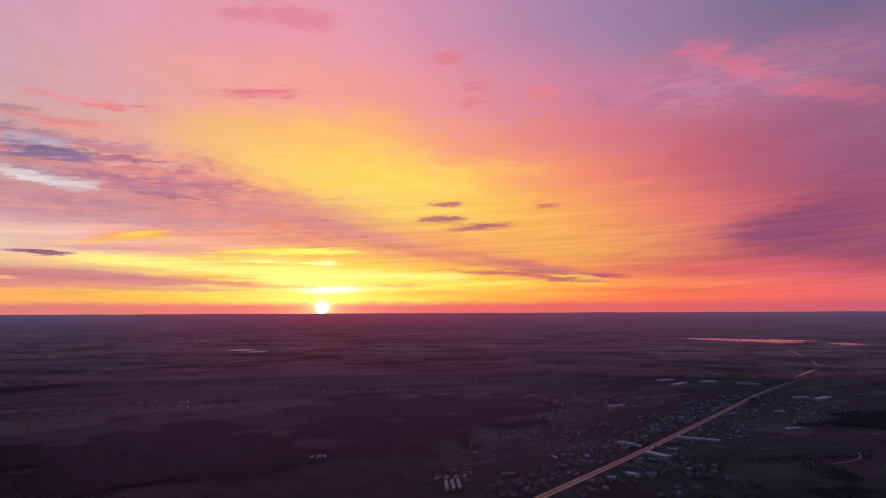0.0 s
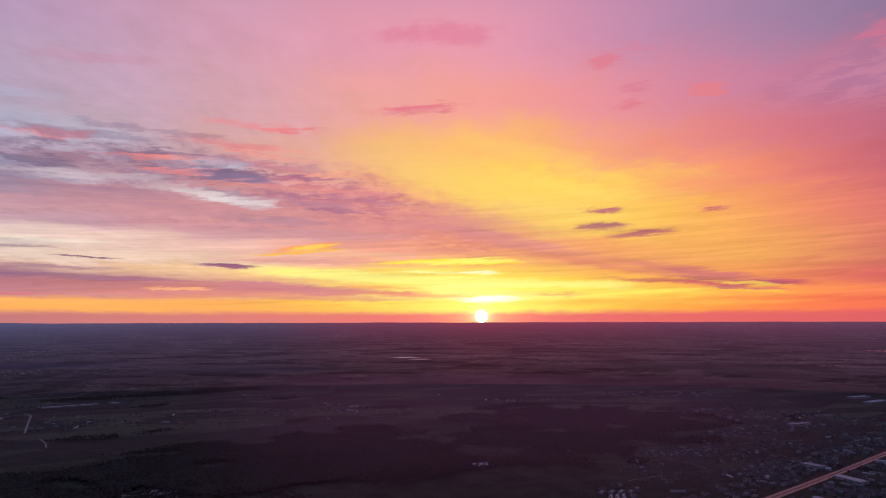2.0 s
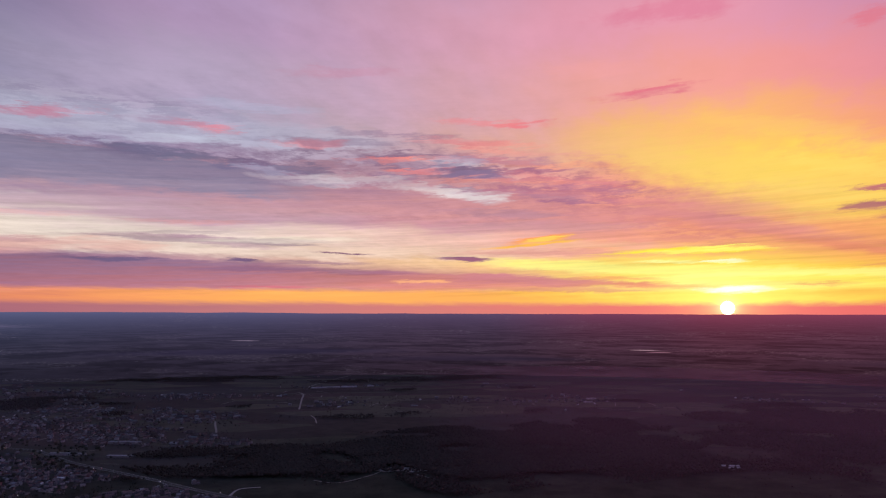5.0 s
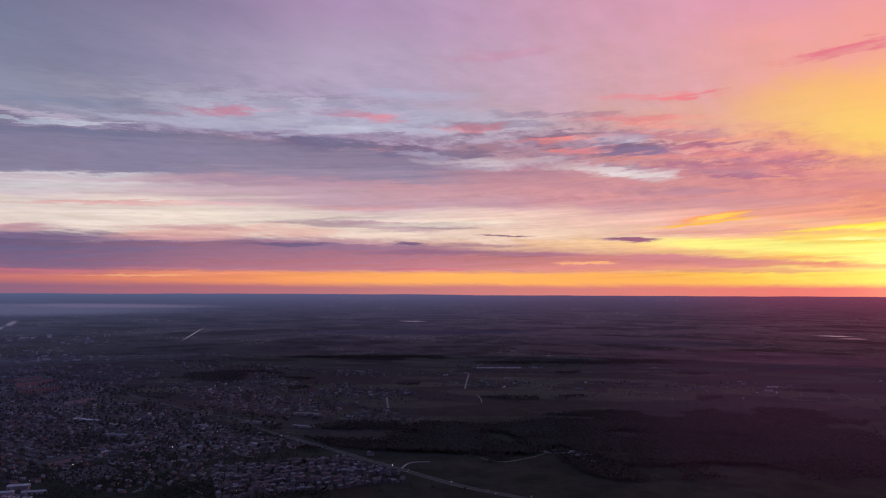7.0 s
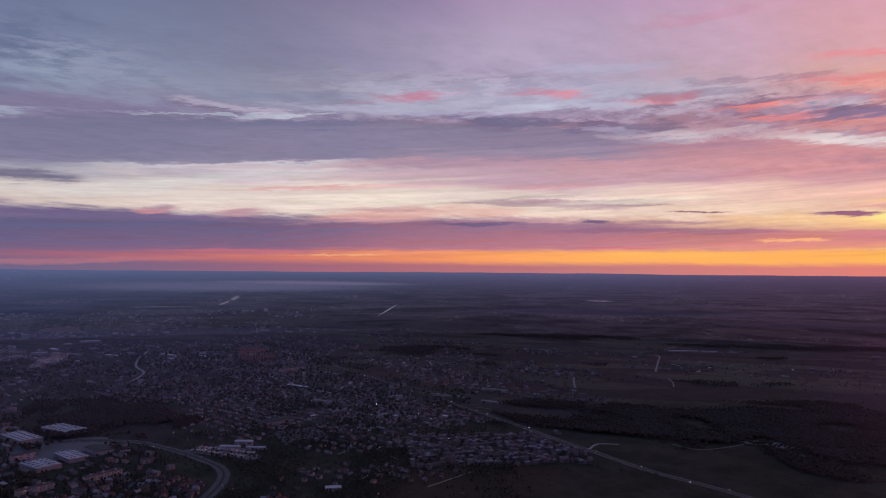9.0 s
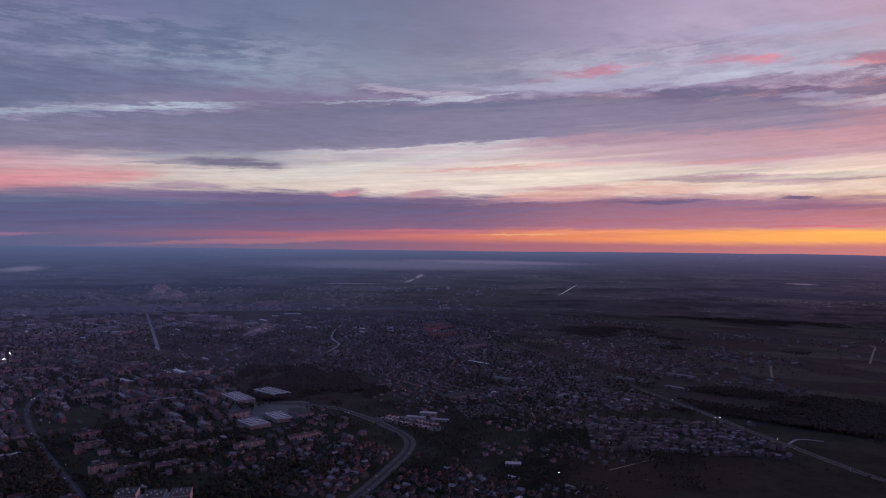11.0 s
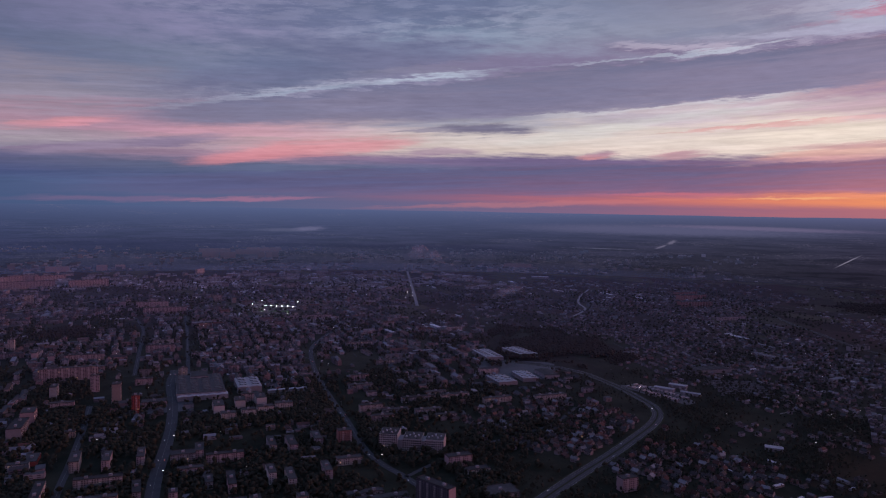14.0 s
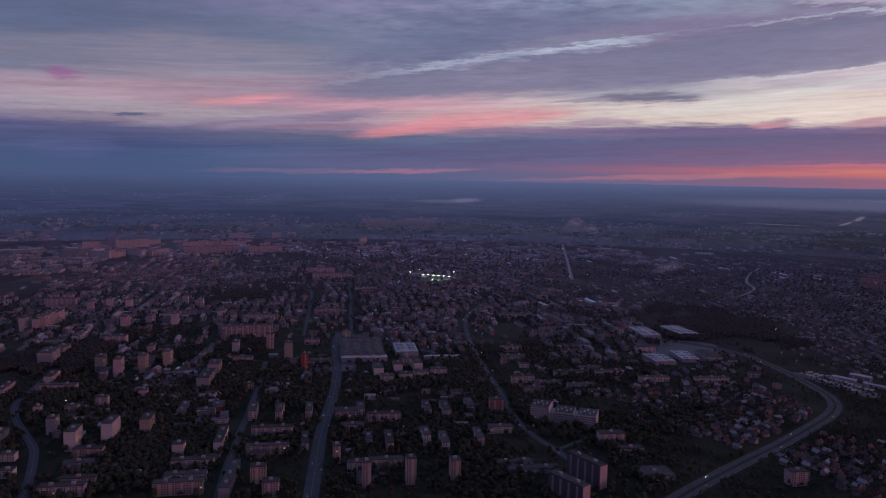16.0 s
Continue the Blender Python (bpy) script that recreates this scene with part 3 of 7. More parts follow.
streak(BANKS, 52.0, 13.24, 6.0, 0.48, -0.063, "c8c6d8", 0.50, 0.45)
streak(BANKS, 71.7, 12.30, 4.8, 0.24, -0.051, "c8bece", 0.60, 0.45)
streak(BANKS, 68.1, 10.76, 15.2, 1.44, -0.082, "8c7c94", 0.45, 0.45)
streak(BANKS, 50.5, 10.89, 13.0, 1.08, 0.014, "8c7690", 0.45, 0.45)
streak(BANKS, 49.2, 11.30, 1.7, 0.36, 0.089, "746688", 0.60, 0.45)
streak(BANKS, 43.2, 11.20, 2.7, 0.36, 0.109, "7c6886", 0.55, 0.45)
streak(BANKS, 36.0, 11.12, 2.7, 0.30, 0.096, "84688a", 0.55, 0.45)
streak(BANKS, 30.5, 9.66, 5.4, 0.30, 0.109, "e4d0d0", 0.65, 0.45)
streak(BANKS, 25.6, 10.70, 7.6, 0.30, 0.039, "f09484", 0.50, 0.45)
streak(BANKS, 23.0, 9.70, 8.1, 0.36, 0.041, "c87c88", 0.50, 0.45)
streak(BANKS, 22.1, 11.85, 7.2, 0.30, 0.028, "f49c7c", 0.45, 0.45)
streak(BANKS, 26.7, 13.63, 5.7, 0.30, 0.056, "f89a8c", 0.40, 0.45)
streak(BANKS, 73.8, 7.86, 8.4, 0.48, -0.077, "d0c8ce", 0.50, 0.45)
streak(BANKS, 65.4, 6.89, 9.9, 0.24, -0.045, "dca8a6", 0.55, 0.45)
streak(BANKS, 50.5, 5.53, 11.9, 0.24, 0.011, "b0949c", 0.65, 0.45)
streak(BANKS, 52.1, 6.17, 6.2, 0.18, -0.027, "b49aa0", 0.50, 0.45)
streak(BANKS, 61.8, 4.78, 9.0, 0.48, -0.041, "dcaca4", 0.50, 0.45)
streak(BANKS, 39.5, 19.18, 6.4, 0.60, -0.040, "c88098", 0.35, 0.45)
streak(BANKS, 25.0, 15.38, 3.3, 0.36, -0.077, "e08284", 0.50, 0.45)
# rims and veils over the town
RIMS = []
streak(RIMS, 106.5, 9.11, 6.0, 0.24, -0.151, "b4bcd0", 0.45, 0.45)
streak(RIMS, 96.3, 10.49, 6.0, 0.30, -0.123, "bec6d8", 0.45, 0.45)
streak(RIMS, 107.5, 11.09, 7.1, 1.44, 0.045, "5e6686", 0.40, 0.45)
streak(RIMS, 107.7, 9.68, 5.8, 0.48, -0.160, "646a88", 0.50, 0.45)
streak(RIMS, 95.1, 15.82, 11.4, 1.32, -0.142, "686e90", 0.35, 0.45)
streak(RIMS, 100.8, 8.44, 15.0, 1.08, -0.108, "8a809a", 0.45, 0.45)
streak(RIMS, 68.8, 10.67, 22.8, 1.44, -0.022, "857c98", 0.45, 0.45)
streak(RIMS, 54.2, 12.14, 5.7, 0.54, 0.032, "6c6a88", 0.50, 0.45)
streak(RIMS, 61.5, 14.18, 4.3, 0.36, -0.148, "b47e96", 0.60, 0.45)
streak(RIMS, 53.6, 14.46, 5.0, 0.66, -0.024, "a8809c", 0.40, 0.45)
streak(RIMS, 75.7, 12.09, 11.4, 0.18, -0.062, "bcc0d0", 0.50, 0.45)
streak(RIMS, 105.6, 4.61, 9.3, 0.84, -0.106, "dc9c9e", 0.10, 0.45)
streak(RIMS, 75.0, 7.46, 16.5, 0.54, -0.089, "ddd4d2", 0.35, 0.45)
streak(RIMS, 52.0, 14.42, 3.1, 0.48, 0.031, "c87c90", 0.50, 0.45)
# small clouds and lit edges on both sides of the sun
SUNSIDE = []
streak(SUNSIDE, 0.0, 8.88, 2.9, 0.39, 0.048, "b85c70", 0.50, 0.70)
streak(SUNSIDE, 0.3, 7.54, 3.3, 0.53, 0.012, "a05470", 0.55, 0.70)
streak(SUNSIDE, -2.8, 6.97, 2.9, 0.38, -0.062, "b0566e", 0.50, 0.70)
streak(SUNSIDE, -8.2, 8.59, 1.8, 0.33, 0.011, "c86670", 0.45, 0.70)
streak(SUNSIDE, -7.1, 3.68, 5.4, 0.49, 0.096, "c05c78", 0.50, 0.55)
streak(SUNSIDE, -10.6, 2.84, 3.9, 0.20, 0.087, "ffd850", 0.60, 0.55)
streak(SUNSIDE, -10.3, 2.53, 3.4, 0.16, 0.082, "b85878", 0.60, 0.55)
streak(SUNSIDE, -11.3, 2.23, 3.5, 0.16, 0.069, "ffcf4c", 0.50, 0.55)
streak(SUNSIDE, 11.6, 4.81, 6.9, 0.22, -0.014, "fff27a", 0.70, 0.55)
streak(SUNSIDE, 10.1, 4.01, 2.2, 0.19, 0.014, "fffbd0", 0.80, 0.55)
streak(SUNSIDE, 14.0, 2.22, 5.5, 0.41, 0.033, "e88068", 0.45, 0.55)
streak(SUNSIDE, 3.3, 2.19, 2.6, 0.17, 0.008, "ef7a60", 0.50, 0.55)
streak(SUNSIDE, -1.6, 11.58, 8.6, 1.02, 0.040, "ffdc62", 0.30, 0.55)
streak(SUNSIDE, 1.4, 10.48, 7.0, 0.78, 0.170, "ffe070", 0.30, 0.55)
streak(SUNSIDE, -4.8, 11.32, 9.1, 1.08, 0.282, "f88a6c", 0.35, 0.55)
streak(SUNSIDE, 40.9, 13.65, 11.9, 0.42, -0.011, "7e6a88", 0.40, 0.55)
streak(SUNSIDE, 35.9, 14.48, 7.1, 0.35, 0.032, "8a6a88", 0.45, 0.55)
streak(SUNSIDE, 29.7, 13.87, 6.6, 0.45, 0.042, "e0707e", 0.40, 0.55)
streak(SUNSIDE, 26.0, 12.29, 8.1, 0.41, 0.059, "a87090", 0.40, 0.55)
streak(SUNSIDE, 23.2, 12.80, 6.9, 0.31, 0.049, "e89a92", 0.40, 0.55)
streak(SUNSIDE, 45.5, 10.19, 8.0, 0.25, -0.054, "96809a", 0.40, 0.55)
streak(SUNSIDE, 39.6, 10.86, 6.3, 0.51, 0.005, "dccbd0", 0.40, 0.55)
streak(SUNSIDE, 48.0, 16.08, 7.2, 0.55, 0.031, "b4b2cc", 0.40, 0.55)
streak(SUNSIDE, 27.9, 15.37, 7.2, 0.44, 0.060, "f07c84", 0.45, 0.55)
streak(SUNSIDE, 50.1, 14.14, 2.3, 0.62, -0.091, "d88898", 0.50, 0.55)
streak(SUNSIDE, 26.0, 15.34, 3.7, 0.49, -0.095, "ec8488", 0.40, 0.55)
streak(SUNSIDE, 44.5, 5.82, 9.1, 0.37, -0.022, "fff0d8", 0.40, 0.55)
streak(SUNSIDE, 47.5, 5.26, 5.4, 0.25, 0.039, "b890a0", 0.60, 0.55)
streak(SUNSIDE, 41.4, 4.04, 5.7, 0.21, 0.021, "8e6480", 0.60, 0.55)
streak(SUNSIDE, 29.7, 4.41, 3.1, 0.23, 0.006, "a06078", 0.70, 0.55)
streak(SUNSIDE, 46.3, 3.47, 7.5, 0.33, 0.000, "7e5a7c", 0.50, 0.55)
streak(SUNSIDE, 39.3, 3.36, 7.7, 0.30, 0.017, "8a5a7c", 0.45, 0.55)
streak(SUNSIDE, 45.1, 2.06, 6.3, 0.16, -0.019, "e06a78", 0.50, 0.55)
# veils over the housing estates
VEILS = []
streak(VEILS, 112.5, 8.02, 8.6, 0.24, -0.184, "a8a8bc", 0.26, 0.45)
streak(VEILS, 98.0, 10.19, 8.5, 0.30, -0.114, "b6b8cc", 0.26, 0.45)
streak(VEILS, 85.3, 11.52, 6.5, 0.18, -0.062, "9c9cb2", 0.20, 0.45)
streak(VEILS, 110.5, 7.13, 10.0, 0.96, -0.104, "74708a", 0.55, 0.45)
streak(VEILS, 89.7, 8.85, 16.6, 1.56, -0.063, "76708c", 0.50, 0.45)
streak(VEILS, 108.8, 9.85, 7.9, 1.08, -0.136, "6a6a88", 0.40, 0.45)
streak(VEILS, 100.4, 12.80, 13.1, 1.20, -0.031, "686888", 0.35, 0.45)
streak(VEILS, 108.7, 4.28, 6.9, 0.72, -0.151, "e0848e", 0.35, 0.45)
streak(VEILS, 100.2, 5.28, 6.3, 0.66, -0.112, "e48c9a", 0.30, 0.45)
streak(VEILS, 122.2, 5.74, 3.2, 0.30, -0.149, "d8909e", 0.60, 0.45)
streak(VEILS, 117.5, 4.65, 7.7, 0.42, -0.086, "8a7890", 0.50, 0.45)
streak(VEILS, 126.7, 3.93, 2.1, 0.30, -0.139, "766e88", 0.50, 0.45)
streak(VEILS, 125.9, 4.31, 7.2, 0.54, -0.099, "aca0a6", 0.40, 0.45)
streak(VEILS, 83.2, 6.37, 9.1, 0.72, -0.148, "d0cac8", 0.40, 0.45)
streak(VEILS, 133.6, 1.71, 6.4, 1.08, -0.043, "4a507a", 0.45, 0.45)
streak(VEILS, 134.8, 2.67, 5.0, 0.42, -0.072, "54587e", 0.50, 0.45)
streak(VEILS, 104.8, 2.00, 18.8, 0.96, -0.027, "54547a", 0.45, 0.45)
streak(VEILS, 110.2, 0.68, 8.3, 0.24, -0.044, "a46e88", 0.55, 0.45)
streak(VEILS, 87.9, 0.64, 15.2, 0.30, -0.039, "cc787a", 0.40, 0.45)
sky()
sun = new("sun", bpy.data.lights.new("sun", "SUN"))
sun.data.energy, sun.data.angle, sun.data.color = 0.52, radians(0.53), (1.0, 0.38, 0.47)
SUN_WAY = Vector((-math.sin(radians(SUN_AZ)), math.cos(radians(SUN_AZ)), math.tan(radians(5.4)))).normalized()
sun.matrix_world = look(SUN_WAY * 2000 + Vector((0, 0, 400)), (0, 0, 400))


# ---- small tools ----
def material(name):
    mat = bpy.data.materials.new(name)
    mat.use_nodes = True
    return mat, Net(mat.node_tree)


def finish(k, colour, rough=0.8, metal=0.0, bump=None, height=0.05, spec=0.3, emit=None, glow=0.0):
    b = k.node("ShaderNodeBsdfPrincipled")
    k.put(b.inputs["Base Color"], colour)
    k.put(b.inputs["Roughness"], rough)
    k.put(b.inputs["Metallic"], metal)
    k.put(b.inputs["Specular IOR Level"], spec)
    if bump is not None:
        n = k.node("ShaderNodeBump")
        k.put(n.inputs["Height"], bump)
        k.put(n.inputs["Distance"], height)
        k.put(b.inputs["Normal"], n.outputs[0])
    if emit is not None:
        k.put(b.inputs["Emission Color"], emit)
        k.put(b.inputs["Emission Strength"], glow)
    k.tree.links.new(b.outputs[0], k.node("ShaderNodeOutputMaterial").inputs[0])


def spot(k):
    return k.node("ShaderNodeNewGeometry").outputs["Position"]


def island(k):
    return k.node("ShaderNodeNewGeometry").outputs["Random Per Island"]


def painted(name, a, b, scale, rough=0.8, metal=0.0, spec=0.3, each=0.0, height=0.03):
    """A paint, plaster, felt or earth of two tones, mottled at two scales; each: how far single things differ."""
    mat, k = material(name)
    p = spot(k)
    n = k.m("MULTIPLY_ADD", k.noise(p, scale * 7, 4.0), 0.4, k.m("MULTIPLY", k.noise(p, scale, 3.0), 0.6))
    c = k.mix(k.smooth(n, 0.32, 0.68), (*a, 1), (*b, 1))
    if each:
        r = k.node("ShaderNodeObjectInfo").outputs["Random"]
        h = k.node("ShaderNodeHueSaturation")
        k.put(h.inputs["Color"], c)
        k.put(h.inputs["Value"], k.m("MULTIPLY_ADD", r, 2 * each, 1 - each))
        c = h.outputs[0]
    finish(k, c, rough, metal, n, height, spec)
    return mat


def bulk(name, verts, faces, mat, parent=None, smooth=False):
    """One mesh object from arrays; all faces have the same number of corners."""
    me = bpy.data.meshes.new(name)
    n, (m, c) = len(verts), faces.shape
    me.vertices.add(n)
    me.vertices.foreach_set("co", np.ascontiguousarray(verts, dtype=np.float32).ravel())
    me.loops.add(m * c)
    me.loops.foreach_set("vertex_index", np.ascontiguousarray(faces, dtype=np.int32).ravel())
    me.polygons.add(m)
    me.polygons.foreach_set("loop_start", np.arange(m, dtype=np.int32) * c)
    me.polygons.foreach_set("use_smooth", np.full(m, smooth))
    me.update(calc_edges=True)
    me.validate()
    me.materials.append(mat)
    ob = new(name, me)
    ob.parent = parent
    return ob


def part(name, bm, mat, parent=None, label=""):
    me = bpy.data.meshes.new(name)
    bm.to_mesh(me)
    bm.free()
    me.materials.append(mat)
    ob = new(name, me)
    ob.parent = parent
    return tagged(ob, label)


def box(bm, x0, x1, y0, y1, z0, z1, chamfer=0.0):
    c = chamfer
    vs = [bm.verts.new(p) for p in ((x0, y0, z0), (x1, y0, z0), (x1, y1, z0), (x0, y1, z0),
                                    (x0 + c, y0 + c, z1), (x1 - c, y0 + c, z1), (x1 - c, y1 - c, z1), (x0 + c, y1 - c, z1))]
    for f in ((3, 2, 1, 0), (4, 5, 6, 7), (0, 1, 5, 4), (1, 2, 6, 5), (2, 3, 7, 6), (3, 0, 4, 7)):
        bm.faces.new([vs[i] for i in f])


rng = np.random.default_rng(5)

# ---- the plain ----
LAND_R = 4200.0


def plain_colour(k, p):
    """Fields, meadows and bare soil in long strips, from places on the plain in metres."""
    x, y, _ = k.split(p)
    soft = k.noise(p, 0.0012, 4.0)
    u = k.m("MULTIPLY_ADD", soft, 160.0, k.m("MULTIPLY_ADD", x, 0.82, k.m("MULTIPLY", y, 0.57)))
    v = k.m("MULTIPLY_ADD", soft, 90.0, k.m("MULTIPLY_ADD", x, -0.57, k.m("MULTIPLY", y, 0.82)))
    n = k.node("ShaderNodeTexVoronoi")
    k.put(n.inputs["Vector"], k.vec(k.m("MULTIPLY", u, 1 / 330), k.m("MULTIPLY", v, 1 / 120)))
    k.put(n.inputs["Scale"], 1.0)
    cell = k.split(n.outputs["Color"])[0]
    c = k.ramp(cell, [(0.0, (0.056, 0.040, 0.036, 1)), (0.25, (0.084, 0.074, 0.054, 1)), (0.45, (0.076, 0.050, 0.046, 1)),
                      (0.65, (0.102, 0.088, 0.062, 1)), (0.85, (0.062, 0.050, 0.040, 1))], "CONSTANT")
    grain = k.noise(p, 0.02, 6.0, 0.65)
    wood = k.smooth(k.noise(p, 0.0016, 5.0, 0.6), 0.52, 0.60)
    c = k.mix(k.m("MULTIPLY", wood, 0.8), c, (0.058, 0.050, 0.048, 1))
    n2 = k.node("ShaderNodeVectorMath", c)
    n2.operation = "SCALE"
    k.put(n2.inputs["Scale"], k.m("MULTIPLY_ADD", grain, 1.0, 0.5))
    return n2.outputs[0], grain


def plain_material():
    mat, k = material("fields")
    p = spot(k)
    c, grain = plain_colour(k, p)
    x, y, _ = k.split(p)
    # scrub round the town, fields farther out, with haze put in as paler colour
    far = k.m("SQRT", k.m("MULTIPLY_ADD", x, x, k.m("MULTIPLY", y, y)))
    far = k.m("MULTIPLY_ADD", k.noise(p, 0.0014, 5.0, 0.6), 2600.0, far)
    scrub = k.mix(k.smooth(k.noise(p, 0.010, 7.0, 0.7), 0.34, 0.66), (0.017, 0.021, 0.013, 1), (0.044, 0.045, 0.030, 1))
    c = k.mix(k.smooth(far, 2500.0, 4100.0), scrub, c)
    finish(k, c, 0.95, 0.0, grain, 1.2, 0.1)
    return mat


def far_material():
    """The land past the sheet: its light, and haze that thickens towards the skyline, are painted as its own glow."""
    mat, k = material("far_land")
    p = spot(k)
    x, y, z = k.split(p)
    drop = k.m("MAXIMUM", k.m("SUBTRACT", EYE_Z, z), 0.5)
    s = k.m("MINIMUM", k.m("DIVIDE", EYE_Z, drop), 60.0)
    q = k.vec(k.m("MULTIPLY", x, s), k.m("MULTIPLY", y, s))
    use = k.noise(q, 0.0014, 9.0, 0.70)
    wood = k.smooth(use, 0.49, 0.54)
    n = k.node("ShaderNodeTexVoronoi", k.vec(k.m("MULTIPLY", k.m("MULTIPLY", x, s), 1 / 700), k.m("MULTIPLY", k.m("MULTIPLY", y, s), 1 / 480)))
    k.put(n.inputs["Scale"], 1.0)
    cell = k.split(n.outputs["Color"])[0]
    grain = k.noise(q, 0.008, 5.0, 0.7)
    shade = k.m("MULTIPLY_ADD", grain, 1.3, k.m("MULTIPLY_ADD", cell, 0.45, 0.25))
    shade = k.m("MULTIPLY", shade, k.m("MULTIPLY_ADD", wood, -0.42, 1.0))
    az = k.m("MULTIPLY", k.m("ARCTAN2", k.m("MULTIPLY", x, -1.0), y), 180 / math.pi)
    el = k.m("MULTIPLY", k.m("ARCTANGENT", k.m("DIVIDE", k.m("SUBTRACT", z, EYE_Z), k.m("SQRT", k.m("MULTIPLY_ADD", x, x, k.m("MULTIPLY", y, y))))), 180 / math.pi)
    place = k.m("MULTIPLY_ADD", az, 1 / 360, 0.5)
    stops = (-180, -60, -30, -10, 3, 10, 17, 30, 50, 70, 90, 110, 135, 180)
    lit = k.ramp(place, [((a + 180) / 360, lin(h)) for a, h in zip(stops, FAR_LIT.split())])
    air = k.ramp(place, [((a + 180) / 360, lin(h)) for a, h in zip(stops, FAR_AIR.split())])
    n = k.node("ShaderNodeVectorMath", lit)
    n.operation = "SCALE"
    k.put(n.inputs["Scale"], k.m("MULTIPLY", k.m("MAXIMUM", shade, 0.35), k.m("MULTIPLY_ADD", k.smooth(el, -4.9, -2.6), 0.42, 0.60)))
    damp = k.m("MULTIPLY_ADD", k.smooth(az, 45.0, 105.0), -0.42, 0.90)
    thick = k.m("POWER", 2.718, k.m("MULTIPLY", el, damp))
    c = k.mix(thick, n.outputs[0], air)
    # pale dashes painted as the shine of sky on streets, roofs and water
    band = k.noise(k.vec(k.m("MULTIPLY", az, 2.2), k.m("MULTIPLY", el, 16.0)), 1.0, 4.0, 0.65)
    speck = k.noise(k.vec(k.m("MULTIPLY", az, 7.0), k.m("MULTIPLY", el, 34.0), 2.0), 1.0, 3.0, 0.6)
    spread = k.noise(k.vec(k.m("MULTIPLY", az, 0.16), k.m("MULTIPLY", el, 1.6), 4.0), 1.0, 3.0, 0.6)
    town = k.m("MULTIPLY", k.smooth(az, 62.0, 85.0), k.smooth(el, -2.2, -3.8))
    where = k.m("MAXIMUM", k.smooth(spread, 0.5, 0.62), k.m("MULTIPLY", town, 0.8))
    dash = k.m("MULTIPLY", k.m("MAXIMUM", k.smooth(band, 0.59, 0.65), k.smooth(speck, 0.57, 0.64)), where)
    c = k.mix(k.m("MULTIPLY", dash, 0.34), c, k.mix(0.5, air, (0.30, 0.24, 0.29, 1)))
    # far quarters of the town: roofs and walls as specks among trees
    n = k.node("ShaderNodeTexVoronoi", q)
    k.put(n.inputs["Scale"], 1 / 26)
    a, b, _ = k.split(n.outputs["Color"])
    quarter = k.m("MULTIPLY", k.smooth(k.noise(q, 0.0009, 5.0, 0.6), 0.46, 0.60), k.m("MULTIPLY", k.smooth(az, 66.0, 84.0), k.smooth(el, -2.1, -3.6)))
    c = k.mix(k.m("MULTIPLY", k.m("MULTIPLY", k.smooth(a, 0.60, 0.72), quarter), k.m("MULTIPLY_ADD", b, 0.20, 0.0)), c, (0.16, 0.13, 0.17, 1))
    c = k.mix(k.m("MULTIPLY", k.m("MULTIPLY", k.smooth(a, 0.32, 0.22), quarter), 0.15), c, (0.012, 0.014, 0.024, 1))
    rag = k.m("SUBTRACT", band, 0.5)
    az, el = k.m("MULTIPLY_ADD", rag, 0.0001, az), k.m("MULTIPLY_ADD", rag, 0.0001, el)
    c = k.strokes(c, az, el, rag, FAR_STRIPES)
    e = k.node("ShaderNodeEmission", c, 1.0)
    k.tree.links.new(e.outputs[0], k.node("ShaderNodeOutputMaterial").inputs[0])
    return mat


# the far land's lit colours, and the haze painted over them, along the azimuth
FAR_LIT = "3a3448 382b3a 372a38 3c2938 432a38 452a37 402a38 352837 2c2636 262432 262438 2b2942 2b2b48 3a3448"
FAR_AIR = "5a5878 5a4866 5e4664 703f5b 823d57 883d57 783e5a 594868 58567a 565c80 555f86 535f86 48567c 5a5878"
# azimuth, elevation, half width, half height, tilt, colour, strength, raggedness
# streaks painted on the far land: glints off water and roads, mist, smoke, woods
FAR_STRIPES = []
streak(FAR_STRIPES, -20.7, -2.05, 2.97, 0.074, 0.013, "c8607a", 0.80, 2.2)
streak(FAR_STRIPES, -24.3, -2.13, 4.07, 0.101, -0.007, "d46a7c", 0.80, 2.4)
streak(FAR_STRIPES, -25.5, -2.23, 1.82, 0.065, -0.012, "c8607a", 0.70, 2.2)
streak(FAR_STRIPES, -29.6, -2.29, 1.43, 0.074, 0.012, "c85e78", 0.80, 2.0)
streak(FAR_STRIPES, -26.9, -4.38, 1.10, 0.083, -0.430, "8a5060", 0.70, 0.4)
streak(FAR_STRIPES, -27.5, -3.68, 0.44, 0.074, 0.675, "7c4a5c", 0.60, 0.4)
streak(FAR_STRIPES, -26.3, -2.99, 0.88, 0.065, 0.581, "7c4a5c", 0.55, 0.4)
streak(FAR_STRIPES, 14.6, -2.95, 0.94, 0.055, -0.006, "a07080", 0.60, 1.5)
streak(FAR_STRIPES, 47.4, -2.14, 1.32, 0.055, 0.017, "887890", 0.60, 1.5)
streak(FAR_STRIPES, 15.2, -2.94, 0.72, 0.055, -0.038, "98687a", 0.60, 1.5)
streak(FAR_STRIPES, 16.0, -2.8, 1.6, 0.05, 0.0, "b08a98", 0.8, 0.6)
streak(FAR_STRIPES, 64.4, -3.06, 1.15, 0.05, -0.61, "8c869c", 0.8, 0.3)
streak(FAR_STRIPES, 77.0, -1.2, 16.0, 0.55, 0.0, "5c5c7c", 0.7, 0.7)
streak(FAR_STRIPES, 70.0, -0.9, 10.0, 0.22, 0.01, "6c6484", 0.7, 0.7)
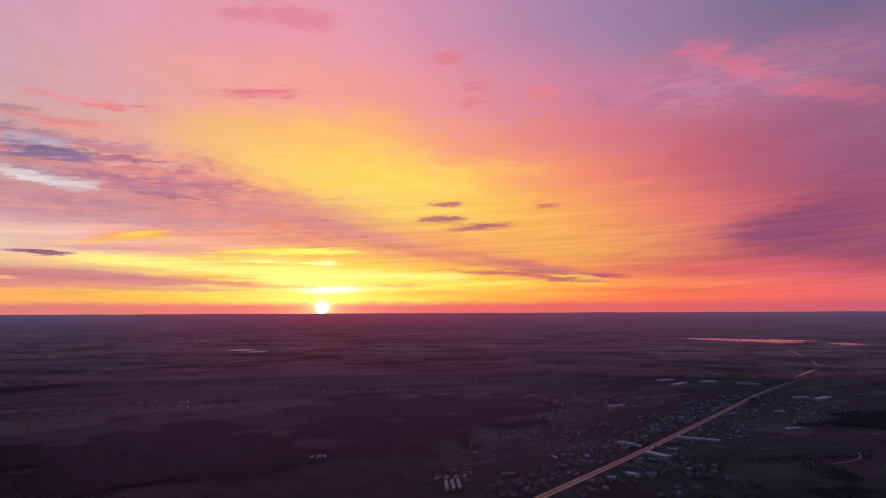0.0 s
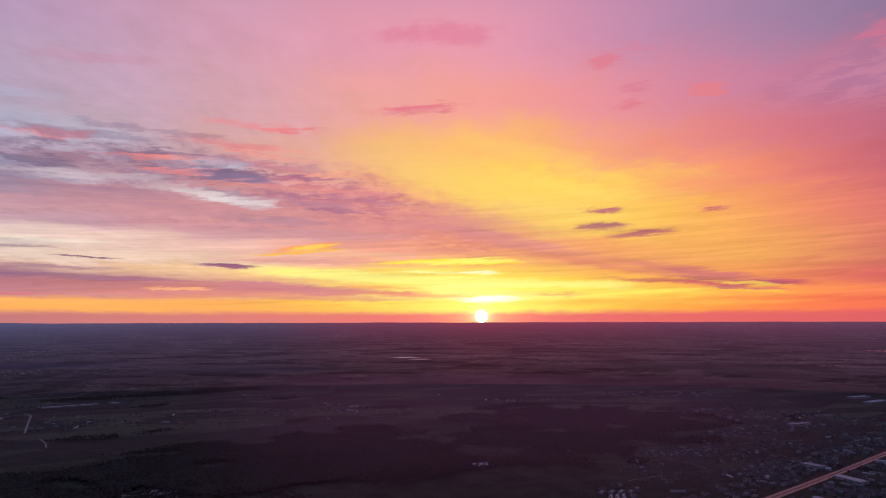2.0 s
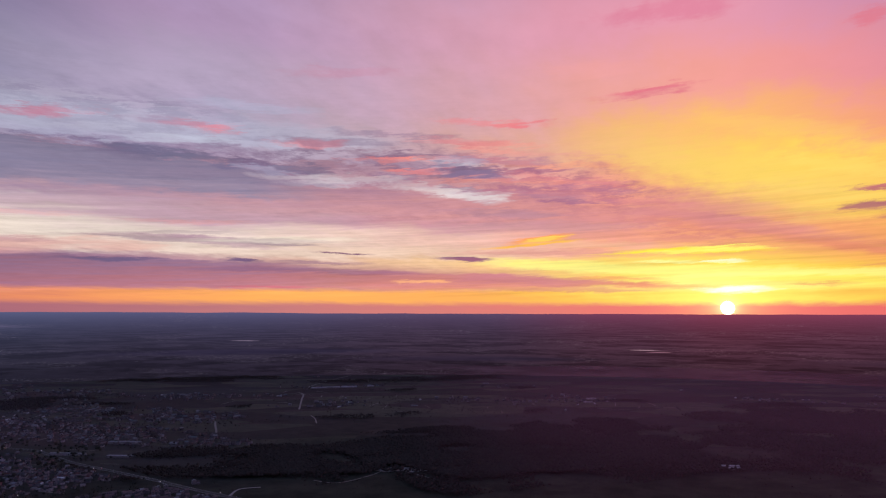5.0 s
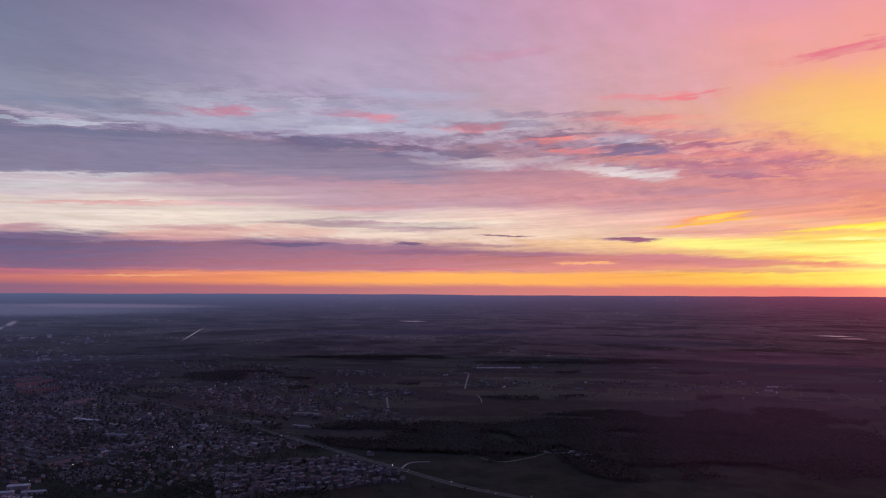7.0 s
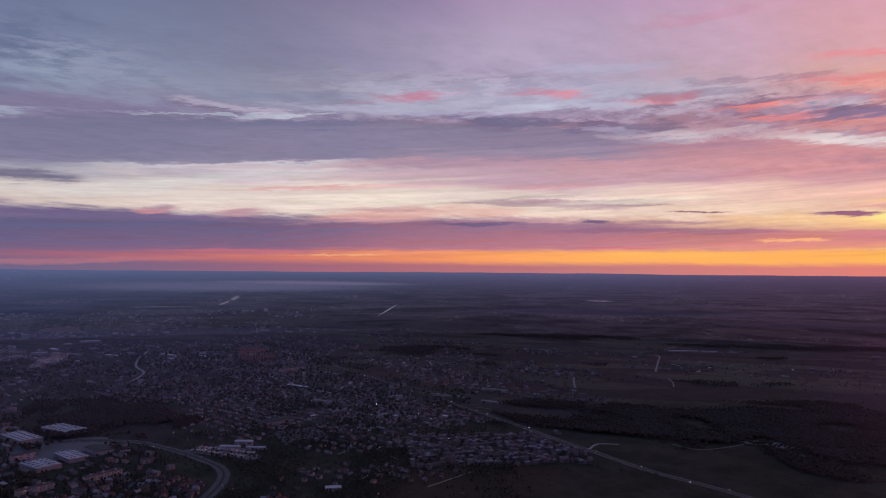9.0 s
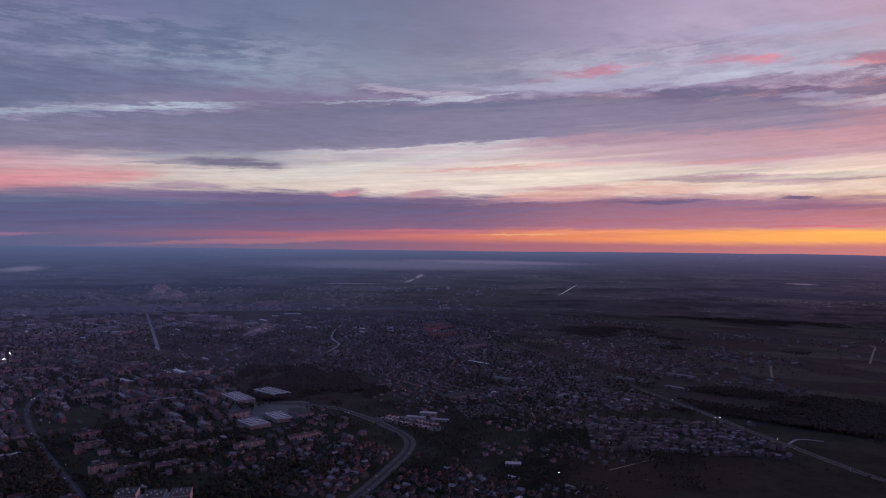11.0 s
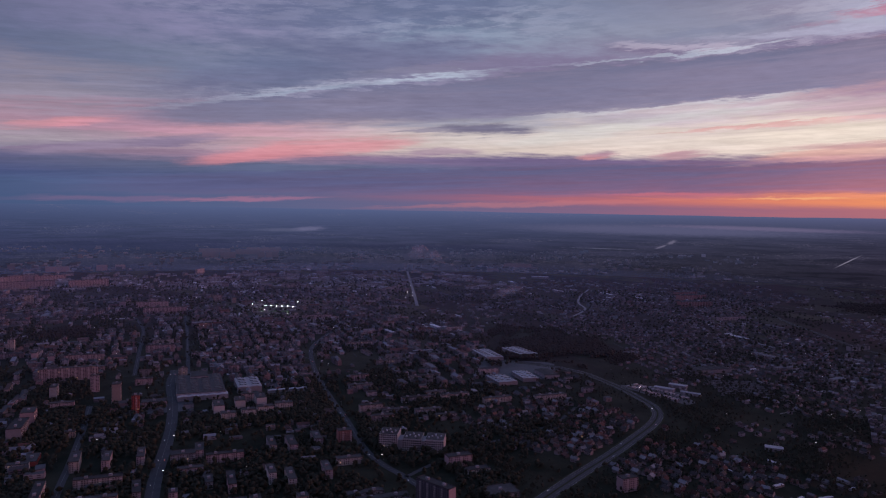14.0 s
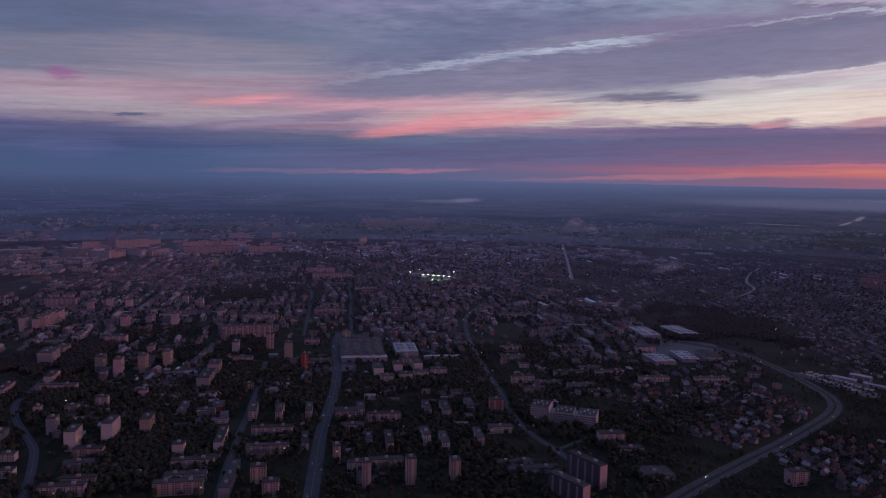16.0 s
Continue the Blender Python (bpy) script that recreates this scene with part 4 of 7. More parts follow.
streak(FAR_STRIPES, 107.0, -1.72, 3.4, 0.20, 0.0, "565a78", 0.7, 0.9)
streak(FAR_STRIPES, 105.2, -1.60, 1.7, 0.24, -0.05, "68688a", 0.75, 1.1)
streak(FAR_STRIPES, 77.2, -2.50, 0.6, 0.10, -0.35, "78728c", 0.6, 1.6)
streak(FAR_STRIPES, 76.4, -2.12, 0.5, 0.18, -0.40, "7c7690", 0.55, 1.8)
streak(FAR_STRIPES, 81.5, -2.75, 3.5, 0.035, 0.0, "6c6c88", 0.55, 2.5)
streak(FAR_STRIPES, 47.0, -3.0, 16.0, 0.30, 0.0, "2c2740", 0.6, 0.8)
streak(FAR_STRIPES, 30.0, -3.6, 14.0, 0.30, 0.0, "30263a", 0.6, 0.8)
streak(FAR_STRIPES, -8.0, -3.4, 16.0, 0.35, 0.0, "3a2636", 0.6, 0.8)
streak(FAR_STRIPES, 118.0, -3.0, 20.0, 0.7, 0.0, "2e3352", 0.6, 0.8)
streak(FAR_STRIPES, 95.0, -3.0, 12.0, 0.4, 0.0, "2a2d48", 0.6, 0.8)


RIM = [(LAND_R - 4, -0.5), (4230, 6), (4280, 22), (4350, 55), (4440, 110), (4540, 180), (4640, 250), (4740, 310), (4800, 340)]


def land():
    n, rings = 192, 40
    r = np.linspace(0.0001, 1, rings + 1) ** 1.4 * LAND_R
    a = np.arange(n) / n * 2 * np.pi
    V = [np.array([[0, 0, 0.0]])]
    for q in r:
        V.append(np.stack([q * np.cos(a), q * np.sin(a), a * 0], 1))
    V = np.concatenate(V)
    i = np.arange(n)
    F = []
    for j in range(rings):
        o, p = 1 + j * n, 1 + (j + 1) * n
        F.append(np.stack([o + i, p + i, p + (i + 1) % n, o + (i + 1) % n], 1))
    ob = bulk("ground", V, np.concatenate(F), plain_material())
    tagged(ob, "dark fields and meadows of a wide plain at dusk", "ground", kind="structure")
    # the far land closes the sheet all round, up to the skyline with its low hills
    n = 720
    a = np.arange(n) / n * 2 * np.pi
    az = np.degrees(np.arctan2(-np.cos(a), np.sin(a)))
    hills = 3 * np.sin(a * 31) * np.sin(a * 7 + 1) + 2 * np.sin(a * 83 + 2)
    hills = hills * 0.6 + 9 * np.exp(-((az - 57) / 9) ** 2) + 5 * np.exp(-((az - 47) / 3) ** 2)
    # it rises like the rim of a wide bowl
    rows = RIM
    V = [np.stack([r * np.cos(a), r * np.sin(a), a * 0 + z], 1) for r, z in rows]
    V.append(np.stack([4840 * np.cos(a), 4840 * np.sin(a), EYE_Z - 1 + hills * 0.5], 1))
    i = np.arange(n)
    F = [np.stack([j * n + i, j * n + (i + 1) % n, (j + 1) * n + (i + 1) % n, (j + 1) * n + i], 1)[:, ::-1] for j in range(len(rows))]
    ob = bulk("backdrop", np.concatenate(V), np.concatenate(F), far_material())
    tagged(ob, "far plain up to the low skyline, with haze painted in", "distance", kind="structure")


land()


# ---- roads ----
def curve(points, step=12.0):
    """A smooth line through a few points of the plan."""
    P = np.array([points[0], *points, points[-1]], float)
    out = []
    for i in range(1, len(P) - 2):
        n = max(2, int(np.hypot(*(P[i + 1] - P[i])) / step))
        t = np.linspace(0, 1, n, endpoint=False)[:, None]
        a, b, c, d = P[i - 1:i + 3]
        out.append(0.5 * (2 * b + (c - a) * t + (2 * a - 5 * b + 4 * c - d) * t ** 2 + (3 * b - a - 3 * c + d) * t ** 3))
    return np.concatenate([*out, P[-2:-1]])


def offset(line, d):
    t = np.gradient(line, axis=0)
    t /= np.hypot(t[:, 0], t[:, 1])[:, None]
    return line + d * np.stack([-t[:, 1], t[:, 0]], 1)


def ribbon(name, line, width, z, mat, parent=None):
    a, b = offset(line, width / 2), offset(line, -width / 2)
    n = len(line)
    V = np.concatenate([np.c_[a, np.full(n, z)], np.c_[b, np.full(n, z)], np.c_[a, np.full(n, z - 0.3)], np.c_[b, np.full(n, z - 0.3)]])
    i = np.arange(n - 1)
    F = np.concatenate([np.stack([i, i + n, i + n + 1, i + 1], 1), np.stack([i + 2 * n, i, i + 1, i + 2 * n + 1], 1),
                        np.stack([i + n, i + 3 * n, i + 3 * n + 1, i + n + 1], 1)])
    return bulk(name, V, F, mat, parent)


ASPHALT = painted("asphalt", (0.052, 0.050, 0.054), (0.078, 0.075, 0.079), 0.08, 0.75, spec=0.25)
# smoother, slightly redder asphalt for the highway
SMOOTH_ASPHALT = painted("smooth_asphalt", (0.07, 0.055, 0.058), (0.10, 0.08, 0.082), 0.08, 0.34, spec=0.6)
VERGE = painted("verge_grass", (0.035, 0.04, 0.022), (0.06, 0.06, 0.035), 0.05, 0.95, spec=0.1)
DUST = painted("pale_dirt", (0.20, 0.17, 0.15), (0.30, 0.26, 0.23), 0.05, 0.8)
PALE = painted("pale_concrete", (0.22, 0.20, 0.20), (0.32, 0.30, 0.30), 0.05, 0.7)
MARK = painted("road_paint", (0.22, 0.22, 0.21), (0.30, 0.30, 0.29), 0.5, 0.6)
ROADS = []


def road(label, points, width, lanes=1, mat=None, z=0.35):
    line = curve(points)
    ROADS.append((line, width * 0.5 + (3 if lanes == 2 else 0)))
    if lanes == 2:
        bed = ribbon("road", line, width + 8, z - 0.1, VERGE)
        for s in (-1, 1):
            side = offset(line, s * (width / 4 + 1.5))
            ribbon("carriageway", side, width / 2, z, mat or ASPHALT, bed)
            ribbon("edge_line", offset(side, s * (width / 4 - 0.4)), 0.25, z + 0.04, MARK, bed)
            ribbon("lane_line", side, 0.2, z + 0.04, MARK, bed)
    else:
        bed = ribbon("road", line, width, z, mat or ASPHALT)
        if width > 7:
            ribbon("centre_line", line, 0.25, z + 0.04, MARK, bed)
    return tagged(bed, label, "road", kind="structure")


road("dual carriageway that shines pink towards the sunset",
     [(60, 1236), (184, 1410), (545, 1914), (980, 2548), (1420, 3189), (1869, 3760)], 18, 2, SMOOTH_ASPHALT)
road("main road along the edge of the town",
     [(-560, 1015), (-775, 1006), (-933, 983), (-1090, 986), (-1209, 988), (-1352, 996), (-1530, 1000), (-1671, 1003), (-1785, 1020), (-1905, 1038), (-2019, 1010), (-2262, 1005), (-2510, 1001), (-2900, 1050)], 12, 2)
road("curved dual carriageway round the housing estates",
     [(-640, -60), (-828, 38), (-950, 111), (-1057, 180), (-1151, 236), (-1217, 273), (-1274, 295), (-1318, 300), (-1361, 294), (-1467, 261), (-1554, 222), (-1610, 188), (-1670, 100), (-1700, -20)], 17, 2)
road("long street with lit lamps towards the far edge of town",
     [(-2635, -296), (-3084, -364), (-3640, -450), (-4150, -530)], 12, 1, PALE)
road("straight avenue between blocks of flats",
     [(-2000, -480), (-1788, -474), (-1587, -419), (-1386, -343), (-1286, -301), (-1185, -256), (-1085, -215), (-1017, -185), (-963, -149), (-926, -116), (-850, -60)], 11)
road("wide street with traffic among the estates",
     [(-1480, -700), (-1358, -651), (-1239, -590), (-1099, -526), (-997, -486), (-922, -459), (-858, -434), (-785, -402), (-703, -366), (-600, -320)], 18)
road("side street between blocks", [(-1188, -719), (-1083, -665), (-993, -621), (-916, -584), (-839, -549), (-773, -517), (-724, -494), (-640, -450)], 10)
road("street at the edge of the estate", [(-1000, -1040), (-863, -962), (-825, -940), (-776, -886), (-729, -815), (-694, -763), (-658, -726), (-607, -679), (-500, -590)], 11)
road("cross street past the offices", [(-926, -116), (-986, -80), (-1067, -21), (-1130, 45), (-1207, 109), (-1306, 153)], 7)
road("street into the old town", [(-2154, -1149), (-1951, -1017), (-1624, -858), (-1420, -760)], 9)
road("shopping street of the old town", [(-2218, -1013), (-1940, -880), (-1668, -756), (-1429, -646)], 9)
road("railway line with pale ballast", [(-1900, -1705), (-2194, -1598), (-2324, -1553), (-2513, -1494), (-2900, -1400)], 10, 1, DUST)
road("pale straight lane through fields", [(-2270, 2413), (-2200, 2370), (-2086, 2240), (-1873, 1997)], 7, 1, DUST)
road("pale path through the meadow", [(-1593, 1781), (-1660, 1850), (-1732, 1907)], 4, 1, DUST)
road("pale village lane", [(-1722, 1481), (-1820, 1560), (-1902, 1629)], 6, 1, DUST)
road("pale farm road", [(-2380, 2600), (-2433, 2687), (-2540, 2950), (-2636, 3240)], 5, 1, DUST)
road("narrow road through the villages", [(-1900, 2300), (-1500, 2600), (-1108, 2874), (-1000, 3300), (-900, 3900), (-850, 4050)], 5)
road("sandy track at the forest's edge", [(-1060, 1180), (-1000, 1190), (-984, 1282), (-988, 1381), (-900, 1345), (-840, 1330)], 2.2, 1, DUST)
road("village street", [(-1110, 992), (-1135, 1040), (-1110, 1075)], 5, 1, PALE)
road("winding lane in the suburb", [(-3375, 439), (-3074, 364), (-2852, 333), (-2673, 337), (-2472, 271)], 9, 1, PALE)
road("lane off the highway", [(1375, 3145), (900, 3000), (500, 2900)], 6)
road("field lane", [(900, 1700), (1010, 1760), (1060, 1850)], 5, 1, DUST)


def clear(xy, extra=0.0):
    """True where a place keeps off every road."""
    ok = np.ones(len(xy), bool)
    for line, half in ROADS:
        seg = line[::2]
        for s in range(0, len(xy), 4000):
            d = np.min(np.hypot(xy[s:s + 4000, None, 0] - seg[None, :, 0], xy[s:s + 4000, None, 1] - seg[None, :, 1]), 1)
            ok[s:s + 4000] &= d > half + 12 + extra
    return ok


def inside(xy, zone):
    cx, cy, rx, ry, turn = zone
    c, s = math.cos(radians(turn)), math.sin(radians(turn))
    dx, dy = xy[:, 0] - cx, xy[:, 1] - cy
    u, v = (dx * c + dy * s) / rx, (-dx * s + dy * c) / ry
    a = np.arctan2(v, u)
    edge = 1 + 0.16 * np.sin(3 * a + cx) + 0.10 * np.sin(7 * a + cy) + 0.06 * np.sin(13 * a)
    return np.hypot(u, v) < edge


def scatter(zone, step):
    """Places on a jittered grid inside a zone."""
    cx, cy, rx, ry, turn = zone
    c, s = math.cos(radians(turn)), math.sin(radians(turn))
    u, v = np.meshgrid(np.arange(-rx * 1.3, rx * 1.3, step), np.arange(-ry * 1.3, ry * 1.3, step))
    u, v = u.ravel() + rng.normal(0, step * 0.3, u.size), v.ravel() + rng.normal(0, step * 0.3, v.size)
    xy = np.stack([cx + u * c - v * s, cy + u * s + v * c], 1)
    return xy[inside(xy, zone) & (np.hypot(xy[:, 0], xy[:, 1]) < LAND_R - 30)]


# ---- buildings ----
WALL_TONES = {
    "white": painted("white_plaster", (0.40, 0.37, 0.36), (0.47, 0.45, 0.43), 0.25, 0.85, each=0.15),
    "cream": painted("cream_plaster", (0.34, 0.30, 0.28), (0.40, 0.36, 0.33), 0.25, 0.85, each=0.15),
    "pink": painted("pink_plaster", (0.34, 0.27, 0.28), (0.41, 0.32, 0.33), 0.25, 0.85, each=0.15),
    "ochre": painted("ochre_plaster", (0.31, 0.25, 0.22), (0.37, 0.30, 0.26), 0.25, 0.85, each=0.15),
    "grey": painted("grey_concrete", (0.23, 0.22, 0.23), (0.29, 0.28, 0.29), 0.25, 0.9, each=0.15),
    "red": painted("red_plaster", (0.34, 0.07, 0.06), (0.41, 0.10, 0.08), 0.25, 0.85, each=0.1),
    "terra": painted("terracotta_plaster", (0.30, 0.16, 0.14), (0.37, 0.20, 0.18), 0.25, 0.85, each=0.12),
    "slate": painted("dark_cladding", (0.08, 0.08, 0.10), (0.11, 0.12, 0.14), 0.25, 0.6, each=0.1),
}
FELT = painted("roofing_felt", (0.04, 0.038, 0.038), (0.075, 0.07, 0.07), 0.12, 0.75, each=0.3)
SHEET = painted("light_roof_sheet", (0.30, 0.30, 0.32), (0.44, 0.43, 0.45), 0.06, 0.55, spec=0.5, each=0.2)
TILE = painted("red_roof_tiles", (0.085, 0.045, 0.04), (0.13, 0.068, 0.058), 0.4, 0.85, spec=0.15, each=0.5)
DARKTILE = painted("dark_roof_tiles", (0.045, 0.04, 0.04), (0.075, 0.066, 0.064), 0.4, 0.8, spec=0.2, each=0.4)
GREYROOF = painted("grey_roof_sheet", (0.14, 0.14, 0.15), (0.22, 0.22, 0.23), 0.3, 0.55, spec=0.4, each=0.3)
STEEL = painted("galvanised_steel", (0.35, 0.35, 0.36), (0.45, 0.45, 0.46), 1.0, 0.45, 0.8)


def pane_material():
    """Dark window glass; in a few rooms the lamps are on."""
    mat, k = material("window_glass")
    r = island(k)
    lit = k.smooth(k.m("FRACT", k.m("MULTIPLY_ADD", k.node("ShaderNodeObjectInfo").outputs["Random"], 7.31, r)), 0.990, 0.992)
    finish(k, k.mix(lit, (0.03, 0.035, 0.045, 1), (0.5, 0.4, 0.25, 1)), 0.12, spec=0.6, emit=(1.0, 0.62, 0.28, 1), glow=k.m("MULTIPLY", lit, 0.7))
    return mat


PANE = pane_material()


def slab(length, depth, storeys, tone, balconies=True):
    """A block of flats, its long side along x, standing on z = 0."""
    h = storeys * 2.8 + 1.0
    root = new("apartment_block")
    bm = bmesh.new()
    box(bm, -length / 2, length / 2, -depth / 2, depth / 2, 0, h)
    for i in range(int(length // 15) + 1):
        x = -length / 2 + 0.4 + i * (length - 0.8) / max(1, int(length // 15))
        box(bm, x - 0.25, x + 0.25, -depth / 2 - 0.15, depth / 2 + 0.15, 0, h - 0.1)
    part("wall", bm, WALL_TONES[tone], root)
    bm = bmesh.new()
    box(bm, -length / 2 - 0.25, length / 2 + 0.25, -depth / 2 - 0.25, depth / 2 + 0.25, h + 0.003, h + 0.35)
    for y in (-depth / 2, depth / 2):
        box(bm, -length / 2 - 0.25, length / 2 + 0.25, y - 0.24, y + 0.24, h + 0.35, h + 0.9)
    for x in (-length / 2, length / 2):
        box(bm, x - 0.24, x + 0.24, -depth / 2 + 0.25, depth / 2 - 0.25, h + 0.35, h + 0.9)
    part("roof", bm, FELT, root, "flat dark felt roof with a parapet")
    # the sunset's light on the end wall is put into a pink panel
    if tone == "slate":
        bm = bmesh.new()
        box(bm, length / 2 + 0.15, length / 2 + 0.4, -depth / 2 + 0.4, depth / 2 - 0.4, 0.2, h - 0.3)
        part("end_wall", bm, WALL_TONES["pink"], root, "end wall painted pink as if sunlit")
    n = max(1, int(length // 22))
    for i in range(n):
        bm = bmesh.new()
        x = -length / 2 + (i + 0.5) * length / n
        box(bm, x - 2.2, x + 2.2, -1.8, 1.8, h + 0.36, h + 2.9, 0.1)
        part("stair_head", bm, WALL_TONES["grey"], root)
    w = max(3, int(length // 3.0))
    bm = bmesh.new()
    for s in range(storeys):
        z = 1.6 + s * 2.8
        for side in (-1, 1):
            for i in range(w):
                if balconies and side < 0 and i % 4 == 2:
                    continue
                x = -length / 2 + (i + 0.5) * length / w
                y = side * depth / 2
                box(bm, x - 0.75, x + 0.75, y - 0.06, y + 0.06, z, z + 1.4)
    tagged(part("windows", bm, PANE, root), kind="stuff")
    if balconies:
        bm = bmesh.new()
        for i in range(2, w, 4):
            x = -length / 2 + (i + 0.5) * length / w
            for s in range(storeys):
                z = 0.9 + s * 2.8
                box(bm, x - 1.4, x + 1.4, -depth / 2 - 1.3, -depth / 2 - 0.16, z, z + 0.18)
                box(bm, x - 1.4, x + 1.4, -depth / 2 - 1.3, -depth / 2 - 1.2, z + 0.18, z + 1.1)
        tagged(part("balconies", bm, WALL_TONES["white" if tone != "white" else "cream"], root), kind="stuff")
    return root


BUILT = {}
TAKEN = []
KINDS = {"white": "white-plastered", "cream": "cream", "pink": "pinkish", "ochre": "ochre", "grey": "grey concrete", "red": "bright red", "slate": "dark-clad", "terra": "terracotta"}


def flats(x, y, length, depth, storeys, turn, tone):
    key = (length, depth, storeys, tone)
    m = pose(x, y, 0, 0, 0, turn)
    TAKEN.append((x, y, length / 2 + 4, depth / 2 + 4, turn))
    if key in BUILT:
        return copy_thing(BUILT[key], m)
    ob = slab(length, depth, storeys, tone)
    ob.matrix_basis = m
    what = "tower block" if storeys > 8 else "block of flats"
    tagged(ob, f"{KINDS[tone]} {storeys}-storey {what} with a flat roof", "apartment building", "blocks of the housing estate")
    BUILT[key] = ob
    return ob


G = 26     # the estate's streets run at this angle
# the estate nearest to the camera
flats(-780, -82, 51, 13, 9, 56, "slate")
flats(-679, -405, 18, 14, 6, 116, "pink")
flats(-736, -312, 10, 13, 11, 116, "pink")
flats(-764, -267, 12, 14, 11, 115, "cream")
flats(-784, -218, 12, 14, 10, 117, "ochre")
flats(-648, -505, 54, 12, 5, 118, "ochre")
flats(-705, -437, 18, 14, 7, 118, "ochre")
flats(-691, -466, 81, 11, 4, 24, "grey")
flats(-840, -68, 54, 13, 10, 52, "slate")
flats(-774, -341, 24, 12, 4, 118, "white")
flats(-845, -133, 63, 14, 2, 115, "grey")
flats(-680, -519, 48, 12, 3, 117, "white")
flats(-802, -313, 42, 12, 3, 116, "cream")
flats(-601, -622, 48, 12, 4, 116, "pink")
flats(-857, -159, 48, 12, 2, 118, "grey")
flats(-790, -376, 10, 13, 8, 116, "pink")
flats(-884, 11, 42, 30, 2, 114, "grey")
flats(-629, -627, 39, 12, 3, 115, "ochre")
flats(-713, -534, 51, 12, 4, 116, "cream")
flats(-785, -473, 54, 11, 4, 115, "ochre")
flats(-891, -264, 10, 45, 4, 115, "white")
flats(-867, -335, 10, 50, 4, 115, "pink")
flats(-739, -574, 15, 14, 6, 24, "cream")
flats(-919, 177, 24, 14, 6, 117, "pink")
flats(-665, -662, 33, 12, 3, 118, "grey")
flats(-867, -365, 10, 30, 3, 115, "grey")
flats(-831, -443, 10, 45, 3, 118, "grey")
flats(-896, -292, 10, 35, 5, 116, "white")
flats(-618, -720, 15, 12, 3, 118, "white")
flats(-949, -20, 33, 14, 3, 116, "white")
flats(-924, -224, 10, 40, 4, 114, "pink")
flats(-790, -546, 63, 11, 5, 26, "white")
flats(-698, -678, 36, 12, 4, 114, "ochre")
flats(-982, -48, 36, 16, 5, 116, "pink")
flats(-847, -502, 57, 12, 4, 114, "cream")
flats(-902, -405, 33, 12, 3, 115, "pink")
flats(-968, -203, 36, 14, 3, 114, "white")
flats(-656, -762, 18, 12, 3, 116, "white")
flats(-716, -720, 30, 14, 9, 27, "white")
flats(-753, -693, 33, 14, 10, 24, "white")
flats(-955, -378, 51, 12, 4, 115, "pink")
flats(-795, -669, 30, 14, 8, 27, "ochre")
flats(-949, -437, 33, 20, 4, 115, "grey")
flats(-914, -529, 10, 42, 5, 114, "pink")
flats(-974, -424, 12, 35, 4, 114, "pink")
flats(-942, -495, 10, 42, 4, 115, "pink")
flats(-1021, -302, 12, 50, 4, 116, "pink")
flats(-1014, -330, 10, 45, 4, 116, "grey")
flats(-905, -569, 12, 45, 5, 117, "cream")
flats(-1047, -227, 21, 14, 8, 114, "terra")
flats(-695, -820, 21, 14, 6, 24, "grey")
flats(-1050, -271, 12, 40, 4, 116, "grey")
flats(-748, -787, 18, 12, 8, 27, "grey")
flats(-885, -638, 27, 12, 3, 115, "white")
flats(-881, -675, 57, 12, 3, 27, "cream")
flats(-916, -639, 36, 16, 2, 25, "red")
flats(-823, -828, 18, 14, 4, 114, "grey")
flats(-859, -806, 18, 14, 6, 118, "grey")
flats(-802, -871, 10, 10, 4, 27, "cream")
flats(-1179, -190, 39, 12, 3, 116, "pink")
flats(-918, -779, 15, 12, 5, 26, "pink")
flats(-1211, -83, 39, 12, 2, 118, "grey")
flats(-1024, -652, 15, 12, 3, 115, "ochre")
flats(-1138, -445, 24, 17, 5, 118, "white")
flats(-1219, -173, 48, 12, 3, 117, "grey")
flats(-1228, -116, 48, 12, 3, 115, "grey")
flats(-1163, -419, 24, 17, 5, 116, "white")
flats(-1231, -219, 42, 12, 4, 115, "cream")
flats(-1186, -398, 27, 17, 5, 118, "white")
flats(-1016, -731, 60, 20, 7, 24, "grey")
flats(-1172, -476, 42, 17, 7, 27, "white")
flats(-1213, -373, 30, 17, 5, 114, "white")
flats(-1205, -450, 30, 17, 7, 24, "white")
flats(-899, -934, 63, 13, 4, 114, "pink")
flats(-1229, -421, 33, 17, 7, 28, "white")
flats(-857, -996, 48, 12, 5, 27, "pink")
flats(-1308, -142, 66, 12, 3, 117, "grey")
flats(-1077, -756, 36, 20, 8, 27, "pink")
flats(-1162, -620, 12, 12, 11, 115, "red")
flats(-1324, 7, 57, 12, 3, 117, "cream")
flats(-1338, -75, 57, 12, 3, 118, "cream")
flats(-1265, -453, 30, 15, 5, 115, "pink")
flats(-1209, -610, 42, 25, 3, 116, "pink")
flats(-1352, -113, 42, 12, 3, 116, "grey")
flats(-937, -984, 42, 13, 5, 28, "pink")
flats(-1010, -909, 24, 13, 11, 27, "pink")
flats(-1358, 109, 66, 12, 3, 115, "cream")
flats(-1048, -888, 24, 13, 11, 24, "ochre")
flats(-1165, -756, 39, 12, 4, 116, "pink")
flats(-1223, -688, 21, 14, 12, 24, "ochre")
flats(-1098, -874, 27, 13, 10, 26, "ochre")
flats(-1023, -960, 27, 14, 10, 28, "ochre")
flats(-1384, -267, 48, 14, 3, 115, "grey")
flats(-1221, -807, 30, 12, 9, 26, "cream")
flats(-1453, -284, 39, 12, 4, 116, "pink")
flats(-1478, -154, 57, 12, 3, 116, "cream")
flats(-1028, -1085, 45, 25, 9, 28, "grey")
flats(-1287, -768, 15, 11, 11, 116, "pink")
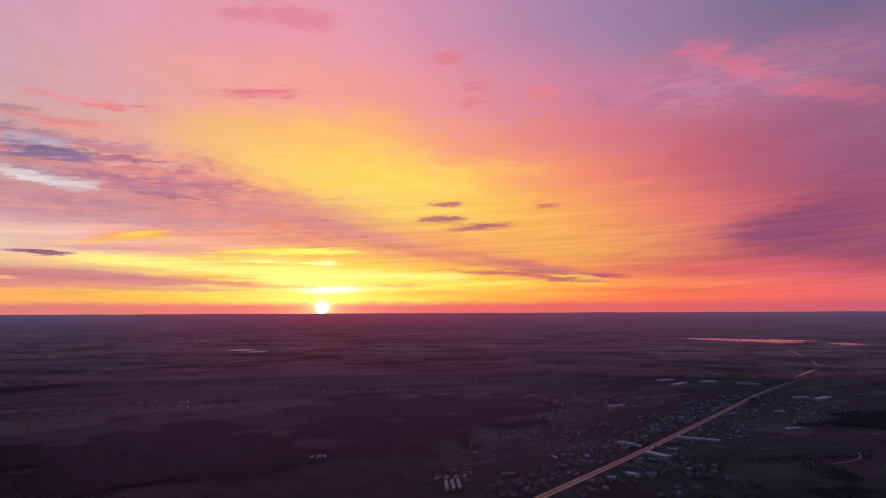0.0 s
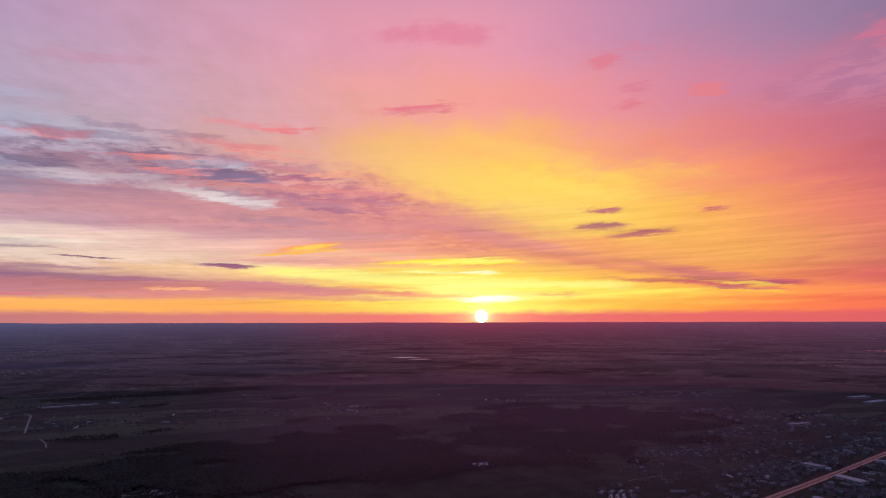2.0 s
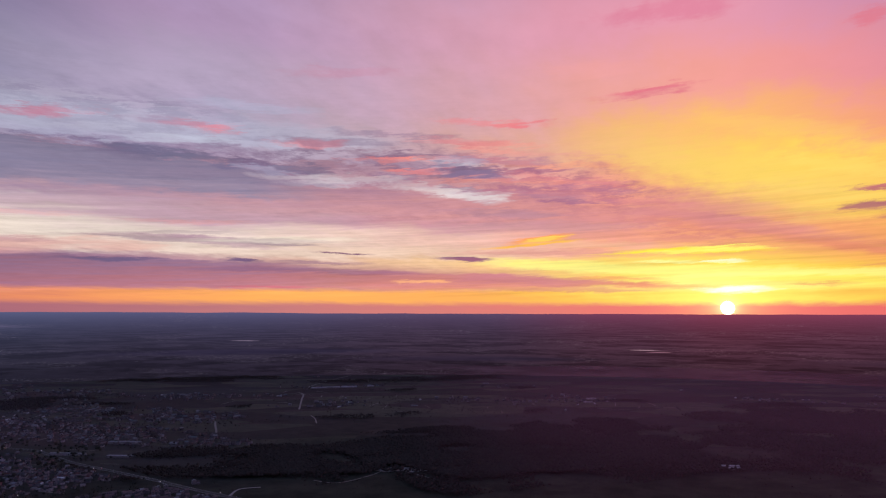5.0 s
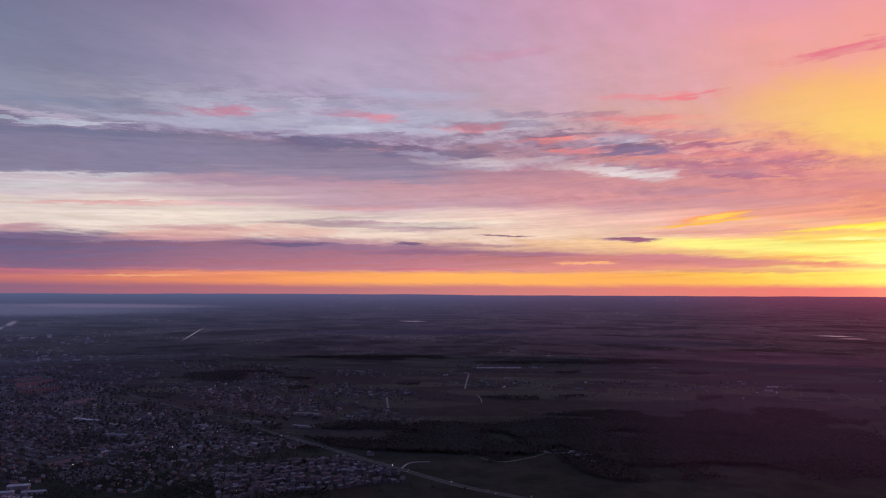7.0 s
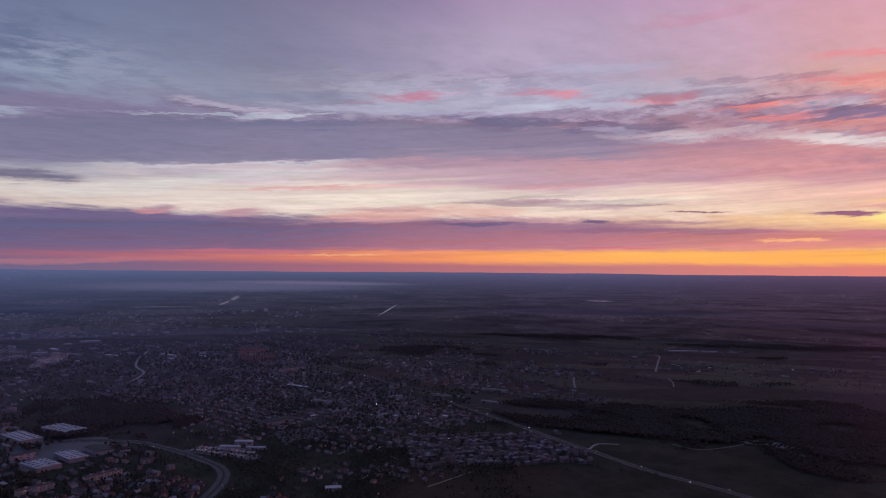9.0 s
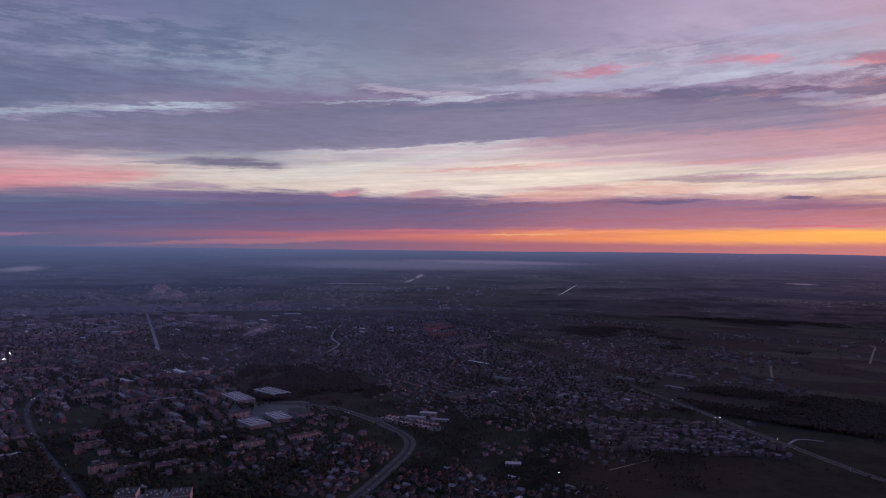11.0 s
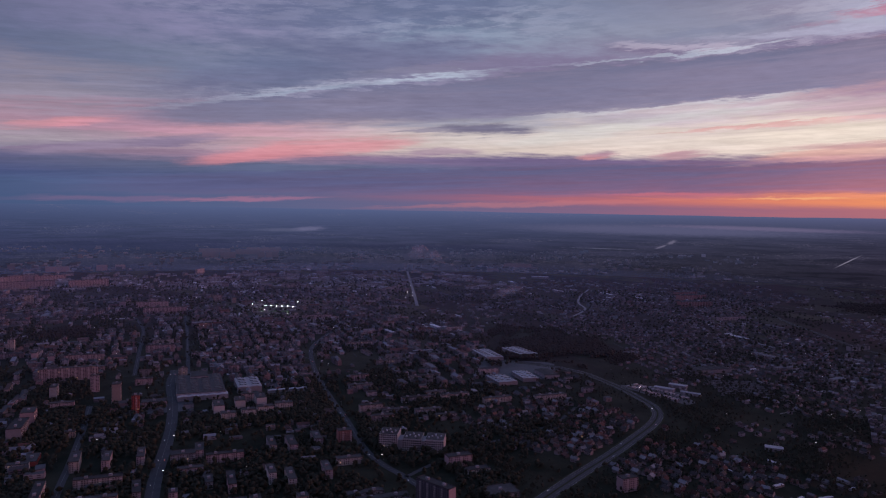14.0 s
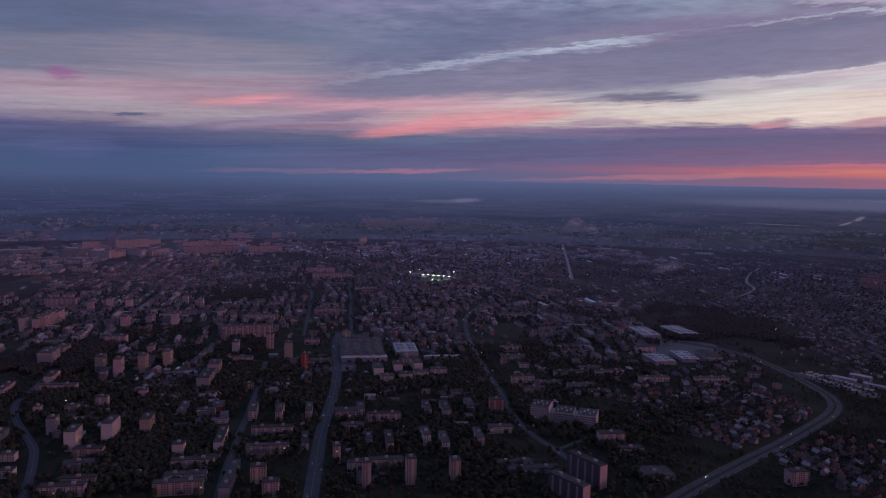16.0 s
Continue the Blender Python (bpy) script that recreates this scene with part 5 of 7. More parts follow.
flats(-1159, -962, 18, 12, 6, 25, "pink")
flats(-1353, -704, 33, 14, 4, 116, "pink")
flats(-1093, -1122, 48, 20, 5, 27, "grey")
flats(-1525, -456, 36, 12, 3, 116, "grey")
flats(-1363, -870, 108, 13, 9, 118, "pink")
flats(-1203, -1088, 45, 16, 6, 114, "pink")
flats(-1629, -236, 90, 12, 3, 118, "grey")
flats(-1210, -1191, 60, 14, 4, 26, "white")
# blocks between the estate and the far edge of town
flats(-1484, -1519, 78, 14, 8, 114, "pink")
flats(-1489, -1549, 24, 14, 11, 114, "pink")
flats(-1506, -1517, 27, 14, 11, 116, "pink")
flats(-1469, -1407, 21, 14, 9, 25, "pink")
flats(-1514, -1384, 21, 14, 10, 24, "pink")
flats(-1535, -1342, 27, 14, 9, 28, "pink")
flats(-1230, -1363, 36, 14, 11, 25, "pink")
flats(-1240, -1337, 36, 14, 10, 28, "pink")
flats(-1267, -1339, 69, 14, 12, 28, "pink")
flats(-1327, -1373, 69, 14, 9, 26, "pink")
flats(-1337, -1181, 36, 14, 10, 27, "pink")
flats(-1383, -1148, 30, 14, 9, 24, "pink")
flats(-1383, -1079, 27, 14, 12, 26, "pink")
flats(-1637, -1242, 15, 12, 9, 114, "white")
flats(-1625, -1183, 15, 12, 9, 115, "white")
flats(-1521, -1151, 66, 12, 4, 114, "pink")
flats(-1531, -1058, 27, 12, 6, 28, "pink")
flats(-1498, -995, 33, 12, 7, 28, "pink")
flats(-1524, -940, 75, 12, 6, 116, "pink")
flats(-2395, -1674, 27, 12, 11, 117, "ochre")
flats(-2747, -2572, 147, 14, 11, 141, "pink")
flats(-2832, -2449, 162, 14, 14, 151, "pink")
flats(-3053, -2206, 216, 14, 9, 153, "pink")
flats(-2802, -1984, 237, 14, 11, 131, "pink")
flats(-2941, -1779, 162, 14, 11, 137, "pink")
flats(-3150, -2097, 138, 14, 8, 146, "pink")
flats(-3007, -2465, 75, 14, 9, 174, "pink")
flats(-2587, -1054, 30, 14, 9, 118, "ochre")
flats(-2588, -991, 45, 14, 7, 25, "ochre")
flats(-2256, -1100, 135, 20, 8, 117, "pink")
flats(-2397, -1216, 105, 16, 7, 117, "pink")
flats(-2420, -1334, 117, 16, 7, 27, "pink")
flats(-2094, -781, 33, 12, 4, 118, "terra")
flats(-2247, -605, 147, 14, 4, 115, "pink")
flats(-3152, -472, 174, 12, 5, 165, "pink")
flats(-2015, -862, 42, 14, 5, 118, "terra")
flats(-1663, -823, 66, 14, 6, 114, "pink")
flats(-1750, -855, 45, 14, 5, 114, "cream")
flats(-1475, -564, 24, 12, 6, 117, "pink")
flats(-1434, -660, 18, 10, 6, 116, "cream")
flats(-1622, -700, 48, 12, 4, 115, "pink")
flats(-1804, -354, 72, 14, 5, 114, "grey")
flats(-1739, -505, 102, 12, 3, 26, "pink")
# a terracotta estate beyond the suburb
flats(-2850, 788, 135, 34, 7, 105, "terra")
flats(-3082, 837, 138, 34, 7, 118, "terra")
flats(-3231, 850, 105, 34, 6, 117, "terra")
flats(-2501, 819, 117, 14, 4, 114, "pink")
flats(-1993, 992, 69, 14, 4, 114, "grey")


def office(x, y, turn):
    """A white office of three joined wings with plant and pipes on the roofs."""
    root = new("office_building")
    for i, (dx, h) in enumerate(((-36, 24), (0, 19), (34, 19))):
        bm = bmesh.new()
        box(bm, dx - 14, dx + 14, -17, 17, 0, h)
        w = part("wing", bm, WALL_TONES["white"], root)
        for s in range(int(h // 3.4)):
            bm = bmesh.new()
            for j in range(9):
                for side in (-1, 1):
                    box(bm, dx - 12.8 + j * 3.2 - 1.1, dx - 12.8 + j * 3.2 + 1.1, side * 17 - 0.06, side * 17 + 0.06, 1.2 + s * 3.4, 3.2 + s * 3.4)
            part("window_row", bm, PANE, w)
        bm = bmesh.new()
        box(bm, dx - 13.4, dx + 13.4, -16.4, 16.4, h + 0.003, h + 0.5)
        part("roof", bm, FELT, w)
        for j in range(5):
            bm = bmesh.new()
            a, b = dx - 9 + j * 4.4, -10 + (j * 7) % 20
            box(bm, a - 1.2, a + 1.2, b - 2, b + 2, h + 0.5, h + 2.4, 0.2)
            part("roof_plant", bm, SHEET, w)
    bm = bmesh.new()
    box(bm, -22, -14, -12, 12, 0, 15)
    box(bm, 14, 20, -12, 12, 0, 15)
    part("link", bm, WALL_TONES["grey"], root)
    root.matrix_basis = pose(x, y, 0, 0, 0, turn)
    TAKEN.append((x, y, 54, 20, turn))
    tagged(root, "white office building of three wings with roof plant", "office")


office(-1046, -120, G + 62)


def hall(x, y, length, depth, h, turn, roof="light", ribs=True):
    """A low market or factory hall with a sheet roof, roof lights and a band of doors."""
    root = new("hall")
    bm = bmesh.new()
    box(bm, -length / 2, length / 2, -depth / 2, depth / 2, 0, h)
    part("wall", bm, WALL_TONES["grey"], root)
    bm = bmesh.new()
    n = max(1, int(depth // 18))
    for i in range(n):
        y0, y1 = -depth / 2 + i * depth / n, -depth / 2 + (i + 1) * depth / n
        ym, e = (y0 + y1) / 2, length / 2 + 0.3
        vs = [bm.verts.new(p) for p in ((-e, y0, h + 0.01), (e, y0, h + 0.01), (e, ym, h + 1.3), (-e, ym, h + 1.3), (-e, y1, h + 0.01), (e, y1, h + 0.01))]
        for f in ((0, 1, 2, 3), (3, 2, 5, 4), (0, 3, 4), (1, 5, 2)):
            bm.faces.new([vs[j] for j in f])
    part("roof", bm, SHEET if roof == "light" else FELT, root, "pale ridged sheet roof" if roof == "light" else "dark felt roof")
    if ribs:
        for i in range(max(2, int(length // 14))):
            bm = bmesh.new()
            a = -length / 2 + 7 + i * 14
            for j in range(n):
                b = -depth / 2 + (j + 0.5) * depth / n
                box(bm, a - 1.1, a + 1.1, b - depth / n * 0.3, b + depth / n * 0.3, h + 0.5, h + 1.75, 0.3)
            part("roof_light", bm, PANE, root)
    for i in range(max(2, int(length // 16))):
        bm = bmesh.new()
        a = -length / 2 + 8 + i * 16
        box(bm, a - 2, a + 2, -depth / 2 - 0.1, -depth / 2 + 0.1, 0.1, min(4.2, h - 0.5))
        part("loading_door", bm, STEEL, root)
    root.matrix_basis = pose(x, y, 0, 0, 0, turn)
    TAKEN.append((x, y, length / 2 + 6, depth / 2 + 6, turn))
    tagged(root, f"wide low hall with a {'pale sheet' if roof == 'light' else 'dark flat'} roof", "hall", "halls of the town")


hall(-1740, -18, 99, 45, 9, 23)
hall(-1791, 63, 97, 50, 8, 30)
hall(-1482, 16, 64, 44, 8, 26)
hall(-1526, 67, 70, 36, 8, 20)
hall(-1557, 116, 62, 34, 8, 20, "dark", False)
hall(-1335, -580, 150, 88, 11, G, "dark")
hall(-1268, -545, 24, 90, 8, G, "light", False)
hall(-1352, -489, 80, 46, 13, G)
hall(-1400, -610, 50, 34, 14, G, "dark", False)
hall(-1345, -405, 10, 78, 4, G, "light", False)
hall(-1322, -398, 9, 70, 4, G, "dark", False)
hall(-1655, 498, 34, 92, 8, 20, "dark", False)
hall(-2457, -2732, 40, 150, 10, 49, "light", False)
hall(-1104, 433, 26, 14, 6, 70, "light", False)
hall(-1460, 350, 40, 14, 6, 60, "light", False)
hall(-1490, 385, 36, 16, 6, 60, "light", False)
hall(-1430, 395, 40, 12, 5, 60, "light", False)
for i in range(8):
    hall(-1560 + i * 15, 512 + (i % 2) * 4, 104, 5.5, 2.7, 92, "dark", False)
hall(-3900, 240, 90, 40, 9, 100, "light", False)
hall(-3435, 22, 60, 30, 9, 100, "light", False)
hall(646, 2713, 85, 22, 8, 33, "light", False)
for x, y, a, b, turn in ((1151, 3721, 107, 40, 32), (1154, 3520, 142, 34, 47), (1342, 3639, 86, 40, 18), (1498, 3520, 113, 22, -49), (1469, 2950, 68, 30, 14), (1546, 2928, 110, 30, 38)):
    hall(x, y, a, b, 9, turn, "light", False)
for x, y, a, b, turn in ((715, 2022, 115, 20, -34), (534, 1806, 74, 26, -60), (496, 1958, 55, 22, -48), (414, 1592, 32, 16, -56), (1197, 2560, 36, 16, -24), (1061, 2191, 56, 22, 20), (360, 1561, 18, 12, -16)):
    hall(x, y, a, b, 6, turn, "light", False)
for x, y, a, b in ((-313, 1780, 40, 9), (-318, 1801, 40, 9), (-1060, 2900, 40, 12), (-1030, 2780, 36, 12)):
    hall(x, y, a, b, 5, 28 if y < 2500 else 38, "light", False)
hall(-2268, 2660, 220, 12, 5, 50, "light", False)
hall(-2160, 2806, 36, 10, 4, 50, "light", False)
for i in range(3):
    for j in range(3):
        hall(4 + i * 13 - j * 1.5, 1478 + j * 27 + i * 6, 22, 6, 4, 84, "light", False)
for i in range(4):
    hall(-18 + i * 20, 1566 + i * 7, 18, 6, 4, 70, "light", False)


# ---- detached houses ----
HOUSE_WALL = painted("weathered_render", (0.16, 0.15, 0.15), (0.23, 0.21, 0.21), 0.3, 0.9, each=0.5)


def house(kind):
    l, d, h, rise = ((9, 7.5, 3.6, 3.0), (10.5, 7.5, 5.0, 2.8), (8.5, 8, 5.2, 3.4), (13, 7.5, 3.2, 2.6))[kind % 4]
    root = new("house")
    bm = bmesh.new()
    box(bm, -l / 2, l / 2, -d / 2, d / 2, 0, h)
    for x in (-l / 2, l / 2):
        vs = [bm.verts.new(p) for p in ((x, -d / 2, h), (x, d / 2, h), (x, 0, h + rise - 0.2))]
        bm.faces.new(vs)
    part("wall", bm, HOUSE_WALL, root)
    bm = bmesh.new()
    e, o = l / 2 + 0.5, d / 2 + 0.6
    drop = 0.6 * rise / (d / 2)
    for s in (-1, 1):
        lo, hi = [(-e, s * o, h - drop), (e, s * o, h - drop)], [(e, 0, h + rise), (-e, 0, h + rise)]
        vs = [bm.verts.new(p) for p in lo + hi] + [bm.verts.new((p[0], p[1], p[2] - 0.25)) for p in lo + hi]
        for f in ((0, 1, 2, 3), (7, 6, 5, 4), (0, 4, 5, 1), (1, 5, 6, 2), (3, 2, 6, 7), (0, 3, 7, 4)):
            bm.faces.new([vs[j] for j in f])
    part("roof", bm, (TILE, DARKTILE, TILE, DARKTILE, TILE, GREYROOF)[kind % 6], root)
    bm = bmesh.new()
    box(bm, l * 0.2, l * 0.2 + 0.8, -0.4, 0.4, h + rise - 0.9, h + rise + 0.9)
    part("chimney", bm, WALL_TONES["grey"], root)
    bm = bmesh.new()
    for s in range(2):
        for side in (-1, 1):
            if s * 2.6 + 2.4 > h:
                continue
            for i in range(3):
                x = -l / 2 + (i + 0.5) * l / 3
                box(bm, x - 0.6, x + 0.6, side * d / 2 - 0.05, side * d / 2 + 0.05, 1.0 + s * 2.6, 2.2 + s * 2.6)
    tagged(part("windows", bm, PANE, root), kind="stuff")
    tones = ("red-tiled", "dark-tiled", "red-tiled", "dark-tiled", "red-tiled", "grey-roofed")
    tagged(root, f"small {tones[kind % 6]} detached house with a chimney among trees", "house", "houses of the suburb")
    return root


def free(xy, extra=0.0):
    ok = clear(xy, extra)
    for x, y, a, b, turn in TAKEN:
        c, s = math.cos(radians(turn)), math.sin(radians(turn))
        dx, dy = xy[:, 0] - x, xy[:, 1] - y
        ok &= (abs(dx * c + dy * s) > a + extra) | (abs(-dx * s + dy * c) > b + extra)
    return ok


# forests and groves: centre, half axes, turn
WOODS = ((-100, 2550, 470, 640, 0), (-900, 1660, 850, 400, 48), (-2150, 3250, 650, 130, 52), (-1900, 140, 300, 190, 10),
         (-1050, -1085, 160, 110, 20), (-1830, -1180, 140, 80, 20),
         (-2900, 1500, 180, 240, 20), (-3300, 2600, 700, 260, 45), (1500, 2300, 300, 260, 10), (600, 1250, 330, 160, 40))
house_kinds = [house(i) for i in range(6)]
SUBURBS = ((-1130, 75, 190, 75, 42), (-1020, 260, 170, 100, 45), (-1245, 165, 130, 85, 40), (-1640, 760, 240, 190, 20), (-1900, 560, 300, 160, 10))
# the nearest houses stand one by one; those behind them follow as masses
spots = np.concatenate([scatter(z, 18) for z in SUBURBS[:3]])
spots = spots[free(spots, 1)]
spots = spots[rng.permutation(len(spots))[:390]]
for i, (x, y) in enumerate(spots):
    m = pose(x, y, 0, 0, 0, 42 + rng.normal(0, 8) + 90 * (rng.random() < 0.3))
    kind = rng.integers(0, 6)
    if i < 6:
        house_kinds[i].matrix_basis = m
    else:
        copy_thing(house_kinds[kind], m)


def mass_material(name, roofs, walls):
    mat, k = material(name)
    g = k.node("ShaderNodeNewGeometry")
    up = k.smooth(k.split(g.outputs["Normal"])[2], 0.15, 0.25)
    r = island(k)
    roof = k.ramp(r, [(i / len(roofs), (*c, 1)) for i, c in enumerate(roofs)], "CONSTANT")
    wall = k.ramp(k.m("FRACT", k.m("MULTIPLY", r, 7.13)), [(i / len(walls), (*c, 1)) for i, c in enumerate(walls)], "CONSTANT")
    # storeys of dark windows
    x, y, z = k.split(g.outputs["Position"])
    a = k.m("FRACT", k.m("MULTIPLY", z, 1 / 2.9))
    b = k.m("FRACT", k.m("MULTIPLY", k.m("ADD", x, k.m("MULTIPLY", y, 0.8)), 1 / 3.1))
    win = k.m("MULTIPLY", k.m("MULTIPLY", k.m("GREATER_THAN", a, 0.4), k.m("LESS_THAN", a, 0.85)), k.m("GREATER_THAN", b, 0.5))
    wall = k.mix(k.m("MULTIPLY", win, 0.75), wall, (0.04, 0.04, 0.05, 1))
    grit = k.noise(g.outputs["Position"], 0.3, 4.0)
    c = k.mix(up, wall, roof)
    c = k.mix(k.m("MULTIPLY", grit, 0.5), c, k.mix(0.5, c, (0.03, 0.03, 0.03, 1)))
    finish(k, c, 0.8, 0.0, grit, 0.05, 0.15)
    return mat


ROOF_MIX = ((0.10, 0.06, 0.055), (0.07, 0.065, 0.065), (0.14, 0.07, 0.06), (0.10, 0.10, 0.105), (0.22, 0.22, 0.24), (0.07, 0.07, 0.075), (0.15, 0.09, 0.08), (0.12, 0.12, 0.13), (0.30, 0.30, 0.33), (0.08, 0.08, 0.085))
WALL_MIX = ((0.34, 0.30, 0.31), (0.28, 0.23, 0.23), (0.32, 0.22, 0.22), (0.18, 0.17, 0.18), (0.44, 0.39, 0.40))
MASS = mass_material("town_roofs_and_walls", ROOF_MIX, WALL_MIX)
# paler than MASS, to put the haze over the far town into the colour
FARMASS = mass_material("pale_hazed_roofs_and_walls", ((0.16, 0.12, 0.11), (0.14, 0.14, 0.15), (0.30, 0.30, 0.32), (0.18, 0.14, 0.13), (0.45, 0.45, 0.48), (0.20, 0.20, 0.21)), ((0.40, 0.39, 0.40), (0.35, 0.32, 0.31), (0.37, 0.31, 0.31), (0.45, 0.44, 0.45)))
VILLAGE = mass_material("village_roofs_and_walls", ((0.10, 0.07, 0.065), (0.08, 0.075, 0.075), (0.13, 0.08, 0.07), (0.27, 0.26, 0.27), (0.09, 0.085, 0.085), (0.15, 0.17, 0.18), (0.10, 0.08, 0.07)), ((0.28, 0.26, 0.26), (0.17, 0.155, 0.155), (0.22, 0.19, 0.185)))
ESTATE = mass_material("panel_flats", ((0.10, 0.09, 0.09), (0.14, 0.13, 0.13)), ((0.46, 0.40, 0.37), (0.42, 0.33, 0.30), (0.50, 0.46, 0.44)))


def gables(name, label, xy, size, height, turn, mat, flat=0.4, spread=6.0, cross=0.4):
    """Many small buildings as one mesh: walls and a ridge roof, or a flat one."""
    n = len(xy)
    l, d = rng.uniform(*size[0], n) / 2, rng.uniform(*size[1], n) / 2
    h = rng.uniform(*height, n)
    up = np.where(rng.random(n) < flat, 0.25, d * rng.uniform(0.5, 0.8, n))
    a = np.radians(turn + rng.normal(0, spread, n) + 90 * (rng.random(n) < cross))
    c, s = np.cos(a), np.sin(a)
    base = [(-1, -1, 0, 0), (1, -1, 0, 0), (1, 1, 0, 0), (-1, 1, 0, 0), (-1, -1, 1, 0), (1, -1, 1, 0), (1, 1, 1, 0), (-1, 1, 1, 0), (-1, 0, 1, 1), (1, 0, 1, 1)]
    V = np.zeros((n, 10, 3))
    for i, (u, v, w, q) in enumerate(base):
        x, y = u * l, v * d
        V[:, i] = np.stack([xy[:, 0] + x * c - y * s, xy[:, 1] + x * s + y * c, w * h + q * up], 1)
    F = np.array([(0, 1, 5), (0, 5, 4), (2, 3, 7), (2, 7, 6), (1, 2, 6), (1, 6, 5), (5, 6, 9), (3, 0, 4), (3, 4, 7), (7, 4, 8),
                  (4, 5, 9), (4, 9, 8), (6, 7, 8), (6, 8, 9)])
    F = (F[None] + 10 * np.arange(n)[:, None, None]).reshape(-1, 3)
    ob = bulk(name, V.reshape(-1, 3), F, mat)
    return tagged(ob, label, "buildings", kind="stuff")


def mass(name, label, zones, step, size, height, turn, mat, keep=0.8, loose=0.0, rows=0.0, **more):
    xy = np.concatenate([scatter(z, step) for z in zones])
    # the town thins out towards the open land; loose villages stand in rows and groups
    g = np.sin(xy[:, 0] * 0.016 + 2 * np.sin(xy[:, 1] * 0.011)) + np.sin(xy[:, 1] * 0.021 + 2 * np.sin(xy[:, 0] * 0.009))
    thin = np.clip((4300 - np.hypot(xy[:, 0], xy[:, 1])) / 900, 0.1, 1)
    xy = xy[rng.random(len(xy)) < keep * thin * (1 - loose + loose * np.clip(g, 0, 1.6))]
    if rows:
        # houses face their streets: two rows to a block
        a = radians(turn)
        u, v = xy[:, 0] * math.cos(a) + xy[:, 1] * math.sin(a), -xy[:, 0] * math.sin(a) + xy[:, 1] * math.cos(a)
        wave = 26 * np.sin(u * 0.004 + 1.3) + 14 * np.sin(u * 0.011)
        v = (np.floor((v - wave) / rows) + np.where(rng.random(len(v)) < 0.5, 0.24, 0.76)) * rows + wave + rng.normal(0, rows * 0.035, len(v))
        xy = np.stack([u * math.cos(a) - v * math.sin(a), u * math.sin(a) + v * math.cos(a)], 1)
    xy = xy[free(xy, 3)]
    for w in WOODS:
        xy = xy[~inside(xy, w)]
    return gables(name, label, xy, size, height, turn, mat, **more)


mass("old_town", "dense roofs and walls of the old town", ((-1850, -700, 480, 260, G), (-1650, -980, 300, 160, G), (-1500, -480, 160, 110, G)), 20, ((9, 32), (8, 12)), (5, 13), G, MASS, 0.72, flat=0.45, spread=3.0, rows=58, cross=0.22)
mass("town_quarter", "long low flats and workshops of the outer town", ((-2500, -900, 550, 650, G), (-1450, -1400, 350, 300, G), (-2100, -1700, 500, 300, G), (-1080, -1330, 200, 120, G), (-1700, -1250, 400, 250, G), (-1150, -1000, 260, 200, G), (-2000, -250, 330, 170, G), (-1600, -150, 200, 130, G)), 30, ((12, 55), (8, 13)), (3.5, 13), G, MASS, 0.8, 0.55, flat=0.7, spread=3.0, rows=84, cross=0.2)
mass("garden_houses", "small houses between the streets of the town", ((-2500, -900, 550, 650, G), (-1500, -1300, 380, 300, G), (-2100, -1700, 500, 300, G), (-1950, -200, 300, 170, G)), 22, ((7, 14), (6, 10)), (3.5, 6.5), G, MASS, 0.62, 0.7, flat=0.2, rows=60)
mass("far_quarter", "distant roofs of the town", ((-3500, -1100, 550, 900, G), (-3000, -2300, 600, 600, G), (-3650, -300, 400, 300, G), (-2200, -2500, 500, 400, G)), 34, ((10, 70), (8, 16)), (4, 13), G, FARMASS, 0.75, 0.6, flat=0.65)
mass("near_infill", "low garages and shops between the blocks of flats", ((-950, -560, 300, 260, G), (-1250, -420, 260, 160, G), (-1020, -800, 260, 220, G), (-1350, -250, 260, 200, G), (-1450, 60, 200, 160, G)), 24, ((6, 24), (6, 12)), (2.5, 8), G, MASS, 0.42, 0.3, flat=0.7)
mass("suburb_houses", "small houses of the suburb with mixed roofs", SUBURBS[3:] + ((-1560, 900, 200, 90, 20), (-1800, 850, 260, 130, 10), (-1420, 620, 140, 120, 30), (-1180, 500, 110, 50, 60), (-2300, 760, 420, 180, 5), (-2150, 1250, 400, 130, 5), (-2900, 700, 400, 330, 5), (-2200, 350, 350, 200, 10), (-1750, 420, 260, 120, 10)), 18, ((6, 11.5), (5, 8.5)), (2.8, 5.2), 25, MASS, 0.85, 0.35, flat=0.15, rows=56)
mass("north_suburb", "scattered houses beyond the main road", ((-1350, 1130, 240, 70, 0), (-3500, 1000, 500, 400, 5), (-2600, 300, 300, 230, 5), (-4000, 1900, 400, 300, 5), (-2900, -60, 350, 250, 10), (-2300, -100, 300, 200, 10), (-3400, 400, 400, 400, 5), (-2700, 1500, 300, 160, 5), (-2250, 1560, 420, 200, 5), (-1720, 1330, 260, 130, 5), (-3200, 1750, 400, 220, 5)), 25, ((8, 24), (7, 12)), (3.5, 8), 15, VILLAGE, 0.6, 0.5, flat=0.25)
mass("village_houses", "houses of a village along the highway", ((200, 1900, 260, 420, -20), (700, 2300, 420, 330, 40), (420, 1560, 260, 130, 30), (1250, 2800, 300, 320, 30), (500, 2850, 450, 260, 20), (-260, 1850, 110, 50, 0), (150, 2250, 250, 200, 0)), 27, ((8, 16), (7, 11)), (4, 7), 30, VILLAGE, 0.62, 0.75, flat=0.1)
mass("highway_houses", "houses and workshops on both sides of the highway", ((420, 1745, 330, 130, 55), (760, 2235, 330, 150, 55), (1120, 2755, 320, 130, 55)), 23, ((8, 20), (6, 10)), (3.5, 6.5), 55, VILLAGE, 0.62, 0.3, flat=0.3, rows=50)
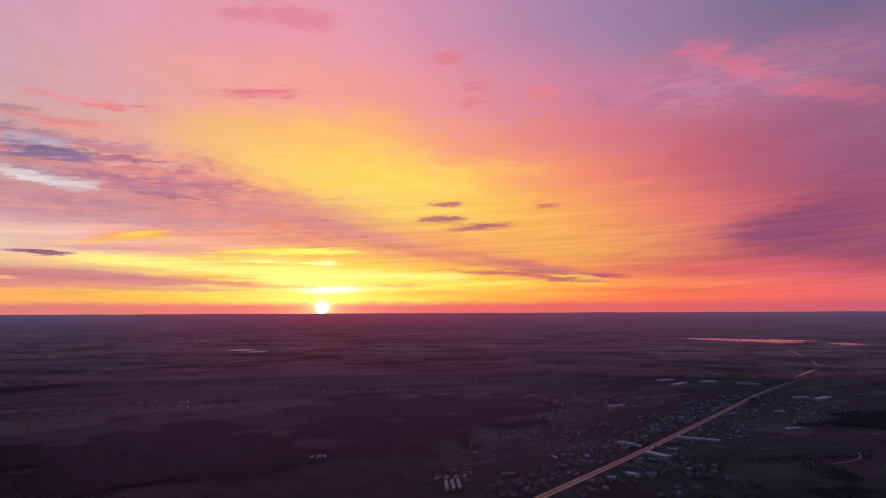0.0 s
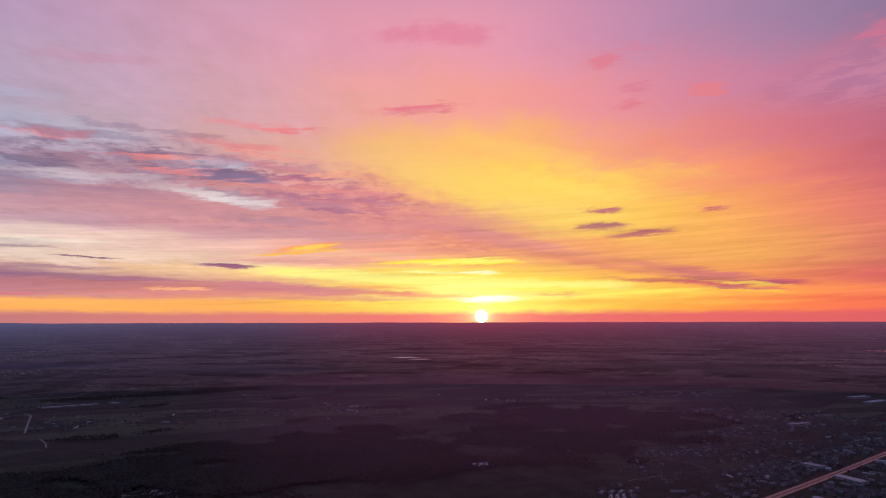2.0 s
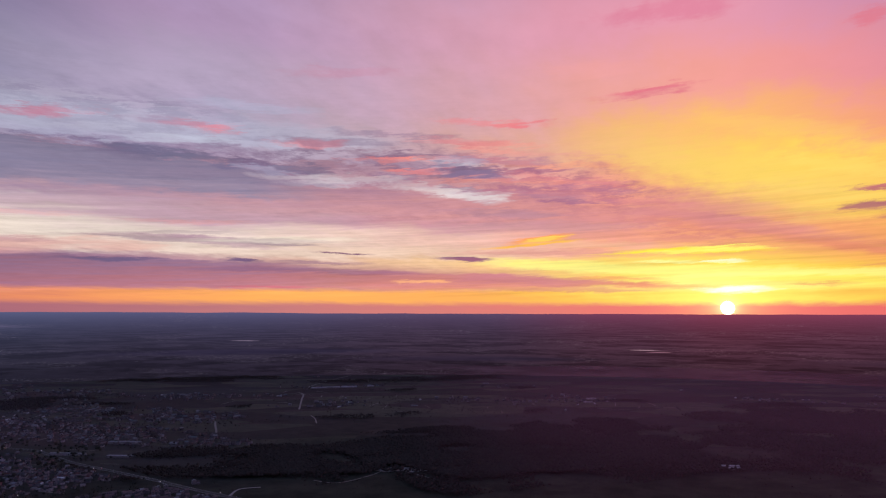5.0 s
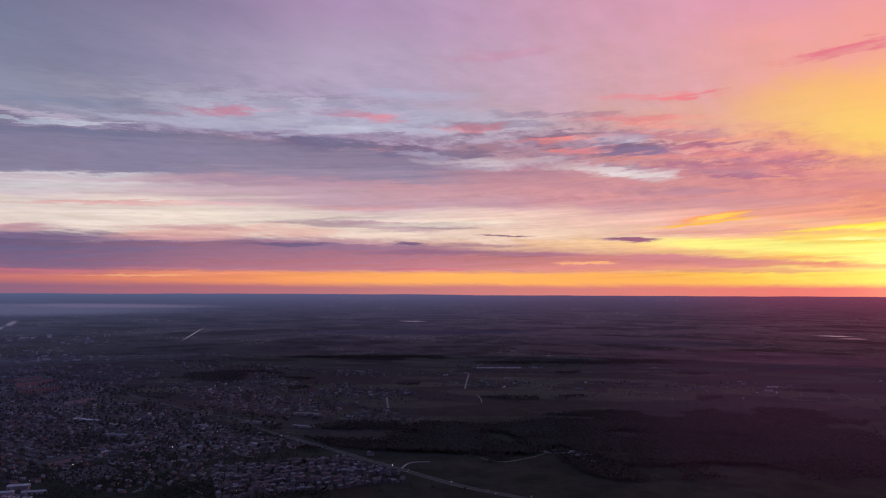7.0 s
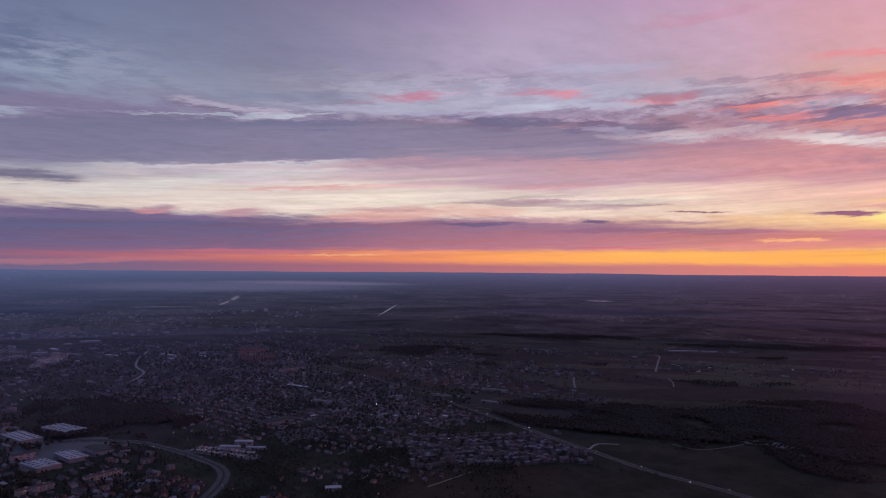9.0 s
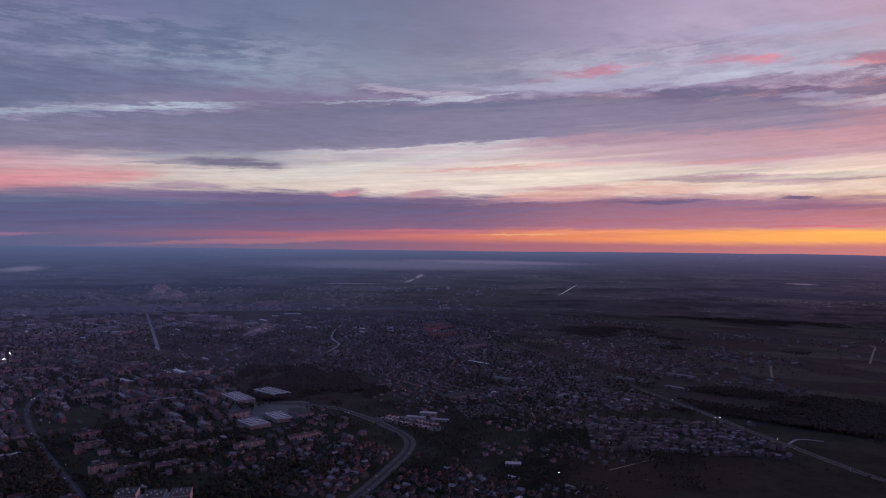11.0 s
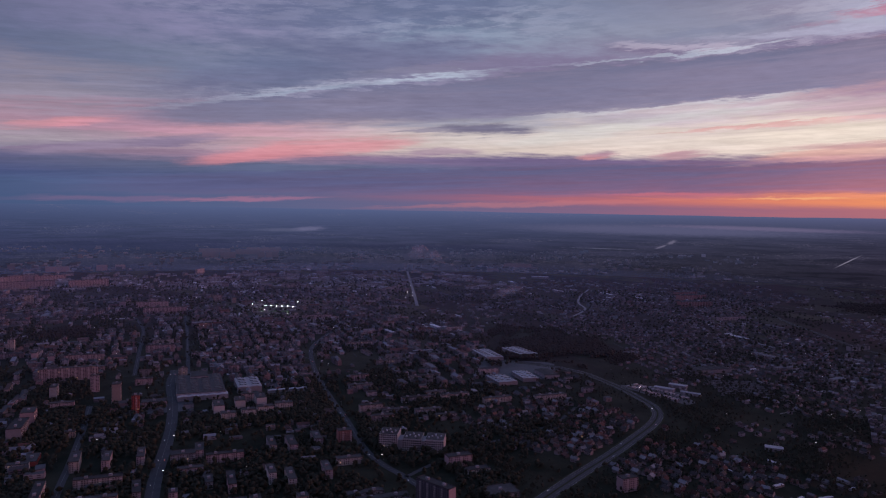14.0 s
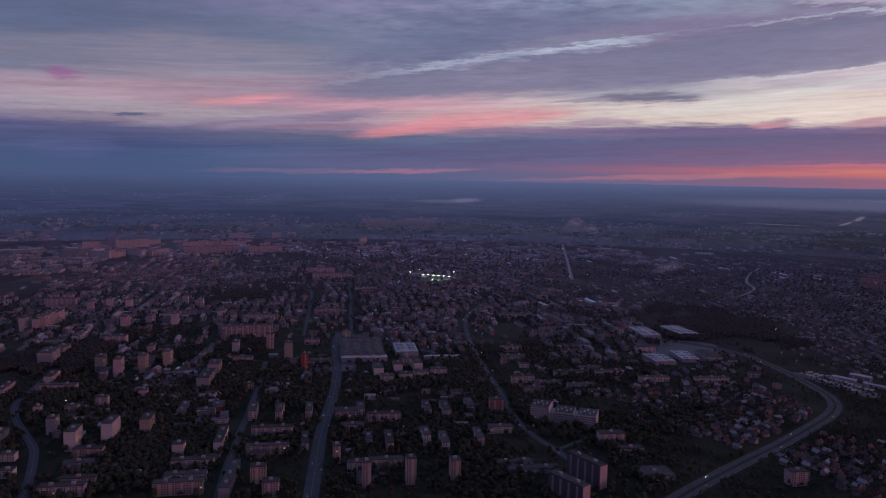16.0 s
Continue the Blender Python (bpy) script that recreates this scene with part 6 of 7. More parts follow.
mass("highway_sheds", "pale sheds and yards along the highway", ((430, 1745, 330, 120, 55), (760, 2235, 330, 140, 55), (1120, 2755, 320, 130, 55)), 48, ((9, 30), (5, 10)), (3, 5), 55, FARMASS, 0.6, 0.3, flat=0.8)
mass("field_villages", "far villages among the fields", ((-1110, 2880, 190, 110, 20), (-1350, 2650, 300, 70, 20), (-600, 4300, 260, 120, 0), (-1900, 2150, 200, 90, 50), (-2500, 2050, 300, 120, 40), (300, 3700, 300, 120, 10), (-300, 3300, 250, 60, 10), (1800, 3500, 260, 160, 20), (-2900, 2900, 300, 90, 45), (-2300, 2700, 250, 60, 40), (-1600, 3200, 200, 70, 30)), 28, ((8, 20), (7, 11)), (4, 7), 30, VILLAGE, 0.62, 0.6, flat=0.1)
mass("far_estate", "pale long panel blocks at the far edge of town", ((-3700, -1650, 200, 120, -30), (-2500, -2300, 250, 100, -35)), 70, ((60, 130), (12, 14)), (16, 30), G + 64, ESTATE, 0.8, flat=1.0, spread=3.0)



# ---- the town goes on up the far rim, with haze mixed into its colour ----
# walls that glow partly in the haze colour, more so higher up the rim
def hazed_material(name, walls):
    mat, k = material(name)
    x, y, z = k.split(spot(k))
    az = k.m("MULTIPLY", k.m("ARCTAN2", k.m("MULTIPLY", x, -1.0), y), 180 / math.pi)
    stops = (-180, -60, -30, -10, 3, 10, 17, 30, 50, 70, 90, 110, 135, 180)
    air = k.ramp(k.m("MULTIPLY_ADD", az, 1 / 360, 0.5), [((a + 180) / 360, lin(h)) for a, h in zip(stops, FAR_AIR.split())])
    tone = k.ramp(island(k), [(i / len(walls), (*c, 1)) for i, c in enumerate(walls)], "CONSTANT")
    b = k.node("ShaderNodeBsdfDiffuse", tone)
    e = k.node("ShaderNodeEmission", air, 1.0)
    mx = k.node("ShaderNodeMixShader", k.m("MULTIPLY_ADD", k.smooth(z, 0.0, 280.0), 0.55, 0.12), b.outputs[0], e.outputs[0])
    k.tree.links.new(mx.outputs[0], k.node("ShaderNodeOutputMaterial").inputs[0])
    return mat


def rim_blocks(name, label, az, far, width, depth, height, mat):
    """Blocks on the rising rim, at azimuths and true distances."""
    R, Z = np.array(RIM).T
    reach = EYE_Z * R / (EYE_Z - Z)
    r, z = np.interp(far, reach, R), np.interp(far, reach, Z)
    s = r / far
    a = np.radians(az)
    c, q = np.cos(a), np.sin(a)
    n = len(az)
    V = np.zeros((n, 8, 3))
    for i, (u, v, w) in enumerate(((-1, -1, 0), (1, -1, 0), (1, 1, 0), (-1, 1, 0), (-1, -1, 1), (1, -1, 1), (1, 1, 1), (-1, 1, 1))):
        side, back = u * width * s / 2, v * depth * s / 2
        V[:, i] = np.stack([-q * (r + back) + c * side, c * (r + back) + q * side, z - 6 + w * (height * s + 6)], 1)
    F = np.array([(0, 1, 5, 4), (1, 2, 6, 5), (2, 3, 7, 6), (3, 0, 4, 7), (4, 5, 6, 7)])
    F = (F[None] + 8 * np.arange(n)[:, None, None]).reshape(-1, 4)
    return tagged(bulk(name, V.reshape(-1, 3), F, mat), label, "buildings", kind="stuff")


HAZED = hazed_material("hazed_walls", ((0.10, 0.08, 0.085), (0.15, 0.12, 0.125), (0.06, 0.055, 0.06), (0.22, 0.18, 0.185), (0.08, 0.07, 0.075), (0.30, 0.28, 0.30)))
n = 2600
az, far = 70 + 72 * rng.random(n) ** 0.8, 4250 + 2700 * rng.random(n) ** 1.7
grouped = np.sin(az * 0.9 + far * 0.0021) + np.sin(az * 0.37 - far * 0.0033 + 2) + rng.normal(0, 0.4, n) > -0.1
az, far = az[grouped], far[grouped]
n = len(az)
rim_blocks("far_roofs", "far roofs and walls of the town, with haze mixed into their colour", az, far, rng.uniform(8, 44, n), rng.uniform(8, 14, n), rng.uniform(3, 9, n) + 14 * (rng.random(n) < 0.06), HAZED)
slabs = np.array([(112.7, 5399, 118, 40), (111.4, 5299, 108, 40), (109.9, 5744, 191, 34), (108.9, 5359, 49, 38), (108.3, 5374, 45, 38), (107.8, 5390, 45, 39), (112.4, 5981, 245, 28), (108.7, 6097, 283, 29),
                  (123.2, 4260, 109, 27), (120.3, 4290, 55, 30), (119.1, 4320, 49, 27), (88.3, 4679, 179, 22), (90.3, 4260, 70, 20)])
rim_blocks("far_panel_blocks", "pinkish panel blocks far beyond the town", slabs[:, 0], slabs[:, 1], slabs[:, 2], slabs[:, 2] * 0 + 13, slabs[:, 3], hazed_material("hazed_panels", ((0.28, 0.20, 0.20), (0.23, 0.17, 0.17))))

PALEROOF = mass_material("bright_sheet_roofs", ((0.30, 0.30, 0.32), (0.84, 0.84, 0.86), (0.25, 0.25, 0.27), (0.66, 0.64, 0.65)), ((0.36, 0.35, 0.36), (0.28, 0.27, 0.27)))
mass("pale_sheds", "pale sheet roofs of sheds, garages and vans", ((-1850, -700, 480, 260, G), (-2500, -900, 550, 650, G), (-1450, -1400, 350, 300, G), (-3500, -1100, 550, 900, G), (-1640, 760, 240, 190, 20), (-2300, 760, 420, 180, 5), (-2900, 700, 400, 330, 5), (-2300, -100, 300, 200, 10), (-3400, 400, 400, 400, 5), (-2700, 1300, 300, 160, 5), (-1300, -420, 260, 160, G), (-1000, 390, 140, 90, 30), (-1000, -800, 260, 220, G)), 62, ((6, 22), (3, 6)), (2.2, 3.6), G, PALEROOF, 0.95, 0.4, flat=0.6)
mass("long_halls", "long low workshops and depots with pale roofs", ((-2700, -1300, 600, 700, G), (-3400, -1000, 600, 900, G), (-3300, 300, 600, 500, 5), (-2300, -300, 500, 350, G), (-2000, 900, 500, 300, 5)), 105, ((28, 95), (9, 18)), (4, 8), G, PALEROOF, 0.42, 0.4, flat=0.9, cross=0.15)
mass("farm_sheds", "pale long farm sheds and glasshouses in the fields", ((200, 1900, 300, 450, -20), (700, 2300, 420, 330, 40), (1250, 2800, 300, 320, 30), (500, 2850, 450, 260, 20), (-1080, 2600, 420, 130, 25), (-1650, 2400, 420, 130, 40), (-2050, 2350, 350, 130, 45), (-1600, 3250, 300, 120, 30), (-700, 3300, 500, 200, 10), (600, 3500, 500, 200, 10), (-2500, 2050, 300, 120, 40)), 62, ((8, 34), (4, 7)), (2.2, 4), 20, PALEROOF, 0.17, 0.7, flat=0.5)


def terraces():
    """Straight rows of terraced houses with red-brown roofs, gable by gable."""
    xy = []
    c, s = math.cos(radians(66)), math.sin(radians(66))
    for i in range(-21, 22):
        for j in range(-5, 6):
            u, v = i * 8.2 + rng.normal(0, 0.7), j * 23 + 7 * math.sin(i * 0.31 + j * 1.7) + rng.normal(0, 1.2)
            if (i * 3 + j * 5) % 13 > 1 and rng.random() < 0.85:
                xy.append((-1205 + u * c - v * s, 820 + u * s + v * c))
    xy = np.array(xy)
    xy = xy[free(xy, 2)]
    return gables("terraced_houses", "rows of terraced houses with red-brown roofs", xy, ((7, 9.5), (6.5, 9)), (4, 7.5), 66, TERRACE, flat=0.15, spread=4)


COTTAGE = mass_material("cottage_roofs_and_walls", ((0.07, 0.05, 0.046), (0.06, 0.055, 0.055), (0.10, 0.06, 0.055), (0.16, 0.155, 0.16)), ((0.20, 0.19, 0.19), (0.13, 0.12, 0.12)))
TERRACE = mass_material("terrace_roofs_and_walls", ((0.17, 0.12, 0.12), (0.11, 0.08, 0.078), (0.20, 0.14, 0.14), (0.26, 0.25, 0.27)), ((0.24, 0.22, 0.23), (0.14, 0.13, 0.14), (0.19, 0.17, 0.17)))
terraces()


def strips(name, label, zones, step, length, width, turn, mat, keep):
    """Short pale paths, drives and lanes as one mesh."""
    xy = np.concatenate([scatter(z, step) for z in zones])
    xy = xy[rng.random(len(xy)) < keep]
    n = len(xy)
    l, w = rng.uniform(*length, n) / 2, rng.uniform(*width, n) / 2
    a = np.radians(turn + rng.normal(0, 12, n) + 90 * (rng.random(n) < 0.5))
    c, s = np.cos(a), np.sin(a)
    V = np.zeros((n, 4, 3))
    for i, (u, v) in enumerate(((-1, -1), (1, -1), (1, 1), (-1, 1))):
        V[:, i] = np.stack([xy[:, 0] + u * l * c - v * w * s, xy[:, 1] + u * l * s + v * w * c, 0.08 + 0.1 * rng.random(n)], 1)
    ob = bulk(name, V.reshape(-1, 3), np.arange(4 * n).reshape(-1, 4), mat)
    return tagged(ob, label, "paths", kind="stuff")


strips("field_paths", "narrow pale dirt paths through fields and villages", ((500, 2400, 700, 700, 30), (-1300, 2600, 900, 300, 30), (-2300, 2300, 500, 300, 40), (-2400, 1000, 900, 400, 5), (-1150, 700, 250, 300, 20)), 120, (30, 130), (2.0, 3.5), 25, DUST, 0.6)
strips("yard_paths", "grey drives and yards between the houses", ((-1850, -700, 600, 500, G), (-2600, -900, 800, 800, G), (-2400, 500, 800, 500, 5)), 70, (25, 90), (2.2, 3.6), G, ASPHALT, 0.4)
mass("garden_cottages", "small cottages in gardens by the curved road", ((-1000, 390, 150, 100, 30), (-1130, 600, 90, 60, 60)), 21, ((6, 10), (5, 8)), (2.6, 4.6), 30, COTTAGE, 0.6, 0.4, flat=0.1)


# ---- trees ----
def leaf_material(name, a, b):
    mat, k = material(name)
    r = island(k)
    grit = k.noise(spot(k), 0.9, 4.0)
    c = k.mix(k.m("MULTIPLY_ADD", grit, 0.5, k.m("MULTIPLY", r, 0.6)), (*a, 1), (*b, 1))
    finish(k, c, 0.9, 0.0, grit, 0.3, 0.1)
    return mat


LEAF = leaf_material("leaves", (0.030, 0.033, 0.023), (0.056, 0.056, 0.038))
WOODLEAF = leaf_material("forest_leaves", (0.040, 0.032, 0.026), (0.064, 0.050, 0.040))
BARK = painted("bark", (0.05, 0.04, 0.03), (0.09, 0.07, 0.055), 2.0, 0.95)
t = (1 + 5 ** 0.5) / 2
ICO = np.array([(-1, t, 0), (1, t, 0), (-1, -t, 0), (1, -t, 0), (0, -1, t), (0, 1, t), (0, -1, -t), (0, 1, -t), (t, 0, -1), (t, 0, 1), (-t, 0, -1), (-t, 0, 1)]) / 1.9
ICO_F = np.array([(0, 11, 5), (0, 5, 1), (0, 1, 7), (0, 7, 10), (0, 10, 11), (1, 5, 9), (5, 11, 4), (11, 10, 2), (10, 7, 6), (7, 1, 8),
                  (3, 9, 4), (3, 4, 2), (3, 2, 6), (3, 6, 8), (3, 8, 9), (4, 9, 5), (2, 4, 11), (6, 2, 10), (8, 6, 7), (9, 8, 1)])


def clumps(centres, radii, flatness=0.85):
    """Ragged leaf clumps at many places."""
    n = len(centres)
    V = ICO[None] * (1 + rng.uniform(-0.32, 0.32, (n, 12, 1)))
    a = rng.uniform(0, 6.28, n)
    c, s = np.cos(a)[:, None], np.sin(a)[:, None]
    V = np.stack([V[:, :, 0] * c - V[:, :, 1] * s, V[:, :, 0] * s + V[:, :, 1] * c, V[:, :, 2] * flatness], 2)
    V = V * radii[:, None, None] + centres[:, None, :]
    F = (ICO_F[None] + 12 * np.arange(n)[:, None, None]).reshape(-1, 3)
    return V.reshape(-1, 3), F


RING = np.arange(5) * 2 * np.pi / 5
DOME = np.array([(math.cos(a) * 0.86, math.sin(a) * 0.86, -0.62) for a in RING] + [(math.cos(a + 0.6), math.sin(a + 0.6), 0.16) for a in RING] + [(0, 0, 0.95)])
DOME_F = np.array([f for i in range(5) for f in ((i, (i + 1) % 5, 5 + i), ((i + 1) % 5, 5 + (i + 1) % 5, 5 + i), (5 + i, 5 + (i + 1) % 5, 10))])


def domes(centres, radii, jitter=0.26):
    """Ragged round tops of crowns at many places."""
    n = len(centres)
    V = DOME[None] * (1 + rng.uniform(-jitter, jitter, (n, 11, 1)))
    a = rng.uniform(0, 6.28, n)
    c, s = np.cos(a)[:, None], np.sin(a)[:, None]
    V = np.stack([V[:, :, 0] * c - V[:, :, 1] * s, V[:, :, 0] * s + V[:, :, 1] * c, V[:, :, 2] * 0.95], 2)
    V = V * radii[:, None, None] + centres[:, None, :]
    return V.reshape(-1, 3), (DOME_F[None] + 11 * np.arange(n)[:, None, None]).reshape(-1, 3)


def canopy(name, label, xy, height, mat, inner):
    """A closed forest: crowns that touch, with low margins."""
    h = rng.uniform(*height, len(xy)) + 1.5 * np.sin(xy[:, 0] * 0.03 + 2 * np.sin(xy[:, 1] * 0.02))
    h = h * np.where(inner, 1.0, rng.uniform(0.3, 0.95, len(xy)))
    r = np.maximum(h, 6.5) * rng.uniform(0.26, 0.40, len(xy))
    V, F = domes(np.c_[xy, h - r * 0.95], r, 0.2)
    return tagged(bulk(name, V, F, mat, smooth=True), label, "trees", kind="stuff")


def trees(name, label, xy, height, mat, blobs=2):
    """A mass of trees: each a few clumps over a thin trunk."""
    n = len(xy)
    h = rng.uniform(*height, n)
    C, R = [], []
    for b in range(blobs):
        r = h * rng.uniform(0.20, 0.30, n) * (1.25 if blobs == 1 else 1 if blobs < 4 else 0.72)
        off = rng.normal(0, 0.13 if blobs < 4 else 0.17, (n, 2)) * h[:, None]
        z = h * (0.72 if b == 0 else rng.uniform(0.38, 0.62, n))
        C.append(np.c_[xy + off * (b > 0), z])
        R.append(r)
    V, F = domes(np.concatenate(C), np.concatenate(R))
    w = 0.02 * h
    T = np.zeros((n, 6, 3))
    for i in range(3):
        ca, sa = math.cos(i * 2.1), math.sin(i * 2.1)
        T[:, i] = np.c_[xy[:, 0] + w * ca, xy[:, 1] + w * sa, h * 0]
        T[:, i + 3] = np.c_[xy[:, 0] + w * ca * 0.5, xy[:, 1] + w * sa * 0.5, h * 0.5]
    TF = np.array([(0, 1, 4), (0, 4, 3), (1, 2, 5), (1, 5, 4), (2, 0, 3), (2, 3, 5)])
    TF = (TF[None] + len(V) + 6 * np.arange(n)[:, None, None]).reshape(-1, 3)
    ob = bulk(name, np.concatenate([V, T.reshape(-1, 3)]), np.concatenate([F, TF]), mat, smooth=True)
    return tagged(ob, label, "trees", kind="stuff")


for i, w in enumerate(WOODS):
    far = math.hypot(w[0], w[1])
    xy = scatter(w, 5.8 if far < 2000 else 7.5 if far < 3000 else 11)
    # ragged margins and small glades
    g = np.sin(xy[:, 0] * 0.017 + 3 * np.sin(xy[:, 1] * 0.009)) + np.sin(xy[:, 1] * 0.019 + 3 * np.sin(xy[:, 0] * 0.007)) + rng.normal(0, 0.25, len(xy))
    core = inside(xy, (w[0], w[1], w[2] * 0.72, w[3] * 0.72, w[4]))
    keep = clear(xy) & free(xy, -2.0) & (g > np.where(core, -1.45, -0.1))
    xy, core = xy[keep], core[keep] & (g[keep] > -1.0)
    canopy("forest", "dark dense mixed forest in a level plain", xy, (8.5, 13), WOODLEAF, core)


def groves(label, zones, step, keep, height, blobs=3, extra=-6.0, leaf=LEAF):
    xy = np.concatenate([scatter(z, step) for z in zones])
    # trees stand in loose groups
    g = np.sin(xy[:, 0] * 0.021 + 2 * np.sin(xy[:, 1] * 0.013)) + np.sin(xy[:, 1] * 0.026 + 2 * np.sin(xy[:, 0] * 0.011))
    xy = xy[rng.random(len(xy)) < keep * np.clip(0.55 + 0.4 * g, 0.08, 1)]
    xy = xy[free(xy, extra)]
    return trees("grove", label, xy, height, leaf, blobs)


groves("street and garden trees between the blocks of flats", ((-930, -450, 400, 460, G), (-1200, -180, 330, 300, G), (-1000, -900, 380, 300, G), (-650, -640, 150, 130, G)), 6.8, 0.76, (6, 13), 3)
groves("garden trees of the suburb", ((-1100, 120, 260, 180, 40), (-1250, 430, 150, 180, 0), (-1600, 720, 420, 300, 20), (-1300, 250, 300, 260, 20)), 9, 0.45, (3, 8), 2)
groves("trees of the old town and its parks", ((-1750, -800, 650, 500, G), (-1500, -1350, 400, 350, G), (-1800, -180, 350, 220, G)), 13, 0.75, (7, 14), 2)
groves("trees of the outer town", ((-2700, -900, 800, 900, G), (-2500, 600, 900, 600, 5)), 17, 0.7, (7, 15), 1)
groves("hedges and trees along fields and village gardens", ((500, 2200, 900, 900, 30), (-1300, 2500, 800, 300, 30), (-1150, 700, 250, 350, 0)), 15, 0.2, (4, 8), 1, leaf=WOODLEAF)
copses = tuple((rng.uniform(-3200, 2200), rng.uniform(1500, 4000), rng.uniform(40, 170), rng.uniform(18, 60), rng.uniform(0, 90)) for _ in range(46))
copses = tuple(c for c in copses if math.hypot(c[0], c[1]) < 3500)
groves("small copses and hedgerows among the fields", copses, 9, 1.4, (6, 11), 1, leaf=WOODLEAF)
groves("scrub and young trees in the meadows round the forest", ((-900, 1500, 1000, 600, 40), (-1150, 600, 260, 330, 20), (300, 1500, 700, 330, 20)), 12, 0.2, (3, 5), 1, leaf=WOODLEAF)
groves("gardens and thickets by the curved road", ((-1000, 380, 200, 120, 30), (-1150, 560, 220, 200, 20), (-1300, 330, 130, 60, 30), (-1000, 160, 260, 130, 42), (-1250, 160, 170, 110, 40), (-1420, 170, 160, 70, 20), (-1480, 430, 180, 90, 30), (-850, 70, 130, 70, 40), (-1430, 560, 200, 120, 20)), 8.0, 0.8, (3, 9), 2)
groves("trees among the houses north of the main road", ((-2250, 1500, 550, 260, 5), (-1720, 1330, 320, 180, 5), (-3100, 1700, 500, 260, 5)), 20, 0.6, (4, 9), 1, leaf=WOODLEAF)
groves("far tree rows between fields", ((-1300, 2800, 1300, 700, 30), (800, 2700, 1000, 700, 20)), 30, 0.25, (5, 9), 1, leaf=WOODLEAF)


# ---- single trees near the foot of the view ----
def tree(kind):
    root = new("tree")
    h = (9.0, 11.0, 13.0, 8.0)[kind]
    bm = bmesh.new()
    rings = []
    for j, (z, r) in enumerate(((0, 0.26), (h * 0.3, 0.19), (h * 0.6, 0.10), (h * 0.8, 0.04))):
        rings.append([bm.verts.new((r * math.cos(a * 1.05) + 0.1 * j * math.sin(kind), r * math.sin(a * 1.05), z)) for a in range(6)])
    for a, b in zip(rings, rings[1:]):
        for i in range(6):
            bm.faces.new((a[i], a[(i + 1) % 6], b[(i + 1) % 6], b[i]))
    for q in range(5):
        a, z = q * 2.4 + kind, h * (0.35 + 0.08 * q)
        tip = (math.cos(a) * h * 0.2, math.sin(a) * h * 0.2, z + h * 0.16)
        foot = [bm.verts.new((0.07 * math.cos(b * 2.1), 0.07 * math.sin(b * 2.1), z + 0.05 * b)) for b in range(3)]
        top = bm.verts.new(tip)
        for i in range(3):
            bm.faces.new((foot[i], foot[(i + 1) % 3], top))
    part("trunk", bm, BARK, root)
    n = 34
    a, e = rng.uniform(0, 6.28, n), rng.uniform(-0.7, 1.5, n)
    rad = rng.uniform(0.45, 1.0, n) * h * 0.27
    C = np.stack([np.cos(a) * np.cos(e) * rad, np.sin(a) * np.cos(e) * rad, h * 0.66 + np.sin(e) * rad * 1.15], 1)
    V, F = clumps(C, rng.uniform(0.07, 0.13, n) * h)
    bulk("crown", V, F, LEAF, root, smooth=True)
    return tagged(root, "broad-leaved tree with an uneven dark crown", "tree", "trees of the estate")


kinds = [tree(i) for i in range(4)]
xy = np.concatenate([scatter((-780, -400, 150, 260, G), 15), scatter((-930, -60, 90, 120, G), 16)])
xy = xy[free(xy, -2)]
xy = xy[rng.permutation(len(xy))[:280]]
for i, (x, y) in enumerate(xy):
    m = pose(x, y, 0, 0, 0, rng.uniform(0, 360))
    if i < 4:
        kinds[i].matrix_basis = m
    else:
        copy_thing(kinds[rng.integers(0, 4)], m)


# ---- lamps ----
def glow_material(name, colour, strength):
    mat, k = material(name)
    finish(k, (0.8, 0.8, 0.8, 1), 0.4, emit=(*colour, 1), glow=strength)
    return mat


LAMP = glow_material("street_lamp_light", (1.0, 0.84, 0.70), 22.0)
FLOOD = glow_material("floodlight", (0.92, 1.0, 0.93), 7.0)
HEAD = glow_material("headlight", (1.0, 0.93, 0.8), 7.0)
TAIL = glow_material("tail_light", (1.0, 0.05, 0.03), 3.0)


def street_lamp():
    root = new("street_lamp")
    bm = bmesh.new()
    bmesh.ops.create_cone(bm, segments=6, radius1=0.12, radius2=0.07, depth=8.5, cap_ends=True, matrix=Matrix.Translation((0, 0, 4.25)))
    part("pole", bm, STEEL, root)
    bm = bmesh.new()
    box(bm, 0, 1.8, -0.05, 0.05, 8.4, 8.5)
    part("arm", bm, STEEL, root)
    bm = bmesh.new()
    box(bm, 1.3, 2.2, -0.22, 0.22, 8.2, 8.38, 0.03)
    part("lantern", bm, LAMP, root, "lit warm lantern")
    return tagged(root, "steel street lamp with a lit warm lantern", "street lamp", "street lamps")


first = None
for line, step, side in ((ROADS[3][0], 14, 10), (ROADS[4][0], 12, 9), (ROADS[5][0], 12, 11), (ROADS[1][0], 14, 13)):
    edge = offset(line, side)
    for i in range(3, len(edge) - 1, step // 3 if side == 10 else step):
        x, y = edge[i]
        m = pose(x, y, 0, 0, 0, math.degrees(math.atan2(*(line[i] - edge[i])[::-1])))
        if first is None:
            first = street_lamp()
            first.matrix_basis = m
        else:
            copy_thing(first, m)


